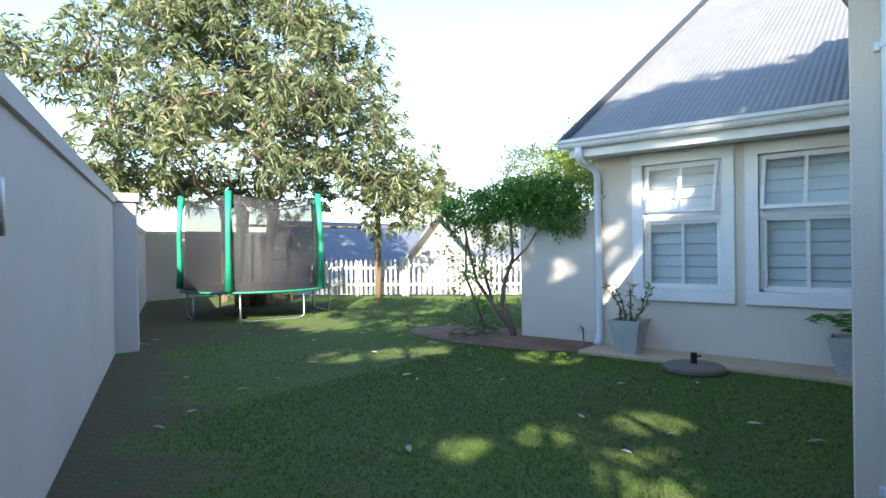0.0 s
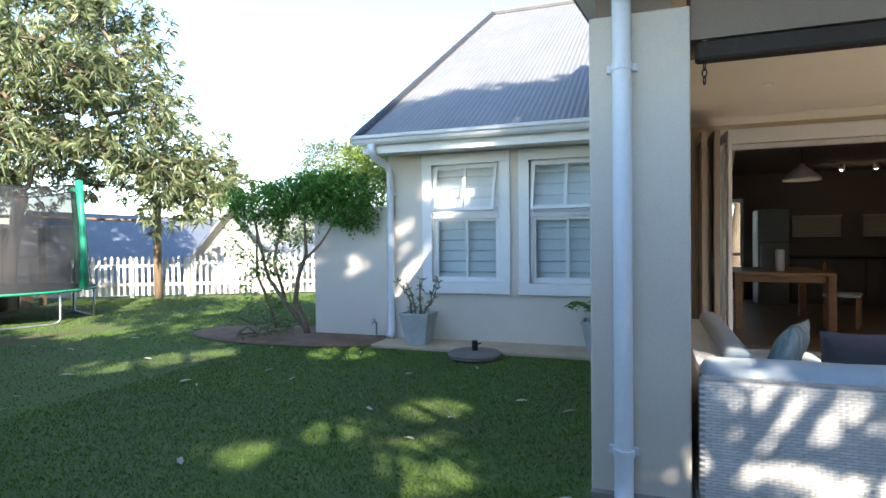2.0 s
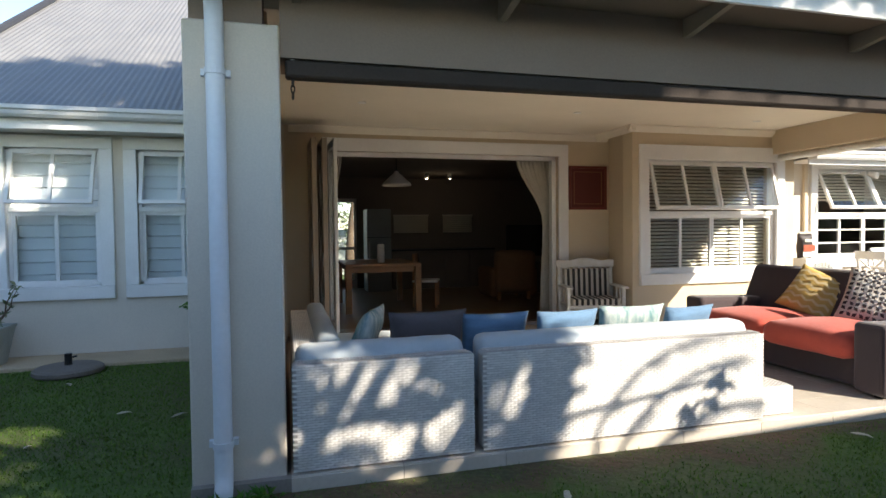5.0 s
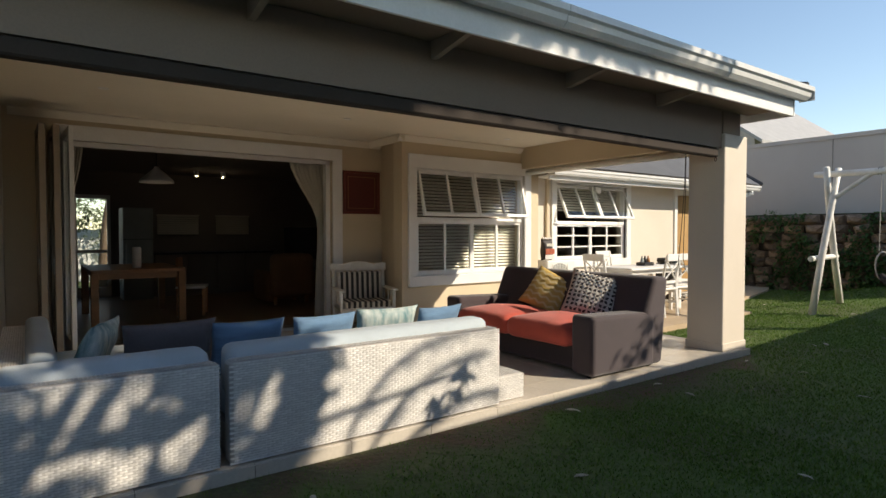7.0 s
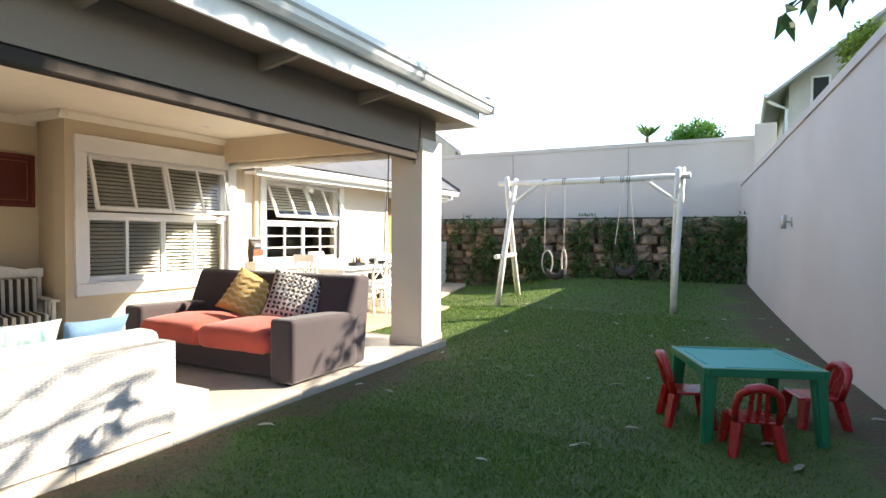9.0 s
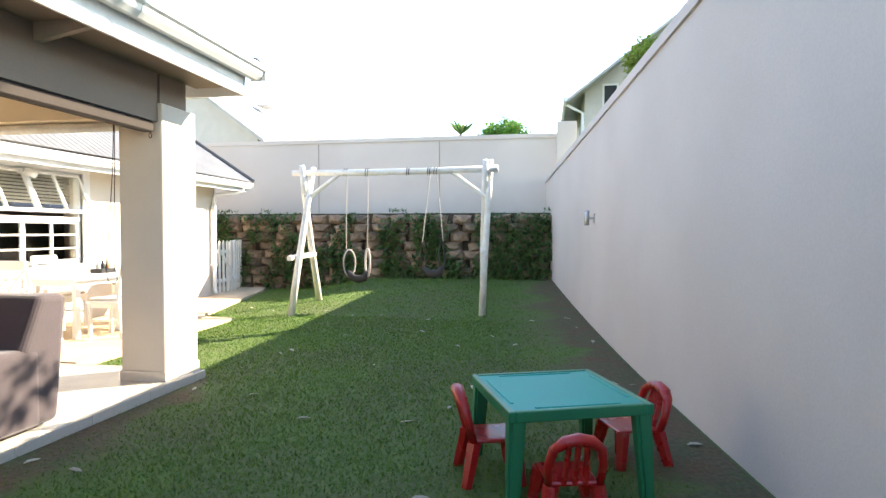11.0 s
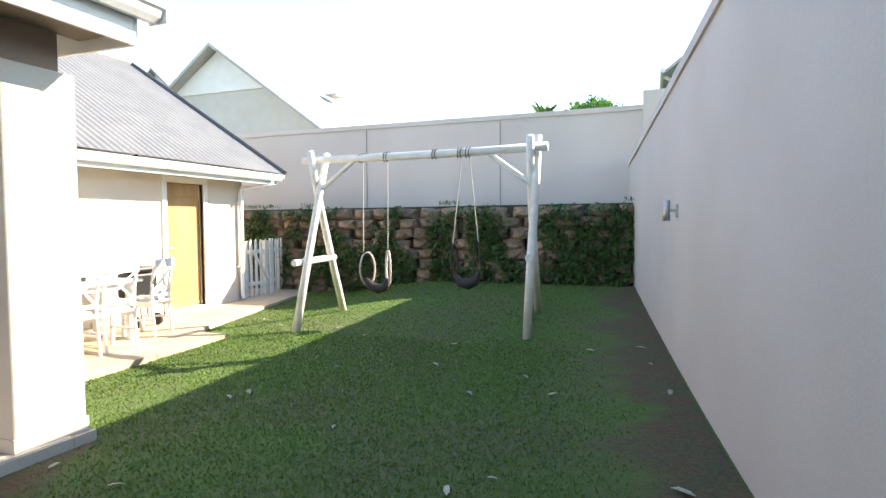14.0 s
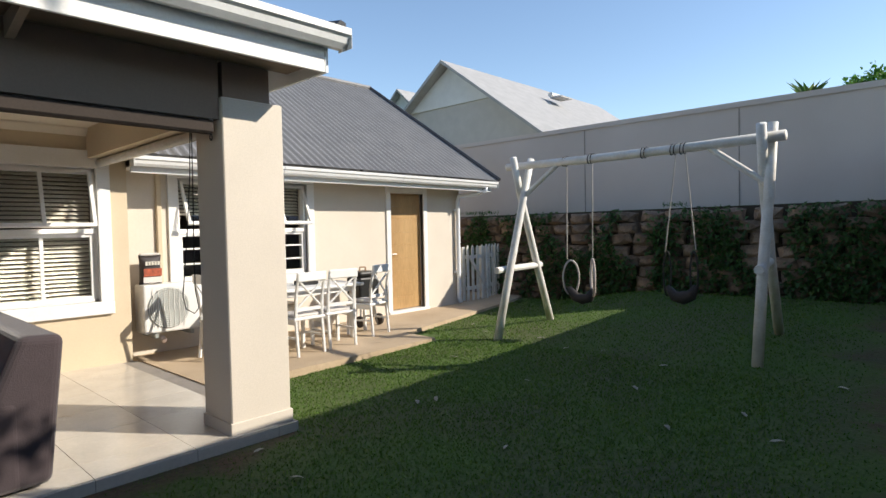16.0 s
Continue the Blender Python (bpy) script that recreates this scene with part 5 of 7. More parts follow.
for k in range(7):
    x = 7.70 + k * 0.06
    part("grille_bar", box(x - 0.003, x + 0.003, 7.178, 7.186, 0.45, 0.90), ACMETAL, ac)
part("side_cover", box(8.26, 8.34, 7.26, 7.48, 0.45, 0.80, bevel=0.02, seg=2), ACMETAL, ac)
for x in (7.72, 8.14):
    part("wall_bracket", box(x - 0.02, x + 0.02, 7.16, 7.57, 0.33, 0.38), ACGREY, ac)
part("drain_stub", bar((7.80, 7.22, 0.32), (7.80, 7.16, 0.29), 0.03, 10), TYREWHITE, ac)
riser = solid("conduit", box(7.90, 7.96, 7.51, 7.56, 0.95, 2.33, bevel=0.008), SHELTER, "beige pipe conduit up kitchen wall", "conduit")
bag = thing("charcoal_bag", "dark printed paper bag on air conditioner", "bag")
bm = pillow(0.26, 0.36, 0.14, 10)
part("sack", bm, mat("charcoal_bag_print", (0.05, 0.04, 0.04), 0.6, vary=0.15, scale=6), bag, at=Matrix.Translation((7.74, 7.36, 0.955)), smooth=True)
part("orange_band", box(7.64, 7.845, 7.278, 7.284, 1.06, 1.15), mat("bag_glow_print", (0.5, 0.10, 0.04), 0.6, vary=0.3, scale=14), bag)
part("pale_base", box(7.635, 7.845, 7.279, 7.286, 0.98, 1.05), OFFWHITE, bag)
for k in range(5):
    part("lettering_bar", box(7.66 + k * 0.034, 7.685 + k * 0.034, 7.272, 7.277, 1.19, 1.235), STRIPE_L, bag)
part("top_fold", box(7.63, 7.85, 7.34, 7.38, 1.305, 1.335, bevel=0.008), OFFWHITE, bag)


def xchair(label):
    """A white cross-back chair facing +y, its origin on the floor."""
    root = thing("dining_chair", label, "chair", group="terrace chairs")
    for sx in (-0.19, 0.19):
        part("front_leg", box(sx - 0.02, sx + 0.02, 0.17, 0.21, 0, 0.43, bevel=0.004), WHITE, root)
        part("back_post", tube([(sx, -0.235, 0), (sx, -0.195, 0.43), (sx, -0.215, 0.7), (sx, -0.275, 0.97)], 0.021, 6), WHITE, root)
        part("side_rail", box(sx - 0.012, sx + 0.012, -0.19, 0.19, 0.37, 0.42), WHITE, root)
        part("stretcher", box(sx - 0.01, sx + 0.01, -0.2, 0.19, 0.2, 0.225), WHITE, root)
    part("seat", box(-0.225, 0.225, -0.22, 0.22, 0.42, 0.455, bevel=0.012, seg=2), WHITE, root)
    part("seat_pad", soft_box(-0.20, 0.20, -0.18, 0.20, 0.452, 0.49, 0.018, 0.01), OFFWHITE, root, smooth=True)
    part("crest_rail", box(-0.21, 0.21, -0.29, -0.262, 0.88, 0.99, bevel=0.01), WHITE, root)
    part("lower_rail", box(-0.19, 0.19, -0.212, -0.188, 0.53, 0.57), WHITE, root)
    for s in (1, -1):
        part("cross_bar", bar((-0.17 * s, -0.205, 0.57), (0.17 * s, -0.262, 0.885), 0.014, 6), WHITE, root)
    part("front_rail", box(-0.19, 0.19, 0.18, 0.2, 0.36, 0.42), WHITE, root)
    return root


PZ = 0.086
ch = xchair("white cross-back dining chair on terrace paving")
ch.matrix_basis = Matrix.Translation((8.98, 6.10, PZ)) @ Matrix.Rotation(radians(3), 4, "Z")
copy_thing(ch, Matrix.Translation((9.52, 6.16, PZ)) @ Matrix.Rotation(radians(-4), 4, "Z"))
copy_thing(ch, Matrix.Translation((10.34, 6.46, PZ)) @ Matrix.Rotation(radians(14), 4, "Z"))
copy_thing(ch, Matrix.Translation((8.30, 6.62, PZ)) @ Matrix.Rotation(radians(-90), 4, "Z"))
copy_thing(ch, Matrix.Translation((9.35, 7.22, PZ)) @ Matrix.Rotation(radians(180), 4, "Z"))
tt = thing("dining_table", "white terrace dining table with pedestal legs", "table")
part("tabletop", box(8.55, 10.15, 6.28, 7.05, 0.80, 0.84, bevel=0.01), WHITE, tt)
part("apron", box(8.65, 10.05, 6.36, 6.97, 0.73, 0.80), WHITE, tt)
for a in (8.68, 10.02):
    for b in (6.38, 6.95):
        part("leg", box(a - 0.035, a + 0.035, b - 0.035, b + 0.035, PZ, 0.80, bevel=0.006), WHITE, tt)
tray = thing("condiment_tray", "dark caddy with bottles on terrace table", "caddy")
part("caddy", box(9.35, 9.62, 6.6, 6.78, 0.84, 0.90, bevel=0.006), BLACKMETAL, tray)
for k, x in enumerate((9.40, 9.48, 9.57)):
    part("bottle", lathe([(0.03, 0.85), (0.032, 0.95), (0.014, 0.98), (0.014, 1.01)], 10, None, (x, 6.69, 0)), (ACGREY, BLACKMETAL, TABLEWOOD)[k], tray, smooth=True)
gl = thing("barbecue", "black wheeled barbecue beside terrace wall", "barbecue")
part("firebox", box(10.56, 10.94, 6.88, 7.22, 0.50, 0.84, bevel=0.03, seg=2), BLACKMETAL, gl)
part("lid", box(10.57, 10.93, 6.89, 7.21, 0.845, 0.93, bevel=0.035, seg=2), BLACKMETAL, gl)
for a, b in ((10.58, 6.92), (10.92, 6.92), (10.75, 7.25)):
    part("leg", bar((10.75 + (a - 10.75) * 0.7, 7.05 + (b - 7.05) * 0.7, 0.52), (a, b, PZ), 0.013), STEEL, gl)
for a in (10.56, 10.94):
    part("wheel", lathe([(0.02, -0.02), (0.085, -0.02), (0.09, 0), (0.085, 0.02), (0.02, 0.02)], 16), RUBBER, gl, at=Matrix.Translation((a, 6.90, PZ + 0.09)) @ Matrix.Rotation(radians(90), 4, "Y"))
part("lid_handle", tube([(10.69, 7.05, 0.93), (10.70, 7.05, 0.99), (10.80, 7.05, 0.99), (10.81, 7.05, 0.93)], 0.01, 6), TABLEWOOD, gl)

# ---------------- swing ----------------
def swing_at(x, y, z):
    """Lay the swing's own measures onto the lawn, its far end a little longer."""
    k = 1.04 + 0.0107 * (y - 1.6)
    return Vector((4.97 + k * (x - 4.97), 0.134 + k * (y - 0.134), 1.51 + k * (z - 1.51) + 0.11 * max(0.0, 1 - z / 0.6)))


sw = thing("swing_set", "white painted log swing frame on lawn", "swing")
LEGS = [((10.62, 4.36, 0.02), (11.16, 4.30, 1.96), (11.30, 4.28, 2.42)), ((12.05, 4.48, 0.06), (11.18, 4.37, 1.96), (10.98, 4.33, 2.42)),
        ((11.12, 1.60, 0.06), (11.26, 1.52, 1.96), (11.30, 1.50, 2.50)), ((12.55, 1.74, 0.20), (11.32, 1.59, 1.96), (11.08, 1.55, 2.47))]
for a, b, c in LEGS:
    a, b, c = (swing_at(*v) for v in (a, b, c))
    part("leg", tube([a, a.lerp(b, 0.5) + Vector((0.01, 0.012, 0)), b, c], [0.056, 0.053, 0.05, 0.047], 10), WHITEWOOD, sw, smooth=True)
part("top_beam", tube([swing_at(11.15, 4.55, 2.33), swing_at(11.18, 3.4, 2.325), swing_at(11.2, 2.4, 2.335), swing_at(11.24, 1.38, 2.36)], [0.05, 0.054, 0.052, 0.056], 10), WHITEWOOD, sw, smooth=True)
part("brace", bar(swing_at(11.17, 4.32, 1.93), swing_at(11.17, 3.80, 2.31), 0.034), WHITEWOOD, sw)
part("brace", bar(swing_at(11.28, 1.56, 1.93), swing_at(11.22, 2.06, 2.31), 0.034), WHITEWOOD, sw)
part("cross_log", bar(swing_at(10.72, 4.42, 1.02), swing_at(11.72, 4.44, 1.04), 0.045, 10), WHITEWOOD, sw)
part("cross_log", bar(swing_at(11.02, 1.56, 1.10), swing_at(11.95, 1.68, 1.14), 0.045, 10), WHITEWOOD, sw)
for y in (3.70, 3.36, 2.72, 2.40, 2.30):
    part("rope_wrap", tube([swing_at(11.19, y, 2.33) + Vector((0.064 * math.cos(a), 0.006 * a - 0.03, 0.062 * math.sin(a))) for a in (k * 0.6 for k in range(24))], 0.006, 5), BLACKMETAL, sw)


def tyre_loop(cx, cy, cz, ry, rz, turn, material, r=0.028):
    pts = [Vector((0.0, ry * math.cos(a), rz * math.sin(a))) for a in (2 * math.pi * k / 24 for k in range(25))]
    m = Matrix.Translation(swing_at(cx, cy, cz)) @ Matrix.Rotation(radians(turn), 4, "Z")
    return tube([m @ p for p in pts], r, 7, None, False)


s1 = thing("tyre_swing", "swing of cut tyre with pale rim loops", "swing", group="tyre swings")
part("rope", bar(swing_at(11.2, 3.70, 2.27), swing_at(11.2, 3.71, 1.15), 0.007), ROPE, s1)
part("rope", bar(swing_at(11.2, 3.36, 2.27), swing_at(11.2, 3.37, 1.18), 0.007), ROPE, s1)
part("side_loop", tyre_loop(11.2, 3.66, 0.93, 0.10, 0.22, 35, TYREWHITE, 0.013), TYREWHITE, s1, smooth=True)
part("side_loop", tyre_loop(11.2, 3.37, 0.94, 0.08, 0.23, -45, TYREWHITE, 0.017), TYREWHITE, s1, smooth=True)
part("tyre_seat", tube([swing_at(11.2, 3.69, 0.80), swing_at(11.2, 3.60, 0.70), swing_at(11.2, 3.51, 0.68), swing_at(11.2, 3.42, 0.70), swing_at(11.2, 3.36, 0.80)], [0.04, 0.062, 0.068, 0.062, 0.04], 10), RUBBER, s1, smooth=True)
s2 = thing("tyre_swing", "dark cut-tyre swing on pale ropes", "swing", group="tyre swings")
part("rope", bar(swing_at(11.22, 2.40, 2.27), swing_at(11.22, 2.52, 1.25), 0.007), ROPE, s2)
part("rope", bar(swing_at(11.22, 2.30, 2.27), swing_at(11.22, 2.20, 1.28), 0.007), ROPE, s2)
part("side_loop", tyre_loop(11.22, 2.50, 1.02, 0.04, 0.25, 15, RUBBER, 0.009), RUBBER, s2, smooth=True)
part("side_loop", tyre_loop(11.22, 2.22, 1.02, 0.05, 0.25, -20, RUBBER, 0.011), RUBBER, s2, smooth=True)
part("tyre_seat", tube([swing_at(11.22, 2.50, 0.88), swing_at(11.22, 2.42, 0.78), swing_at(11.22, 2.33, 0.77), swing_at(11.22, 2.25, 0.80), swing_at(11.22, 2.2, 0.9)], [0.03, 0.062, 0.078, 0.062, 0.03], 10), RUBBER, s2, smooth=True)

# ---------------- children's table and chairs ----------------
tm = Matrix.Translation((5.865, 0.636, 0.0)) @ Matrix.Rotation(radians(-69), 4, "Z") @ Matrix.Diagonal((0.99, 0.99, 0.835, 1))
kt = thing("childrens_table", "turquoise topped green plastic children's table", "table", tm)
bm = box(-0.38, 0.38, -0.38, 0.38, 0.575, 0.60, bevel=0.008, seg=2)
part("tabletop", bm, TEALPLASTIC, kt, "turquoise plastic top")
bm = bmesh.new()
for a, b, c, d in ((-0.40, -0.365, -0.40, 0.40), (0.365, 0.40, -0.40, 0.40), (-0.365, 0.365, -0.40, -0.365), (-0.365, 0.365, 0.365, 0.40)):
    box(a, b, c, d, 0.535, 0.608, bm, bevel=0.009, seg=2)
part("rim", bm, GREENPLASTIC, kt)
for sx in (-1, 1):
    part("groove_rib", box(sx * 0.335 - 0.01, sx * 0.335 + 0.01, -0.24, 0.24, 0.597, 0.606, bevel=0.003), TEALPLASTIC, kt)
    part("groove_rib", box(-0.24, 0.24, sx * 0.335 - 0.01, sx * 0.335 + 0.01, 0.597, 0.606, bevel=0.003), TEALPLASTIC, kt)
    for sy in (-1, 1):
        bm = bmesh.new()
        cx, cy = sx * 0.33, sy * 0.33
        lo = [bm.verts.new((cx + sx * 0.045 + a * 0.034, cy + sy * 0.045 + b * 0.034, 0.0)) for a, b in ((-1, -1), (1, -1), (1, 1), (-1, 1))]
        hi = [bm.verts.new((cx + sx * 0.018 + a * 0.046, cy + sy * 0.018 + b * 0.046, 0.56)) for a, b in ((-1, -1), (1, -1), (1, 1), (-1, 1))]
        for k in range(4):
            bm.faces.new((lo[k], lo[(k + 1) % 4], hi[(k + 1) % 4], hi[k]))
        bm.faces.new(list(reversed(lo)))
        bm.faces.new(hi)
        bmesh.ops.bevel(bm, geom=[e for e in bm.edges if e.calc_length() > 0.3], offset=0.015, segments=2, affect="EDGES")
        part("leg", bm, GREENPLASTIC, kt, smooth=False)


def kids_chair(label):
    """A small moulded chair facing +y: splayed legs, dished seat, round-topped back with slots."""
    root = thing("childrens_chair", label, "chair", group="children's chairs")
    part("seat", box(-0.14, 0.14, -0.13, 0.15, 0.275, 0.30, bevel=0.012, seg=2), REDPLASTIC, root, smooth=False)
    for sx in (-1, 1):
        for sy in (-1, 1):
            part("leg", tube([(sx * 0.165, sy * 0.155 - 0.01, 0.0), (sx * 0.125, sy * 0.115, 0.28)], [0.032, 0.045], 6), REDPLASTIC, root)
    arch = [(-0.14, -0.12, 0.28), (-0.15, -0.15, 0.42), (-0.13, -0.175, 0.53), (-0.07, -0.19, 0.585), (0, -0.193, 0.60), (0.07, -0.19, 0.585), (0.13, -0.175, 0.53), (0.15, -0.15, 0.42), (0.14, -0.12, 0.28)]
    part("back_frame", tube(arch, [0.022, 0.024, 0.028, 0.036, 0.04, 0.036, 0.028, 0.024, 0.022], 8), REDPLASTIC, root, smooth=True)
    for x in (-0.06, 0.0, 0.06):
        part("back_slat", tube([(x, -0.125, 0.29), (x * 0.9, -0.16, 0.43), (x * 0.8, -0.188, 0.57)], [0.015, 0.017, 0.015], 6), REDPLASTIC, root)
    return root


kc = kids_chair("glossy red plastic children's chair beside table")
kc.matrix_basis = Matrix.Translation((5.80, 1.0, 0.0)) @ Matrix.Rotation(radians(197), 4, "Z") @ Matrix.Diagonal((1, 1, 0.84, 1))
copy_thing(kc, Matrix.Translation((5.36, 0.58, 0.0)) @ Matrix.Rotation(radians(-76), 4, "Z") @ Matrix.Diagonal((0.88, 0.95, 0.9, 1)))
copy_thing(kc, Matrix.Translation((6.2, 0.17, 0.0)) @ Matrix.Rotation(radians(20), 4, "Z") @ Matrix.Diagonal((1, 1, 0.88, 1)))

# ---------------- trampoline ----------------
TC = Vector((-10.75, 7.95, 0))
tp = thing("trampoline", "round garden trampoline with green sleeved net poles", "trampoline", Matrix.Translation(TC))
R, FZ = 1.5, 0.56
ring = lambda r, z, n=40: [(r * math.cos(2 * math.pi * k / n), r * math.sin(2 * math.pi * k / n), z) for k in range(n + 1)]
part("frame_ring", tube(ring(R, FZ), 0.024, 8, None, False), STEEL, tp, smooth=True)
part("jumping_mat", lathe([(0.01, FZ + 0.005), (R - 0.16, FZ + 0.01), (R - 0.16, FZ + 0.016), (0.01, FZ + 0.011)], 40), BLACKMAT, tp)
part("spring_pad", lathe([(R - 0.17, FZ + 0.02), (R + 0.04, FZ + 0.015), (R + 0.045, FZ - 0.015), (R + 0.035, FZ - 0.015), (R + 0.03, FZ + 0.03), (R - 0.17, FZ + 0.035)], 40), BLACKMAT, tp, "dark padded spring cover")
part("pad_edge", tube(ring(R + 0.045, FZ + 0.01), 0.02, 6, None, False), TRAMPGREEN, tp, "green pad edging")
view = math.atan2(0.8 - TC.y, 0.27 - TC.x)
for k in range(4):
    a = view + radians(11 + 90 * k)
    p1, p2 = (Vector((R * math.cos(b), R * math.sin(b), 0)) for b in (a - 0.42, a + 0.42))
    part("leg", tube([p1 + Vector((0, 0, FZ)), p1 + Vector((0, 0, 0.08)), p1.lerp(p2, 0.04) + Vector((0, 0, 0.03)), p1.lerp(p2, 0.12) + Vector((0, 0, 0.012)), p1.lerp(p2, 0.88) + Vector((0, 0, 0.012)), p1.lerp(p2, 0.96) + Vector((0, 0, 0.03)), p2 + Vector((0, 0, 0.08)), p2 + Vector((0, 0, FZ))], 0.021, 8), STEEL, tp, smooth=True)
tops = []
for k in range(5):
    a = view + radians(-20 + 72 * k)
    d = Vector((math.cos(a), math.sin(a), 0))
    pole = part("net_pole", tube([d * (R + 0.06) + Vector((0, 0, 0.45)), d * (R + 0.07) + Vector((0, 0, 1.6)), d * (R + 0.02) + Vector((0, 0, 2.50))], 0.017, 6), STEEL, tp)
    part("foam_sleeve", tube([d * (R + 0.065) + Vector((0, 0, 0.60)), d * (R + 0.072 + 0.012 * math.sin(k)) + Vector((0, 0, 1.2)), d * (R + 0.07) + Vector((0, 0, 1.7)), d * (R + 0.02) + Vector((0, 0, 2.52))], [0.078, 0.058, 0.054, 0.064], 8), TRAMPGREEN, pole, "green foam sleeve", smooth=True)
    tops.append(d)
bm = bmesh.new()
n = 48
lo, hi = [], []
for k in range(n):
    a = view + radians(-20) + 2 * math.pi * k / n
    s = abs(math.sin(2.5 * 2 * math.pi * k / n))
    d = Vector((math.cos(a), math.sin(a), 0))
    lo.append(bm.verts.new(d * (R - 0.03) + Vector((0, 0, FZ + 0.03))))
    hi.append(bm.verts.new(d * (R - 0.05 - 0.12 * s) + Vector((0, 0, 2.46 - 0.12 * s))))
for k in range(n):
    bm.faces.new((lo[k], lo[(k + 1) % n], hi[(k + 1) % n], hi[k]))
part("safety_net", bm, NET, tp, "black see-through safety net")
part("net_rim", tube([v for v in [(math.cos(view + radians(-20) + 2 * math.pi * k / n) * (R - 0.05 - 0.12 * abs(math.sin(5 * math.pi * k / n))), math.sin(view + radians(-20) + 2 * math.pi * k / n) * (R - 0.05 - 0.12 * abs(math.sin(5 * math.pi * k / n))), 2.46 - 0.12 * abs(math.sin(5 * math.pi * k / n))) for k in range(n + 1)]], 0.012, 5, None, False), BLACKMAT, tp)

# ---------------- picket fence, gate, pole ----------------
def picket_mesh(h, w=0.068, t=0.02):
    return finish(prism([(-w / 2, 0), (w / 2, 0), (w / 2, h - 0.06), (0, h), (-w / 2, h - 0.06)], "y", -t / 2, t / 2), "picket", WHITEWOOD)


def fence(name, p, q, h, step, label, posts=3):
    p, q = Vector((*p, 0)), Vector((*q, 0))
    d = (q - p)
    ln = d.length
    root = thing(name, label, "fence", Matrix.Translation(p) @ Matrix.Rotation(math.atan2(d.y, d.x), 4, "Z"))
    me = picket_mesh(h)
    k = 0
    while k * step < ln:
        o = new("picket", me)
        o.parent = root
        o.matrix_basis = Matrix.Translation((k * step + 0.05, -0.035, 0.06 + 0.006 * math.sin(k * 2.3)))
        k += 1
    for z in (0.3, h - 0.22):
        part("rail", box(0, ln, -0.024, 0.016, z, z + 0.07), WHITEWOOD, root)
    for k in range(posts + 1):
        x = ln * k / posts
        part("post", box(x - 0.045, x + 0.045, 0.017, 0.10, -0.1, h + 0.02, bevel=0.006), WHITEWOOD, root)
    return root


fence("picket_fence", (-13.3, 11.35), (-10.95, 12.72), 1.0, 0.145, "white wooden picket fence at lawn end", 2)
fence("picket_fence", (-10.85, 12.78), (-5.0, 16.35), 1.06, 0.15, "white wooden picket fence at lawn end", 4)
gate = fence("picket_gate", (13.95, 7.72), (14.62, 7.72), 1.16, 0.155, "white picket gate beside block wall", 1)
part("diagonal_brace", bar((0.08, -0.06, 0.98), (0.58, -0.06, 0.36), 0.03, 4), WHITEWOOD, gate)
fence("picket_fence", (14.66, 7.80), (15.30, 7.95), 1.16, 0.155, "short white picket panel beside gate", 1)
pole = thing("garden_pole", "rough upright timber pole beside fence", "pole")
part("post", tube([(-11.25, 12.05, -0.1), (-11.27, 12.06, 1.2), (-11.24, 12.05, 2.5)], [0.10, 0.095, 0.085], 10), POLEWOOD, pole, smooth=True)
part("cross_line", bar((-12.4, 8.4, 1.98), (-11.25, 12.05, 1.94), 0.035, 6), POLEWOOD, pole)
plat = thing("tree_platform", "small weathered plank platform under tree", "platform")
pc = Vector((-13.4, 9.6, 0))
for k in range(5):
    part("plank", box(pc.x - 0.7, pc.x + 0.7, pc.y - 0.6 + k * 0.25, pc.y - 0.37 + k * 0.25, 1.08, 1.12), POLEWOOD, plat)
for a, b in ((-0.65, -0.55), (0.65, -0.55), (-0.65, 0.6), (0.65, 0.6)):
    part("post", box(pc.x + a - 0.05, pc.x + a + 0.05, pc.y + b - 0.05, pc.y + b + 0.05, -0.1, 1.75), POLEWOOD, plat)
for z in (1.4, 1.7):
    part("rail", box(pc.x - 0.7, pc.x + 0.7, pc.y - 0.58, pc.y - 0.54, z, z + 0.09), POLEWOOD, plat)
part("step", box(pc.x + 0.75, pc.x + 1.05, pc.y - 0.5, pc.y + 0.1, 0, 0.5), POLEWOOD, plat)

# ---------------- planters, stand ----------------
def planter(x, y, z, s, h, label):
    root = thing("planter", label, "planter", Matrix.Translation((x, y, z)))
    bm = bmesh.new()
    prof = [(s * 0.66, 0), (s, h), (s + 0.02, h), (s + 0.02, h + 0.03), (s - 0.03, h + 0.03), (s - 0.035, h - 0.05)]
    rings = [[bm.verts.new((a * r / 2, b * r / 2, zz)) for a, b in ((-1, -1), (1, -1), (1, 1), (-1, 1))] for r, zz in prof]
    for a, b in zip(rings, rings[1:]):
        for k in range(4):
            bm.faces.new((a[k], a[(k + 1) % 4], b[(k + 1) % 4], b[k]))
    bm.faces.new(list(reversed(rings[0])))
    part("pot", bm, PLANTERMAT, root)
    part("potting_soil", box(-s / 2 + 0.03, s / 2 - 0.03, -s / 2 + 0.03, s / 2 - 0.03, h - 0.06, h - 0.03), EARTH, root)
    return root


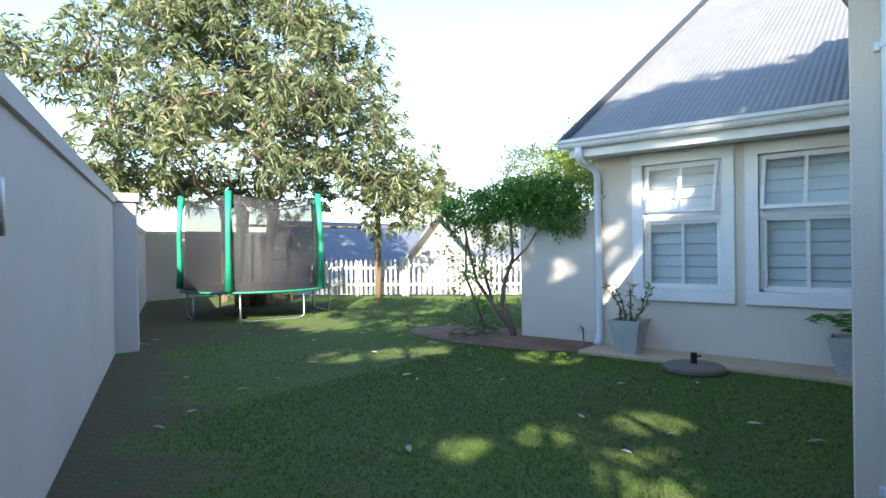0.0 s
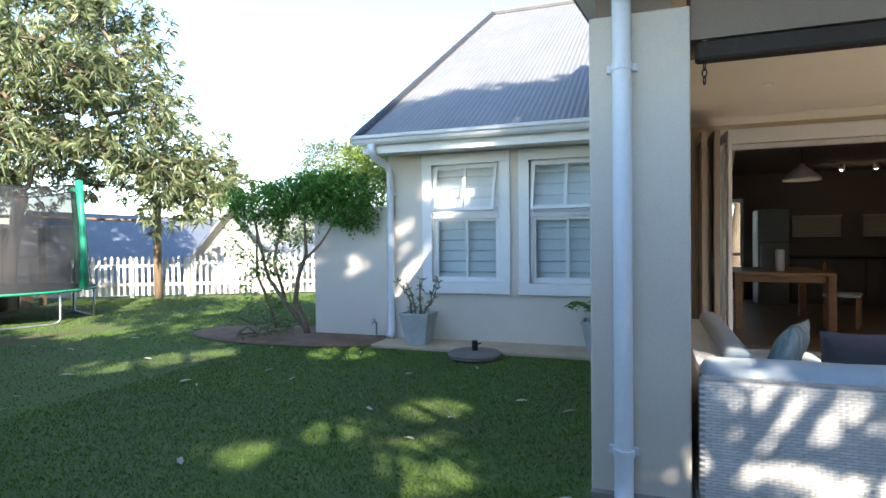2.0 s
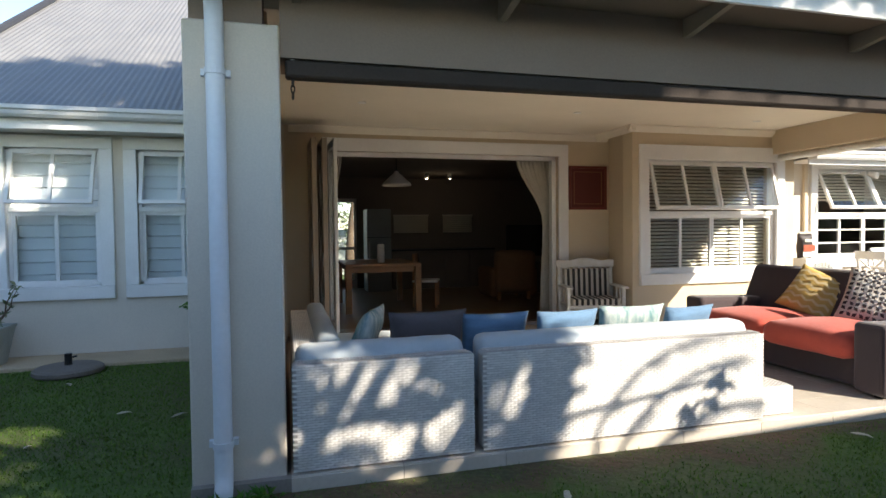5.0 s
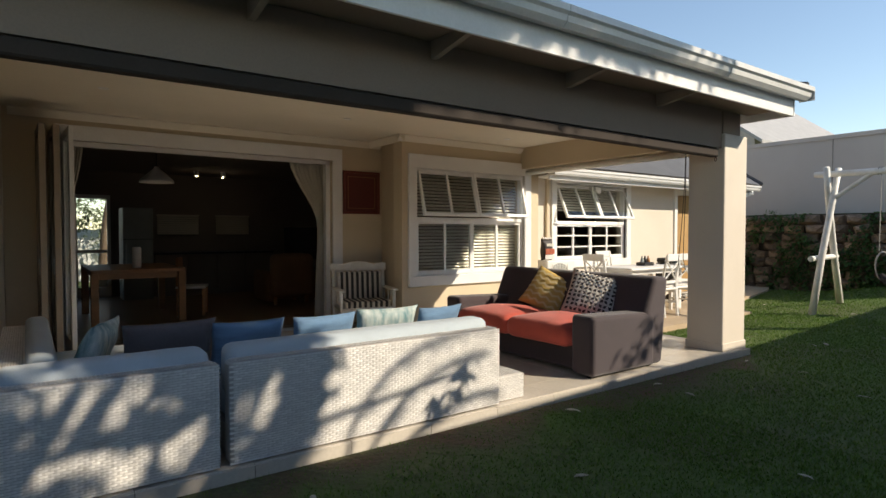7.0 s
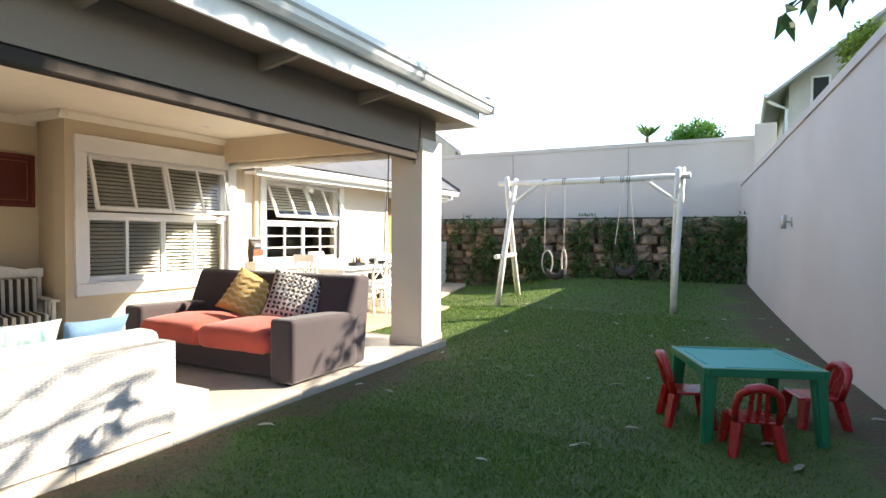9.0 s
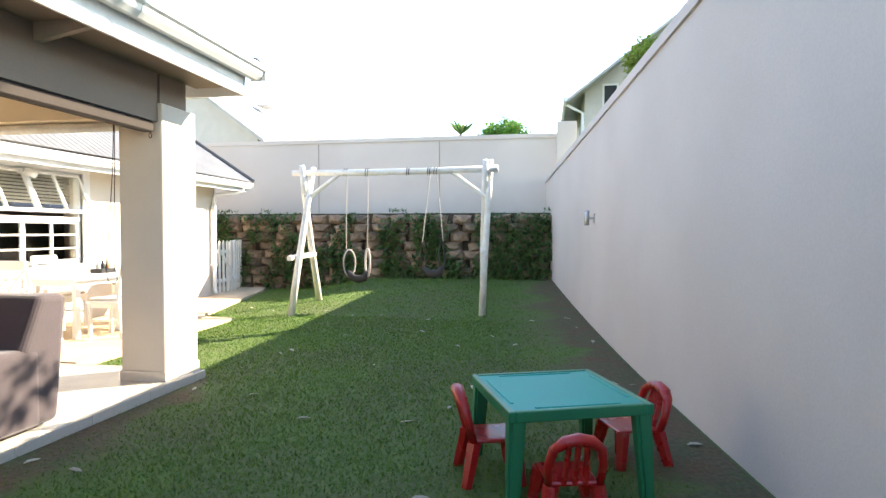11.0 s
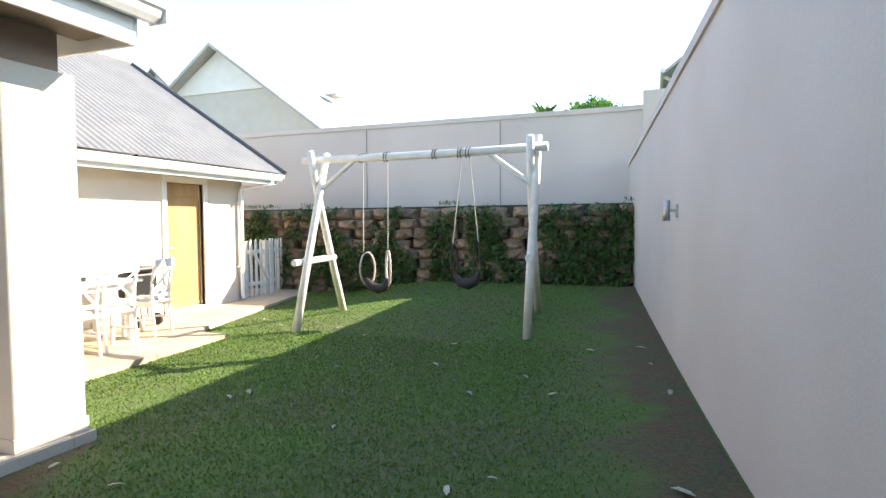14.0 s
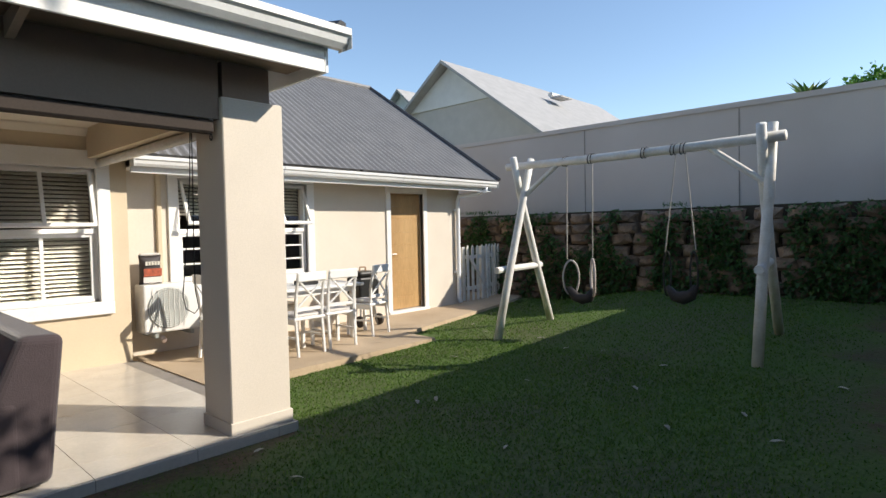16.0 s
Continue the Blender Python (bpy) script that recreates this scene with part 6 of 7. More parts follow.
def leaf_cloud(name, pts, dirs, length, width, material, parent, droop=0.35, label="", fold=0.18, rng=None):
    """Pointed leaves at pts along dirs, each a folded blade of its own."""
    rng = rng or np.random.default_rng(5)
    pts, dirs = np.asarray(pts, float), np.asarray(dirs, float)
    dirs = dirs / np.linalg.norm(dirs, axis=1)[:, None]
    n = len(pts)
    ln = length * rng.uniform(0.7, 1.25, n)[:, None]
    wd = width * rng.uniform(0.75, 1.2, n)[:, None]
    side = np.cross(dirs, np.array([0, 0, 1.0]) + rng.normal(0, 0.35, (n, 3)))
    side /= np.linalg.norm(side, axis=1)[:, None] + 1e-9
    up = np.cross(side, dirs)
    mid = pts + dirs * ln * 0.45
    tip = pts + dirs * ln - np.array([0, 0, 1.0]) * ln * droop
    left, right = mid + side * wd / 2 + up * wd * fold, mid - side * wd / 2 + up * wd * fold
    verts = np.stack([pts, left, tip, right], 1).reshape(-1, 3)
    idx = np.arange(n) * 4
    faces = np.concatenate([np.stack([idx, idx + 1, idx + 2], 1), np.stack([idx, idx + 2, idx + 3], 1)])
    me = bpy.data.meshes.new(name)
    me.from_pydata(verts.tolist(), [], faces.tolist())
    me.materials.append(material)
    ob = new(name, me)
    ob.parent = parent
    if label:
        ob["label"] = label
    return ob


def rosettes(centres, per, rng, spread=1.0, out=None):
    """Leaf bases and directions: whorls at the twig ends."""
    n = len(centres)
    pts = np.repeat(centres, per, 0) + rng.normal(0, 0.025, (n * per, 3))
    d = rng.normal(0, spread, (n * per, 3))
    d[:, 2] += 0.25
    if out is not None:
        d += np.repeat(out, per, 0) * 0.5
    return pts, d


pl1 = planter(-2.43, 7.66, 0.075, 0.37, 0.37, "pale tapered square planter with straggly plant")
rng = np.random.default_rng(11)
sp, sd = [], []
for k in range(7):
    a = k * 0.9
    p = [Vector((0.05 * math.cos(a), 0.05 * math.sin(a), 0.33))]
    d = Vector((math.cos(a) * 0.5, math.sin(a) * 0.35, 1)).normalized()
    for j in range(5):
        p.append(p[-1] + d * 0.095 + Vector(rng.normal(0, 0.018, 3)))
        for q in range(4):
            sp.append(p[-1])
            sd.append(rng.normal(0, 1, 3) + np.array([0, 0, 0.4]))
    part("stem", tube(p, [0.012, 0.011, 0.009, 0.008, 0.006, 0.004], 5), BARK, pl1)
leaf_cloud("foliage", sp, sd, 0.075, 0.032, GREYLEAF, pl1, 0.1, rng=rng)
pl2 = planter(-0.22, 7.72, 0.075, 0.36, 0.34, "pale tapered square planter with fern")
fp, fd = [], []
for k in range(26):
    a = rng.uniform(0, 6.28)
    r = rng.uniform(0.25, 0.42)
    for j in range(1, 10):
        u = j / 10
        c = Vector((math.cos(a) * r * 1.15 * u, math.sin(a) * r * 1.15 * u, 0.38 + 0.62 * u - 0.52 * u * u))
        for s in (1, -1):
            fp.append(c)
            fd.append((-math.sin(a) * s + math.cos(a) * 0.5, math.cos(a) * s + math.sin(a) * 0.5, 0.1))
leaf_cloud("fern_fronds", fp, fd, 0.085, 0.026, SHRUBLEAF, pl2, 0.2, rng=rng)
ub = thing("umbrella_base", "round concrete umbrella base with short steel tube", "umbrella base", Matrix.Translation((-1.56, 7.22, 0.03)))
part("disc", lathe([(0.29, 0.0), (0.31, 0.02), (0.31, 0.055), (0.28, 0.075), (0.1, 0.085), (0.05, 0.088)], 28), mat("grey_concrete", (0.20, 0.17, 0.15), 0.9, vary=0.15, bump=0.3), ub, smooth=False)
part("tube", lathe([(0.04, 0.08), (0.034, 0.10), (0.034, 0.2), (0.028, 0.2)], 14), BLACKMETAL, ub)
part("clamp_screw", bar((0.03, 0, 0.16), (0.075, 0, 0.17), 0.01), BLACKMETAL, ub)
bed = bmesh.new()
bmesh.ops.create_circle(bed, cap_ends=True, segments=32, radius=1)
for v in bed.verts:
    v.co = Vector((-4.45 + v.co.x * 1.75 + 0.08 * noise.noise(v.co * 3), 8.0 + v.co.y * 0.82 + 0.06 * noise.noise(v.co * 4 + Vector((5, 0, 0))), 0.045))
r = bmesh.ops.inset_individual(bed, faces=bed.faces[:], thickness=0.25, depth=0.03)
solid("flower_bed", bed, EARTH, "bare red-brown earth bed below shrub", "flower bed", kind="structure")


shrub_spots = ((0.16, 3.84), (0.42, 3.86), (0.30, 3.83))
for sx_, sy_ in shrub_spots:
    tuft = thing("weed_tuft", "small green weed tuft at column foot", "plant", Matrix.Translation((sx_, sy_, 0)), "weed tufts")
    wr_ = np.random.default_rng(int(sx_ * 100))
    leaf_cloud("leaves", wr_.normal(0, 0.03, (26, 3)) * np.array((1, 0.7, 0)) + np.array((0, 0, 0.01)), wr_.normal(0, 0.6, (26, 3)) + np.array((0, -0.1, 0.9)), 0.11, 0.018, SHRUBLEAF, tuft, 0.25, rng=wr_)

# ---------------- trees ----------------
def limb(bm, p, q, r0, r1, rng, bend=0.12, n=6):
    p, q = Vector(p), Vector(q)
    ln = (q - p).length
    pts, rad = [], []
    off = Vector(rng.normal(0, bend * ln * 0.5, 3))
    for k in range(n + 1):
        u = k / n
        pts.append(p.lerp(q, u) + off * math.sin(math.pi * u) + Vector(rng.normal(0, 0.012 * ln, 3)) * (0 < k < n))
        rad.append(r0 + (r1 - r0) * u)
    tube(pts, rad, 7, bm)
    return pts


def tree(name, label, base, clusters, fork, r0, leafmat, per_cluster, per_whorl, size, length, width, seed, stems=1, keep=None):
    """A trunk that forks, limbs to the leaf clusters, twigs, and whorls of narrow leaves."""
    rng = np.random.default_rng(seed)
    root = thing(name, label, "tree")
    base = Vector(base)
    trunk = bmesh.new()
    heads = []
    for s in range(stems):
        a = 2 * math.pi * s / stems + 0.6
        b = base + Vector((math.cos(a), math.sin(a), 0)) * (0.22 if stems > 1 else 0)
        h = Vector(fork) + Vector((math.cos(a), math.sin(a), 0)) * (0.7 if stems > 1 else 0)
        limb(trunk, b - Vector((0, 0, 0.1)), h, r0, r0 * 0.62, rng, 0.06, 8)
        heads.append(h)
    part("trunk", trunk, BARK, root, smooth=True)
    cl = [Vector(c) for c in clusters]
    hubs = []
    order = sorted(range(len(cl)), key=lambda k: (cl[k] - Vector(fork)).length)
    for k in order:
        c = cl[k]
        near = min(heads + hubs, key=lambda h: (h - c).length * (1.0 if h.z < c.z + 0.6 else 1.8))
        one = bmesh.new()
        pts = limb(one, near, c, max(0.018, r0 * 0.36 * (1 - 0.045 * (c - Vector(fork)).length)), 0.014, rng, 0.16)
        part("limb", one, BARK, root, smooth=True)
        hubs += [pts[3], c]
    cen, out = [], []
    twigs = bmesh.new()
    for c in cl:
        v = rng.normal(0, 1, (per_cluster, 3))
        v /= np.linalg.norm(v, axis=1)[:, None]
        pts = np.array(c) + v * (rng.uniform(0.25, 1, (per_cluster, 1)) ** 0.6) * np.array([size, size, size * 0.72])
        cen.append(pts)
        out.append(v)
        for p in pts[:: 3]:
            tube([c, Vector(p) * 0.5 + c * 0.5 + Vector((0, 0, 0.04)), Vector(p)], [0.012, 0.009, 0.005], 3, twigs, False)
    tagged(part("twig_mass", twigs, BARK, root), "fine brown twigs", kind="stuff")
    cen, out = np.concatenate(cen), np.concatenate(out)
    pts, d = rosettes(cen, per_whorl, rng, 0.85, out)
    if keep is not None:
        ok = keep(pts) & keep(pts + d / np.linalg.norm(d, axis=1)[:, None] * length * 0.95)
        pts, d = pts[ok], d[ok]
    crown = leaf_cloud("crown", pts, d, length, width, leafmat, root, 0.38, rng=rng)
    return root


rng = np.random.default_rng(21)
fwd = Vector((-0.846, 0.533, 0))
rgt = Vector((0.533, 0.846, 0))
TB = Vector((-12.6, 8.9, 0))
cl = []
tries = 0
while len(cl) < 128 and tries < 30000:
    tries += 1
    z = rng.uniform(2.3, 10.0)
    half = float(np.interp(z, (2.3, 2.8, 3.8, 5.5, 7.7, 9.2, 10.0), (3.0, 3.7, 4.05, 3.7, 2.75, 1.6, 0.7)))
    mid = float(np.interp(z, (2.3, 3.6, 5.0, 7.0, 10.0), (1.3, 0.65, 0.1, -0.35, -0.6)))
    a, b = rng.uniform(-1, 1, 2)
    if a * a + b * b > 1:
        continue
    lat, dep = a * half, b * half * 0.75
    if z < 3.2 and abs(lat) < 2.3 and dep < 0.8:
        continue
    p = TB + rgt * (lat + mid) + fwd * dep + Vector((0, 0, z))
    if all((p - q).length > 0.72 for q in cl):
        cl.append(p)
for lat, z, dep in ((3.2, 2.7, -1.0), (3.8, 2.5, -0.8), (4.3, 2.9, -0.6), (4.7, 3.2, -0.3), (3.6, 3.3, -1.2), (4.2, 2.35, -0.9), (2.9, 3.1, -1.4), (4.9, 2.7, 0.0), (3.4, 2.15, -0.6), (4.5, 3.6, -0.2), (-3.4, 3.0, -0.5), (-3.9, 3.5, -0.6), (-2.9, 2.7, -0.2), (-4.6, 5.7, -0.4), (-5.0, 6.0, -0.4), (-4.3, 5.2, -0.3), (-2.5, 3.0, 0.6), (-1.8, 3.1, 0.8), (-1.1, 2.9, 0.9), (0.2, 3.0, 1.0), (-2.9, 3.6, 0.2)):
    cl.append(TB + rgt * lat + fwd * dep + Vector((0, 0, z)))
tree("tree", "large spreading tree with narrow drooping leaves", TB, cl, TB + Vector((0, 0, 2.4)), 0.19, TREELEAF, 31, 10, 0.80, 0.235, 0.046, 31, stems=3)

# tall tree outside the wall, out of view, its crown laid out to shade the lawn and patio
S = Vector((1.0, -1.4, 1.02))
rng = np.random.default_rng(8)
cl = []
tries = 0
while len(cl) < 132 and tries < 20000:
    tries += 1
    p = Vector((rng.uniform(0.5, 11.5), rng.uniform(-6.0, -1.4), rng.uniform(5.0, 13.0)))
    k = (4.0 - p.y) / 1.4
    X, Zp = p.x - k, p.z - 1.02 * k
    kr = (p.z - 2.66 - 0.637 * (p.y - 7.5)) / 1.912
    rx, ry = p.x - kr, p.y + 1.4 * kr
    if X > 5.2 or ry > 8.5 + 0.12 * (rx + 3.0) or X < -6.5:
        continue
    if 1.75 + 0.3 * Zp < X < 5.3 and -3.2 < Zp < 2.4:
        continue
    if all((p - q).length > 0.62 for q in cl):
        cl.append(p)
more = 0
while more < 34:
    y = rng.uniform(-5.0, -1.5)
    k = (4.0 - y) / 1.4
    X, Zp = rng.uniform(-1.4, 0.55), rng.uniform(0.2, 3.4)
    p = Vector((X + k, y, Zp + 1.02 * k))
    if all((p - q).length > 0.5 for q in cl):
        cl.append(p)
        more += 1
# unseen boughs set up-sun so their shade falls on the wing roof's eave
more = 0
while more < 34:
    rx = rng.uniform(-3.3, 0.6)
    ry = rng.uniform(7.5, 8.3 + 0.2 * (rx + 3.0))
    y = rng.uniform(-6.0, -2.5)
    k = (ry - y) / 1.4
    p = Vector((rx + k, y, 2.66 + 0.637 * (ry - 7.5) + 1.02 * k))
    if all((p - q).length > 0.4 for q in cl[-34:]):
        cl.append(p)
        more += 1
# further unseen boughs, placed to shade the patio eave
more = 0
while more < 22:
    y = rng.uniform(-5.0, -1.5)
    k = (3.5 - y) / 1.4
    X, Zp = rng.uniform(1.2, 5.2), rng.uniform(3.1, 3.7)
    p = Vector((X + k, y, Zp + 1.02 * k))
    if all((p - q).length > 0.4 for q in cl[-30:]):
        cl.append(p)
        more += 1
# boughs added beyond the wall to shade the near half of the patio
more = 0
while more < 26:
    y = rng.uniform(-3.4, -1.6)
    k = (3.95 - y) / 1.4
    X, Zp = rng.uniform(0.3, 1.9), rng.uniform(-0.2, 2.2)
    p = Vector((X + k, y, Zp + 1.02 * k))
    if all((p - q).length > 0.35 for q in cl[-24:]):
        cl.append(p)
        more += 1
# unseen boughs added to shade the lawn before the wing and towards the trampoline
for x0_, x1_, y0_, y1_, count in ((-4.2, -0.2, 2.4, 6.4, 34), (-6.6, -3.4, 3.6, 8.6, 44), (-9.8, -5.4, 4.2, 6.8, 64)):
    more = 0
    while more < count:
        gx_, gy_, k = rng.uniform(x0_, x1_), rng.uniform(y0_, y1_), rng.uniform(6.8, 8.8)
        if gx_ < -5.8 and gy_ > 6.5 - 0.40 * (gx_ + 8.72):
            continue
        cl.append(Vector((gx_ + k, gy_ - 1.4 * k, 1.02 * k)))
        more += 1
# gaps cut in the crown for sun patches: on the lawn (x, y, half-width) and on the sofa backs (x, z, half-width,
# half-height, slant)
LAWN_GAPS = ((-2.17, 4.0, 0.24), (-1.76, 4.6, 0.30), (-1.3, 4.5, 0.2), (-1.38, 5.3, 0.3), (-1.1, 4.6, 0.25), (-0.91, 4.08, 0.32), (-5.5, 5.75, 0.4), (-5.04, 6.2, 0.35), (-4.75, 6.6, 0.3), (-3.25, 7.15, 0.4))
SOFA_GAPS = ((1.0, 0.5, 0.11, 0.27, 0.5), (1.32, 0.2, 0.15, 0.19, 0.25), (1.08, 0.18, 0.05, 0.22, 0.55), (0.76, 0.66, 0.14, 0.07, 0), (1.33, 0.55, 0.03, 0.11, 0.5), (0.68, 0.33, 0.12, 0.08, 0), (1.51, 0.2, 0.05, 0.16, 0.4), (1.78, 0.38, 0.075, 0.2, 0.2), (0.95, 0.95, 0.16, 0.2, 0.5))


def dapple(a, b):
    return np.array([noise.noise((u * 1.7, v * 1.7, 2.0)) + 0.5 * noise.noise((u * 4.3, v * 4.3, 9.0)) for u, v in zip(a, b)])


def open_crown(pts):
    """True for leaves that do not stand in a gap of the crown."""
    k = pts[:, 2] / 1.02
    gx_, gy_ = pts[:, 0] - k, pts[:, 1] + 1.4 * k
    ok = np.ones(len(pts), bool)
    for x, y, r in LAWN_GAPS:
        ok &= (gx_ - x) ** 2 + (gy_ - y) ** 2 > (r + 0.04) ** 2
    k = (3.95 - pts[:, 1]) / 1.4
    X, Z = pts[:, 0] - k, pts[:, 2] - 1.02 * k
    for x, z, a, b, s in SOFA_GAPS:
        ok &= ((X - x - s * (Z - z)) / (a + 0.06)) ** 2 + ((Z - z) / (b + 0.05)) ** 2 > 1
    ok &= ~((X > -0.1) & (X < 0.6) & (Z > 0) & (Z < 2.5) & (dapple(X, Z) > 0.3))
    k = (8.03 - pts[:, 1]) / 1.4
    wx, wz = pts[:, 0] - k, pts[:, 2] - 1.02 * k
    ok &= ~((wx > -3.0) & (wx < 0.3) & (wz > 0.1) & (wz < 2.75) & (dapple(wx, wz) > 0.1))
    ok &= ~((X > 2.17 + 0.36 * Z) & (X < 5.3) & (Z > -0.6) & (Z < 2.4))
    return ok


tree("tree", "tall leafy tree overhanging boundary wall", (6.6, -3.2, 0), cl, (6.5, -3.1, 4.2), 0.22, SHADELEAF, 25, 8, 0.72, 0.26, 0.085, 41, keep=open_crown)
# added out-of-view leaves, set up-sun of the couch arm to dapple it
spray = thing("tree_branch", "unseen leafy branch added to dapple couch with shade", "branch")
part("twig", tube([(6.6, -3.1, 4.3), (8.2, -2.6, 4.4), (9.6, -2.1, 4.55), (10.2, -1.9, 4.75)], [0.04, 0.03, 0.018, 0.008], 6), BARK, spray)
sq = np.stack([rng.uniform(5.25, 5.95, 34), rng.uniform(-2.6, -1.6, 34), rng.uniform(0.0, 0.55, 34)], 1)
sk = (4.0 - sq[:, 1]) / 1.4
leaf_cloud("leaves", np.stack([sq[:, 0] + sk, sq[:, 1], sq[:, 2] + 1.02 * sk], 1), rng.normal(0, 1, (34, 3)), 0.2, 0.075, SHADELEAF, spray, 0.3)
twig = thing("tree_branch", "thin overhanging twig with dark leaves", "branch")
part("twig", tube([(6.5, -3.0, 5.2), (6.3, -1.6, 4.3), (6.1, -0.3, 3.45), (5.95, 0.27, 3.08), (5.9, 0.42, 2.95)], [0.03, 0.022, 0.014, 0.009, 0.005], 6), BARK, twig)
tw = np.array([(5.9, 0.40, 2.96), (5.95, 0.24, 3.05), (5.88, 0.08, 3.03), (6.0, 0.02, 3.12)])
leaf_cloud("leaves", np.repeat(tw, 5, 0), rng.normal(0, 1, (20, 3)) + np.array((0, 0, -0.5)), 0.17, 0.095, SHADELEAF, twig, 0.3)
# unseen palm, its arching fronds laid out to stripe the sofa with shade
palm = thing("palm", "unseen palm, arching feathery fronds placed to shade sofa", "palm")
part("trunk", tube([(6.95, -2.75, 0), (6.9, -2.65, 2.0), (6.75, -2.45, 3.9)], [0.13, 0.11, 0.09], 9), BARK, palm, smooth=True)
pp, pd = [], []
FRONDS = (((2.2, -0.7), (2.38, 0.05), (2.62, 0.42), (3.0, 0.64), (3.55, 0.72)), ((2.25, -0.7), (2.5, -0.08), (2.78, 0.25), (3.12, 0.45), (3.45, 0.52)),
          ((2.3, -0.7), (2.72, -0.12), (3.0, 0.08), (3.3, 0.2), (3.6, 0.22)), ((2.1, -0.7), (1.98, 0.0), (1.98, 0.4), (2.15, 0.85), (2.6, 1.05)),
          ((2.3, -0.7), (2.75, -0.3), (3.1, -0.2), (3.6, -0.25), (4.0, -0.45)))
for n_, stalk in enumerate(FRONDS):
    pts = []
    for j in range(17):
        u = j / 16 * (len(stalk) - 1)
        i_ = min(int(u), len(stalk) - 2)
        f = u - i_
        a, b = Vector(stalk[i_]), Vector(stalk[i_ + 1])
        before, after = Vector(stalk[max(i_ - 1, 0)]), Vector(stalk[min(i_ + 2, len(stalk) - 1)])
        q = a + (b - before) * 0.5 * (f - 2 * f * f + f ** 3) + (b - a) * (3 * f * f - 2 * f ** 3) + (after - a) * 0.5 * (f ** 3 - f * f)
        y = -2.45 + (0.3 * n_ - 0.75) * u / 4
        k = (3.95 - y) / 1.4
        pts.append(Vector((q.x + k, y, q.y + 1.02 * k)))
    part("frond_stalk", tube(pts, [0.024 - 0.0011 * j for j in range(17)], 5), PALMLEAF, palm)
    for j in range(5, 17):
        t = (pts[min(j + 1, 16)] - pts[j - 1]).normalized()
        sd_ = t.cross(Vector((0, 0, 1))).normalized()
        for s in (1, -1):
            pp.append(pts[j])
            pd.append(sd_ * s * 0.35 + t * 1.0 - Vector((0, 0, 0.3)))
leaf_cloud("leaflets", pp, pd, 0.22, 0.022, PALMLEAF, palm, 0.3)


# ---------------- shrubs ----------------
def shrub(name, label, blobs, leafmat, per, length, width, seed, stems=()):
    rng = np.random.default_rng(seed)
    root = thing(name, label, "shrub")
    for s in stems:
        part("stem", tube([Vector(p) for p in s[0]], s[1], 7), BARK, root, smooth=True)
    pts, out = [], []
    for (cx, cy, cz), (rx, ry, rz), n in blobs:
        v = rng.normal(0, 1, (n, 3))
        v /= np.linalg.norm(v, axis=1)[:, None]
        rad = rng.uniform(0.3, 1, (n, 1)) ** 0.5
        lump = 1 + 0.22 * np.sin(v[:, :1] * 5 + cx * 3) * np.cos(v[:, 1:2] * 6 + cz)
        pts.append(np.array((cx, cy, cz)) + v * rad * lump * np.array((rx, ry, rz)))
        out.append(v)
    p, d = rosettes(np.concatenate(pts), per, rng, 0.9, np.concatenate(out))
    p = p + rng.normal(0, length * 0.5, p.shape)
    leaf_cloud("foliage", p, d, length, width, leafmat, root, 0.15, rng=rng)
    return root


STEMS = [([(-4.30, 8.02, 0.03), (-4.36, 8.02, 0.25), (-4.52, 8.04, 0.5), (-4.46, 8.02, 0.85), (-4.30, 8.0, 1.2), (-4.32, 8.0, 1.7)], [0.055, 0.045, 0.04, 0.032, 0.028, 0.02]),
         ([(-4.34, 8.02, 0.15), (-4.62, 8.0, 0.45), (-4.95, 8.0, 0.85), (-5.10, 8.02, 1.3), (-5.2, 8.0, 1.8)], [0.04, 0.032, 0.026, 0.022, 0.016]),
         ([(-4.7, 8.05, 0.55), (-4.85, 8.0, 1.1), (-4.7, 8.0, 1.7)], [0.025, 0.02, 0.014]),
         ([(-5.0, 8.3, 0.03), (-5.15, 8.3, 0.4), (-5.35, 8.25, 0.9), (-5.3, 8.2, 1.6)], [0.03, 0.024, 0.02, 0.012]),
         ([(-4.35, 8.0, 1.1), (-4.05, 7.98, 1.35), (-3.75, 7.98, 1.75)], [0.022, 0.016, 0.01])]
shrub("shrub", "flat topped green shrub with bare twisting stems",
      [((-5.15, 8.15, 1.95), (0.62, 0.5, 0.32), 420), ((-4.45, 8.1, 2.02), (0.62, 0.5, 0.34), 460), ((-3.72, 8.0, 1.98), (0.60, 0.42, 0.40), 460), ((-4.1, 8.15, 2.12), (0.7, 0.45, 0.26), 320),
       ((-5.25, 8.15, 1.3), (0.55, 0.45, 0.55), 90), ((-4.75, 8.1, 1.25), (0.5, 0.4, 0.5), 50), ((-5.1, 8.2, 0.7), (0.55, 0.4, 0.4), 60), ((-3.45, 8.0, 1.75), (0.3, 0.3, 0.25), 130)],
      SHRUBLEAF, 7, 0.062, 0.034, 51, STEMS)
shrub("shrub", "tufted strap-leaf plant in earth bed", [((-4.75, 7.75, 0.12), (0.16, 0.16, 0.08), 26)], GREYLEAF, 4, 0.24, 0.02, 52)
shrub("shrub", "yellow-green shrub behind garden screen wall", [((-3.7, 9.7, 2.75), (0.9, 0.8, 0.7), 700), ((-4.5, 10.2, 2.35), (0.8, 0.8, 0.7), 500), ((-3.8, 9.9, 1.1), (0.9, 0.8, 0.9), 300)], LIMELEAF, 6, 0.08, 0.03, 53,
      [([(-3.8, 9.9, 0), (-3.75, 9.8, 1.2), (-3.6, 9.6, 2.0)], [0.05, 0.04, 0.02])])
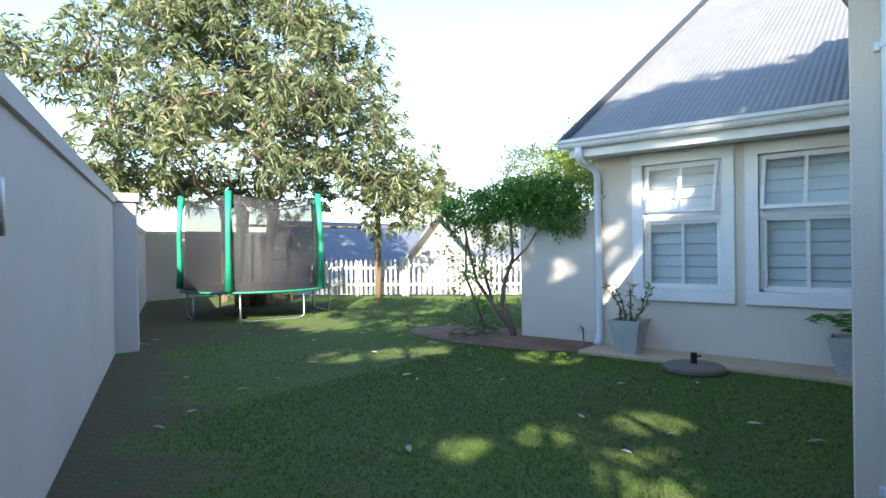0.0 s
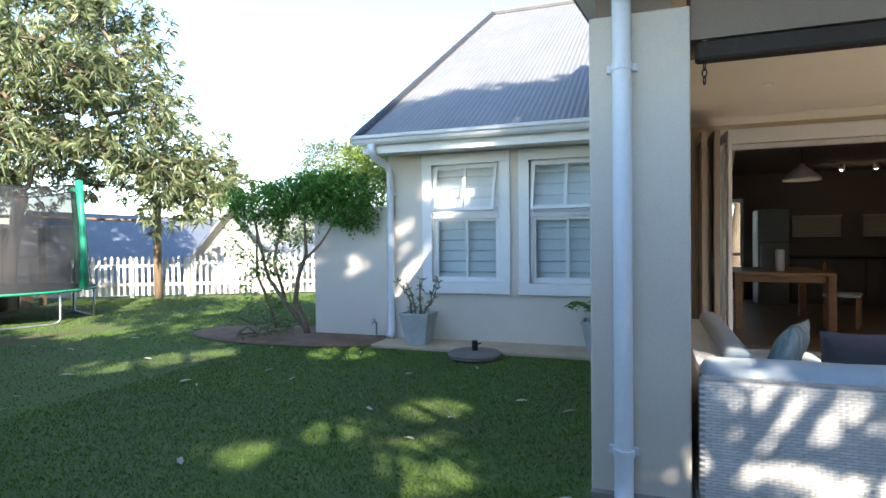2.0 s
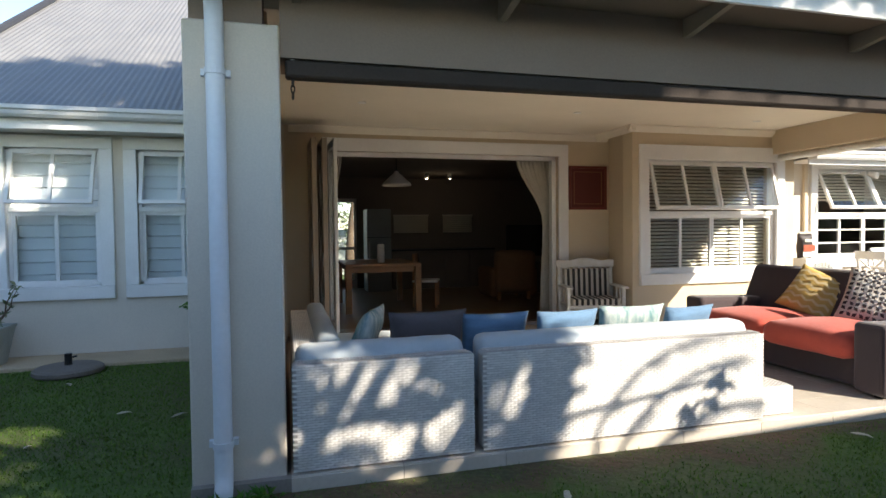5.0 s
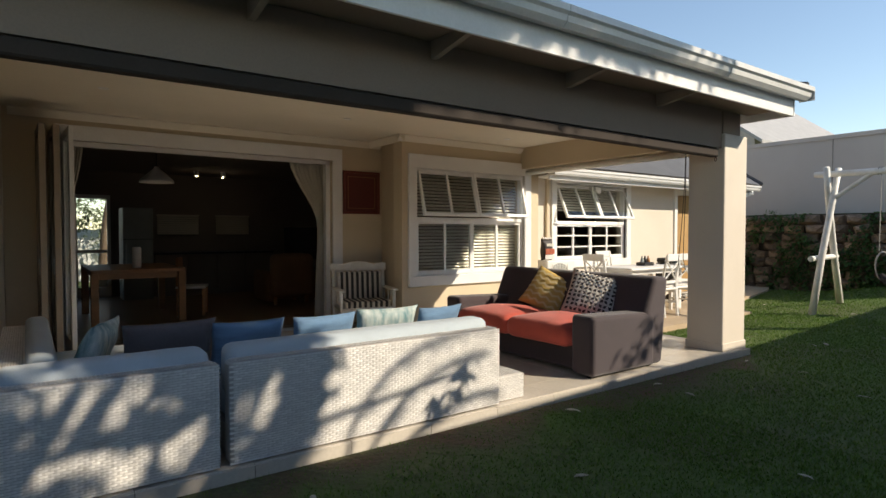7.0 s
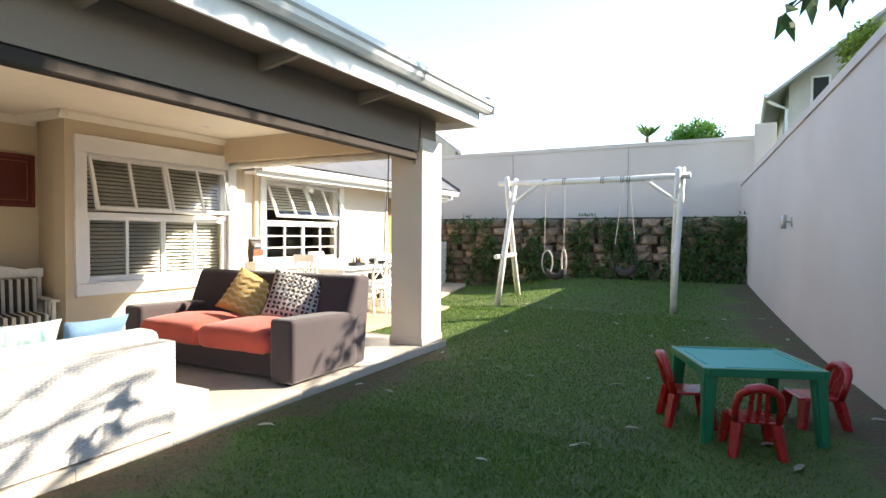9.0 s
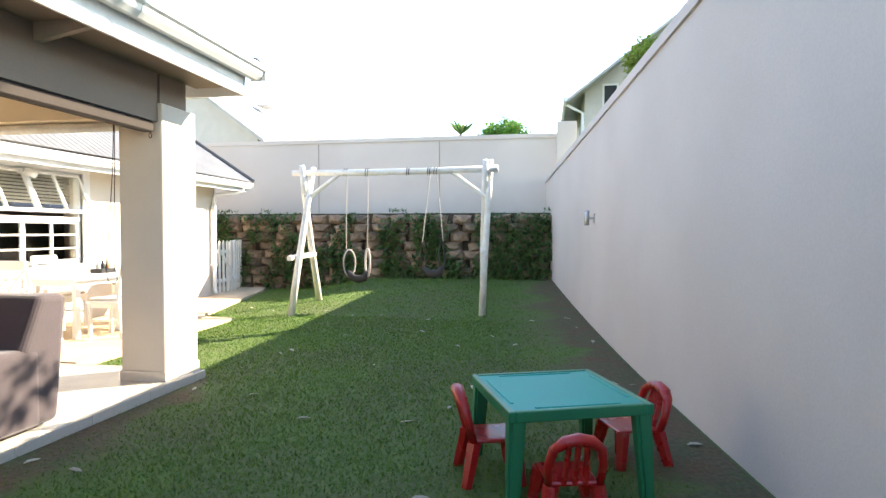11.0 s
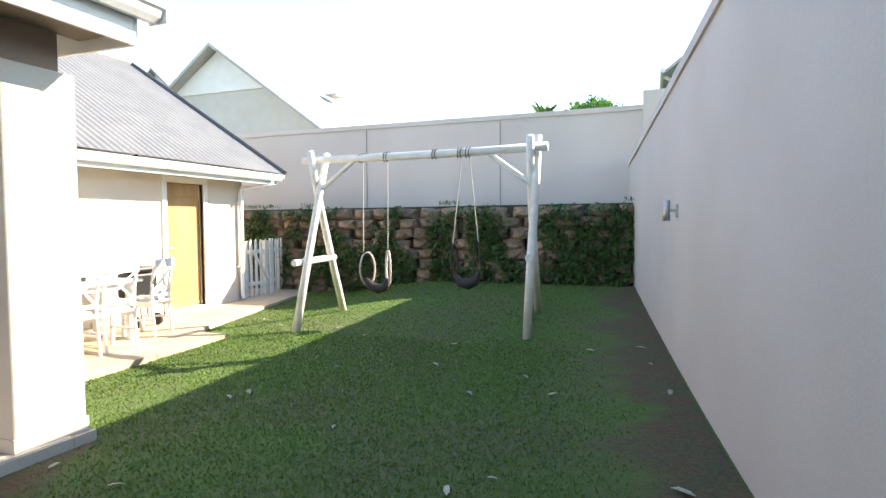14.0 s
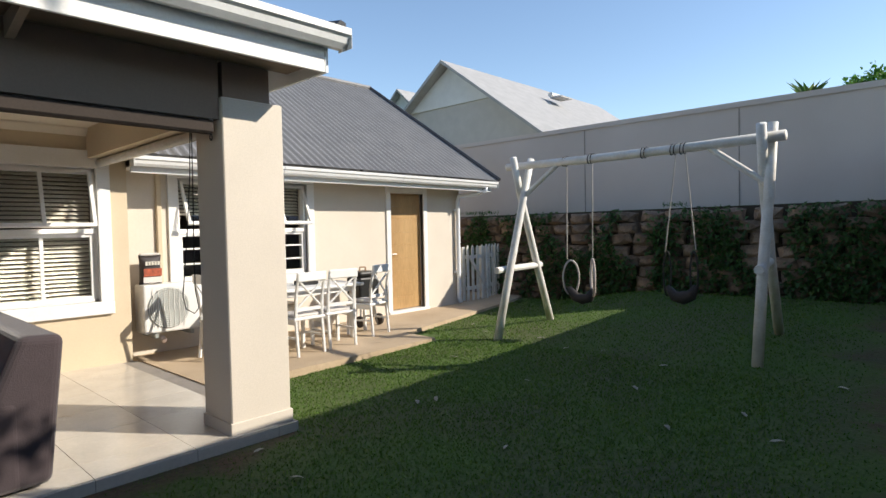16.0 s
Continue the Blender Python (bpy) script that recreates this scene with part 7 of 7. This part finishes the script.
shrub("tree", "pale grey-green tree beyond picket fence", [((-9.2, 17.4, 3.75), (1.5, 1.3, 1.1), 900), ((-7.4, 18.2, 4.0), (1.4, 1.2, 1.2), 800), ((-8.3, 17.8, 1.6), (1.6, 1.2, 1.4), 500), ((-10.6, 17.0, 2.0), (1.0, 1.0, 0.8), 300)], GREYLEAF, 6, 0.12, 0.05, 54,
      [([(-8.3, 17.8, -2.3), (-8.3, 17.8, 0.5), (-8.6, 17.7, 2.2)], [0.14, 0.11, 0.05])])
shrub("shrub", "dense green bush above terrace wall", [((28, 2.5, 5.5), (0.9, 1.0, 0.7), 520), ((28.2, 3.4, 5.0), (0.5, 0.5, 0.5), 90)], SHRUBLEAF, 6, 0.2, 0.09, 55,
      [([(28, 2.65, 1.8), (28, 2.65, 5.6)], [0.14, 0.08])])
shrub("shrub", "green climber above tall boundary wall", [((25.2, -3.0, 7.75), (0.6, 0.7, 0.75), 420), ((24.6, -3.2, 7.0), (0.7, 0.7, 0.7), 350)], LIMELEAF, 6, 0.2, 0.1, 56,
      [([(25.2, -3.0, 0), (25.2, -3.0, 7.6)], [0.1, 0.05])])
banana = thing("palm", "broad leaved plant showing above terrace wall", "palm")
part("trunk", tube([(30, 4.75, 1.8), (30, 4.75, 6.05)], [0.12, 0.09], 8), BARK, banana)
bpts = [(30, 4.75, 6.05)] * 22
leaf_cloud("leaf_blades", bpts, [(math.cos(k * 2.4) * 0.8, math.sin(k * 2.4) * 0.8, 0.9) for k in range(22)], 0.95, 0.2, PALMLEAF, banana, 0.15)


shrub("shrub", "sunlit greenery outside rear door", [((1.7, 18.6, 2.1), (0.9, 0.6, 0.7), 260), ((2.9, 18.8, 1.4), (0.7, 0.6, 0.8), 200)], GREYLEAF, 6, 0.12, 0.05, 57,
      [([(1.8, 18.6, 0), (1.8, 18.6, 1.9)], [0.05, 0.03])])
yardwall = solid("wall_street", box(-4, 8, 20.0, 20.2, -0.2, 1.5), FARWHITE, "white street wall behind house", "wall", "structure")

# ---------------- neighbours ----------------
def house(name, label, x0, x1, y0, y1, z0, eave, ridge, axis, wallmat, roofmat, over=0.4, windows=()):
    root = thing(name, label, "house")
    if axis == "x":
        mid = (y0 + y1) / 2
        body = prism([(y0, z0), (y1, z0), (y1, eave), (mid, ridge - 0.12), (y0, eave)], "x", x0, x1)
        roofs = [[(y0 - over, eave - over * (ridge - eave) / (mid - y0)), (mid, ridge), (mid, ridge - 0.12), (y0 - over, eave - over * (ridge - eave) / (mid - y0) - 0.12)],
                 [(y1 + over, eave - over * (ridge - eave) / (mid - y0)), (mid, ridge), (mid, ridge - 0.12), (y1 + over, eave - over * (ridge - eave) / (mid - y0) - 0.12)]]
        lo, hi = x0 - over, x1 + over
    else:
        mid = (x0 + x1) / 2
        body = prism([(x0, z0), (x1, z0), (x1, eave), (mid, ridge - 0.12), (x0, eave)], "y", y0, y1)
        roofs = [[(x0 - over, eave - over * (ridge - eave) / (mid - x0)), (mid, ridge), (mid, ridge - 0.12), (x0 - over, eave - over * (ridge - eave) / (mid - x0) - 0.12)],
                 [(x1 + over, eave - over * (ridge - eave) / (mid - x0)), (mid, ridge), (mid, ridge - 0.12), (x1 + over, eave - over * (ridge - eave) / (mid - x0) - 0.12)]]
        lo, hi = y0 - over, y1 + over
    part("wall", body, wallmat, root)
    for r in roofs:
        part("roof", prism(r, axis, lo, hi), roofmat, root)
    for wx0, wx1, wy0, wy1, wz0, wz1 in windows:
        w = part("window", box(wx0, wx1, wy0, wy1, wz0, wz1), FARWHITE, root)
        part("pane", box(wx0 + (0.08 if wx1 - wx0 > 0.3 else -0.01), wx1 - (0.08 if wx1 - wx0 > 0.3 else -0.01), wy0 + (0.08 if wy1 - wy0 > 0.3 else -0.01), wy1 - (0.08 if wy1 - wy0 > 0.3 else -0.01), wz0 + 0.08, wz1 - 0.08), BLACKMETAL, w)
    return root


h1 = house("neighbour_house", "gabled neighbouring house behind terrace wall", 20.5, 31, 10.2, 17.7, 1.8, 4.75, 7.5, "x", FARWALL, FARROOF, 0.45)
part("gable_panel", prism([(11.9, 5.95), (16.0, 5.95), (13.95, 7.3)], "x", 20.44, 20.5), FARWHITE, h1, "white painted gable panel")
sol = part("roof_heater", box(24.8, 25.6, 12.0, 12.5, 6.62, 6.68), FARROOF, h1)
part("geyser", bar((24.8, 12.5, 6.78), (25.6, 12.5, 6.78), 0.1, 12), GUTTER, sol)
house("neighbour_house", "distant gabled neighbouring house", 26, 34, 19.5, 25, 1.8, 6.4, 8.9, "x", FARWHITE, FARROOF)
h3 = house("neighbour_house", "two storey neighbouring house beyond boundary wall", 27.2, 38, -9.6, -0.85, 0.0, 7.35, 10.65, "x", FARWALL, FARROOF, 0.75,
           [(27.15, 27.22, -2.2, -1.55, 6.1, 7.5), (29.5, 30.9, -0.9, -0.83, 5.75, 7.15)])
part("gutter", bar((26.4, -0.05, 6.77), (38.7, -0.05, 6.77), 0.09, 8), FARWHITE, h3)
part("downpipe", tube([(27.1, -0.08, 6.72), (27.12, -0.5, 6.47), (27.14, -0.78, 6.32), (27.14, -0.78, 0)], 0.06, 8), FARWHITE, h3)
house("neighbour_house", "low slate roofed neighbouring house beyond fence", -21.5, -16.2, 14.5, 23, -2.3, 0.5, 2.5, "y", FARWHITE, FARBLUE, 0.4)
house("neighbour_house", "white gabled neighbouring house beyond fence", -15.9, -11.8, 18.3, 27, -2.3, 0.75, 2.75, "y", FARWALL, FARROOF, 0.45)
house("neighbour_house", "pale neighbouring house behind shrubs", -10.5, -4.5, 24.5, 31, -2.3, 1.4, 3.2, "y", FARWHITE, FARROOF, 0.4)

# ---------------- earth-block retaining wall with creeper ----------------
ret = thing("retaining_wall", "earth coloured block retaining wall with creeper", "retaining wall", kind="structure")
# dark sheet: shade in the gaps between blocks is put into its colour
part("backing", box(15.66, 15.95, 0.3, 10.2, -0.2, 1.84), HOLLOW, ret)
rng = np.random.default_rng(3)


def block_mesh(seed):
    """A rough rounded block with a bellied face towards -x."""
    r = np.random.default_rng(seed)
    bm = bmesh.new()
    prof = [(0.0, -0.5, -0.5), (-0.10, -0.42, -0.42), (-0.17, -0.26, -0.26)]
    rings = []
    for d, a, b in prof:
        ring_ = []
        for y, z in ((-1, -1), (0, -1.06), (1, -1), (1.05, 0), (1, 1), (0, 1.06), (-1, 1), (-1.05, 0)):
            ring_.append(bm.verts.new((d + r.normal(0, 0.014), -y * a * 0.42 + r.normal(0, 0.018), -z * b * 0.215 + r.normal(0, 0.012))))
        rings.append(ring_)
    for a, b in zip(rings, rings[1:]):
        for k in range(8):
            bm.faces.new((a[k], b[k], b[(k + 1) % 8], a[(k + 1) % 8]))
    bm.faces.new(rings[-1])
    bmesh.ops.recalc_face_normals(bm, faces=bm.faces)
    return finish(bm, "block", BLOCK)


metas = [block_mesh(k) for k in range(6)]
rows_ = 9
for r_ in range(rows_):
    y = 0.62 + (0.22 if r_ % 2 else 0.0)
    while y < 10.0:
        gap = rng.uniform(0.39, 0.56)
        o = new("block", metas[int(rng.integers(6))])
        o.parent = ret
        o.matrix_basis = Matrix.Translation((15.64 - 0.012 * (rows_ - r_) + rng.normal(0, 0.012), y, 0.06 + r_ * 0.205 + rng.normal(0, 0.008))) @ Matrix.Rotation(rng.normal(0, 0.09), 4, "X") @ Matrix.Rotation(rng.normal(0, 0.08), 4, "Z")
        y += gap
pts, dirs = [], []
for k in range(15000):
    y, z = rng.uniform(0.6, 9.9), rng.uniform(0.05, 1.84)
    n1 = noise.noise((y * 1.35, z * 0.75, 3.1)) + 0.5 * noise.noise((y * 2.6, z * 2.2, 7.7))
    dense = 0.27 if y < 2.3 else 0.07
    if y < 0.95 and z > 0.5:
        dense += 0.1
    if n1 + dense + rng.uniform(-0.22, 0.22) < 0.06:
        continue
    pts.append((15.45 - rng.uniform(0, 0.10) - 0.012 * (1.9 - z) * 4, y, z))
    dirs.append((-0.7 + rng.normal(0, 0.4), rng.normal(0, 0.7), rng.normal(-0.2, 0.6)))
ivy = leaf_cloud("creeper", pts, dirs, 0.088, 0.066, IVYLEAF, ret, 0.2, "dark green creeper leaves", rng=rng)
ivy["kind"] = "stuff"
pts, dirs = [], []
for k in range(1300):
    y = rng.uniform(0.5, 10)
    if noise.noise((y * 1.1, 5.0, 0.0)) + 0.5 * noise.noise((y * 4.0, 1.0, 0.0)) + (0.05 if y > 6 else -0.15) < 0.15:
        continue
    pts.append((15.6 + rng.normal(0, 0.12), y, 1.85 + rng.uniform(0, 0.05)))
    dirs.append((rng.normal(0, 0.5), rng.normal(0, 0.5), 1.0 + 0.6 * rng.random()))
weeds = leaf_cloud("wall_top_weeds", pts, dirs, 0.10, 0.016, IVYLEAF, ret, 0.1, "grass and weeds along wall top", rng=rng)
weeds["kind"] = "stuff"

# ---------------- patio tiles ----------------
patio = bpy.data.objects["floor_patio"]
TS = 0.62


def tile_at(x0, x1, y0, y1):
    key = (round(x1 - x0, 3), round(y1 - y0, 3))
    if key not in tile_cache:
        bm = box(-key[0] / 2, key[0] / 2, -key[1] / 2, key[1] / 2, -0.006, 0.006)
        tile_cache[key] = finish(bm, "tile", TILE)
    o = new("tile", tile_cache[key])
    o.parent = patio
    o.matrix_basis = Matrix.Translation(((x0 + x1) / 2, (y0 + y1) / 2, 0.076))


tile_cache = {}
ys = [3.93, 4.25] + [4.25 + TS * k for k in range(1, 7)] + [YD]
xs = [0.55 + TS * k for k in range(0, 12)]
for a, b in zip(xs, xs[1:]):
    for c, d in zip(ys, ys[1:]):
        top = YP if a >= 4.85 else YD
        if c >= top - 0.05:
            continue
        tile_at(a + 0.002, b - 0.002, c + 0.002, min(d, top) - 0.002)
x = 0.55
while x < 7.5:
    e = min(x + 0.62, 7.54)
    key = round(e - x - 0.004, 3)
    o = new("edge_tile", finish(box(-key / 2, key / 2, -0.006, 0.006, -0.09, 0.07), "edge_tile", TILE))
    o.parent = patio
    o.matrix_basis = Matrix.Translation(((x + e) / 2, 3.922, 0.006))
    x += 0.62

# ---------------- grass and fallen leaves ----------------
def on_lawn(x, y):
    """Where turf grows: inside the boundary, off the paving and the bed."""
    wall_y = np.where(x < 2.4, -0.895 - 0.467 * (x - 2.4), -0.895 + 0.112 * (x - 2.4))
    ok = (y > wall_y + 0.12) & (x < 15.4) & (x > -15.5)
    ok &= ~((x > 0.0) & (x < 7.58) & (y > 3.9))
    ok &= ~((x >= 7.55) & (x < 10.72) & (y > 5.40))
    ok &= ~((x >= 10.7) & (y > 6.05 + (x - 10.7) * 0.25))
    ok &= ~((x > -3.05) & (x <= 0.05) & (y > 7.40))
    ok &= ~(((x + 4.45) / 1.78) ** 2 + ((y - 8.0) / 0.86) ** 2 < 1)
    ok &= ~((x > -4.25) & (x < -3.0) & (y > 8.05))
    ok &= (y < 0.58 * x + 19.0)
    return ok


grng = np.random.default_rng(77)
cand = []
for (ax, bx, ay, by, count) in ((-1, 5, 1.0, 4.0, 60000), (-4.5, 1, 1.5, 7.6, 90000), (4, 11, -0.6, 5.6, 130000), (11, 15.4, 0, 7, 45000), (-15, -4.5, 3, 14, 70000), (-8, -3, 7, 15, 15000)):
    cand.append(np.stack([grng.uniform(ax, bx, count), grng.uniform(ay, by, count)], 1))
cand = np.concatenate(cand)
cand = cand[on_lawn(cand[:, 0], cand[:, 1])]
bare = np.array([noise.noise((p[0] * 0.55, p[1] * 0.55, 0.0)) + 0.5 * noise.noise((p[0] * 1.9, p[1] * 1.9, 4.0)) for p in cand])
edge = np.where(cand[:, 0] > 2.4, cand[:, 1] - (-0.895 + 0.112 * (cand[:, 0] - 2.4)), (cand[:, 1] - (-0.895 - 0.467 * (cand[:, 0] - 2.4))) * 1.3)
thin = 1.0 - 0.85 * (1 - smoothstep(0.2, 1.5, edge)) - 0.55 * (1 - smoothstep(0.0, 1.2, np.where((cand[:, 0] > 0.2) & (cand[:, 0] < 7.4), 3.93 - cand[:, 1], 9.0)))
thin = thin - 0.5 * np.clip(bare - 0.2, 0, 1) - 0.6 * smoothstep(-9.0, -12.5, cand[:, 0]) * (cand[:, 1] < 10.5)
cand = cand[grng.random(len(cand)) < thin]
n = len(cand)
gz = height(cand[:, 0], cand[:, 1])
base = np.stack([cand[:, 0], cand[:, 1], gz - 0.004], 1)
ang = grng.uniform(0, 2 * np.pi, n)
hgt = grng.uniform(0.012, 0.030, n)
lean = grng.uniform(0.2, 1.1, n) * hgt
ang2 = ang + grng.uniform(-0.9, 0.9, n) + np.pi / 2
wid = grng.uniform(0.003, 0.007, n) * (1 + 0.08 * np.clip(np.hypot(cand[:, 0] - 2, cand[:, 1] - 0.5) - 4, 0, 12))
s = np.stack([np.cos(ang), np.sin(ang), 0 * ang], 1) * wid[:, None]
tipv = base + np.stack([np.cos(ang2) * lean, np.sin(ang2) * lean, hgt], 1)
gv = np.stack([base - s, base + s, tipv], 1).reshape(-1, 3)
me = bpy.data.meshes.new("grass")
me.vertices.add(3 * n)
me.vertices.foreach_set("co", gv.ravel())
me.loops.add(3 * n)
me.loops.foreach_set("vertex_index", np.arange(3 * n, dtype=np.int32))
me.polygons.add(n)
me.polygons.foreach_set("loop_start", np.arange(0, 3 * n, 3, dtype=np.int32))
me.polygons.foreach_set("loop_total", np.full(n, 3, dtype=np.int32))
me.update()
me.validate()
me.materials.append(BLADE)
tagged(new("grass", me), "short kikuyu lawn grass, patchy near walls", "grass", kind="stuff")

lrng = np.random.default_rng(9)
bm = bmesh.new()
vs = [bm.verts.new(v) for v in ((-0.055, 0, 0.004), (-0.02, 0.018, 0.012), (0.03, 0.014, 0.014), (0.06, 0, 0.006), (0.03, -0.014, 0.016), (-0.02, -0.018, 0.010))]
bm.faces.new((vs[0], vs[1], vs[5]))
bm.faces.new((vs[1], vs[2], vs[4], vs[5]))
bm.faces.new((vs[2], vs[3], vs[4]))
r = bmesh.ops.extrude_face_region(bm, geom=bm.faces[:])
bmesh.ops.translate(bm, verts=[v for v in r["geom"] if isinstance(v, bmesh.types.BMVert)], vec=(0, 0, 0.003))
leaf_me = finish(bm, "fallen_leaf", DRYLEAF)
placed = 0
while placed < 95:
    x, y = lrng.uniform(-9, 12), lrng.uniform(-0.8, 8)
    if not bool(on_lawn(np.array(x), np.array(y))):
        continue
    o = new("fallen_leaf", leaf_me)
    o.matrix_basis = Matrix.Translation((x, y, float(height(x, y)) + 0.012)) @ Matrix.Rotation(lrng.uniform(0, 6.28), 4, "Z") @ Matrix.Rotation(lrng.normal(0, 0.15), 4, "X") @ Matrix.Scale(lrng.uniform(0.6, 1.25), 4)
    tagged(o, "dry pale fallen leaf lying on lawn", "leaf", "fallen leaves")
    placed += 1
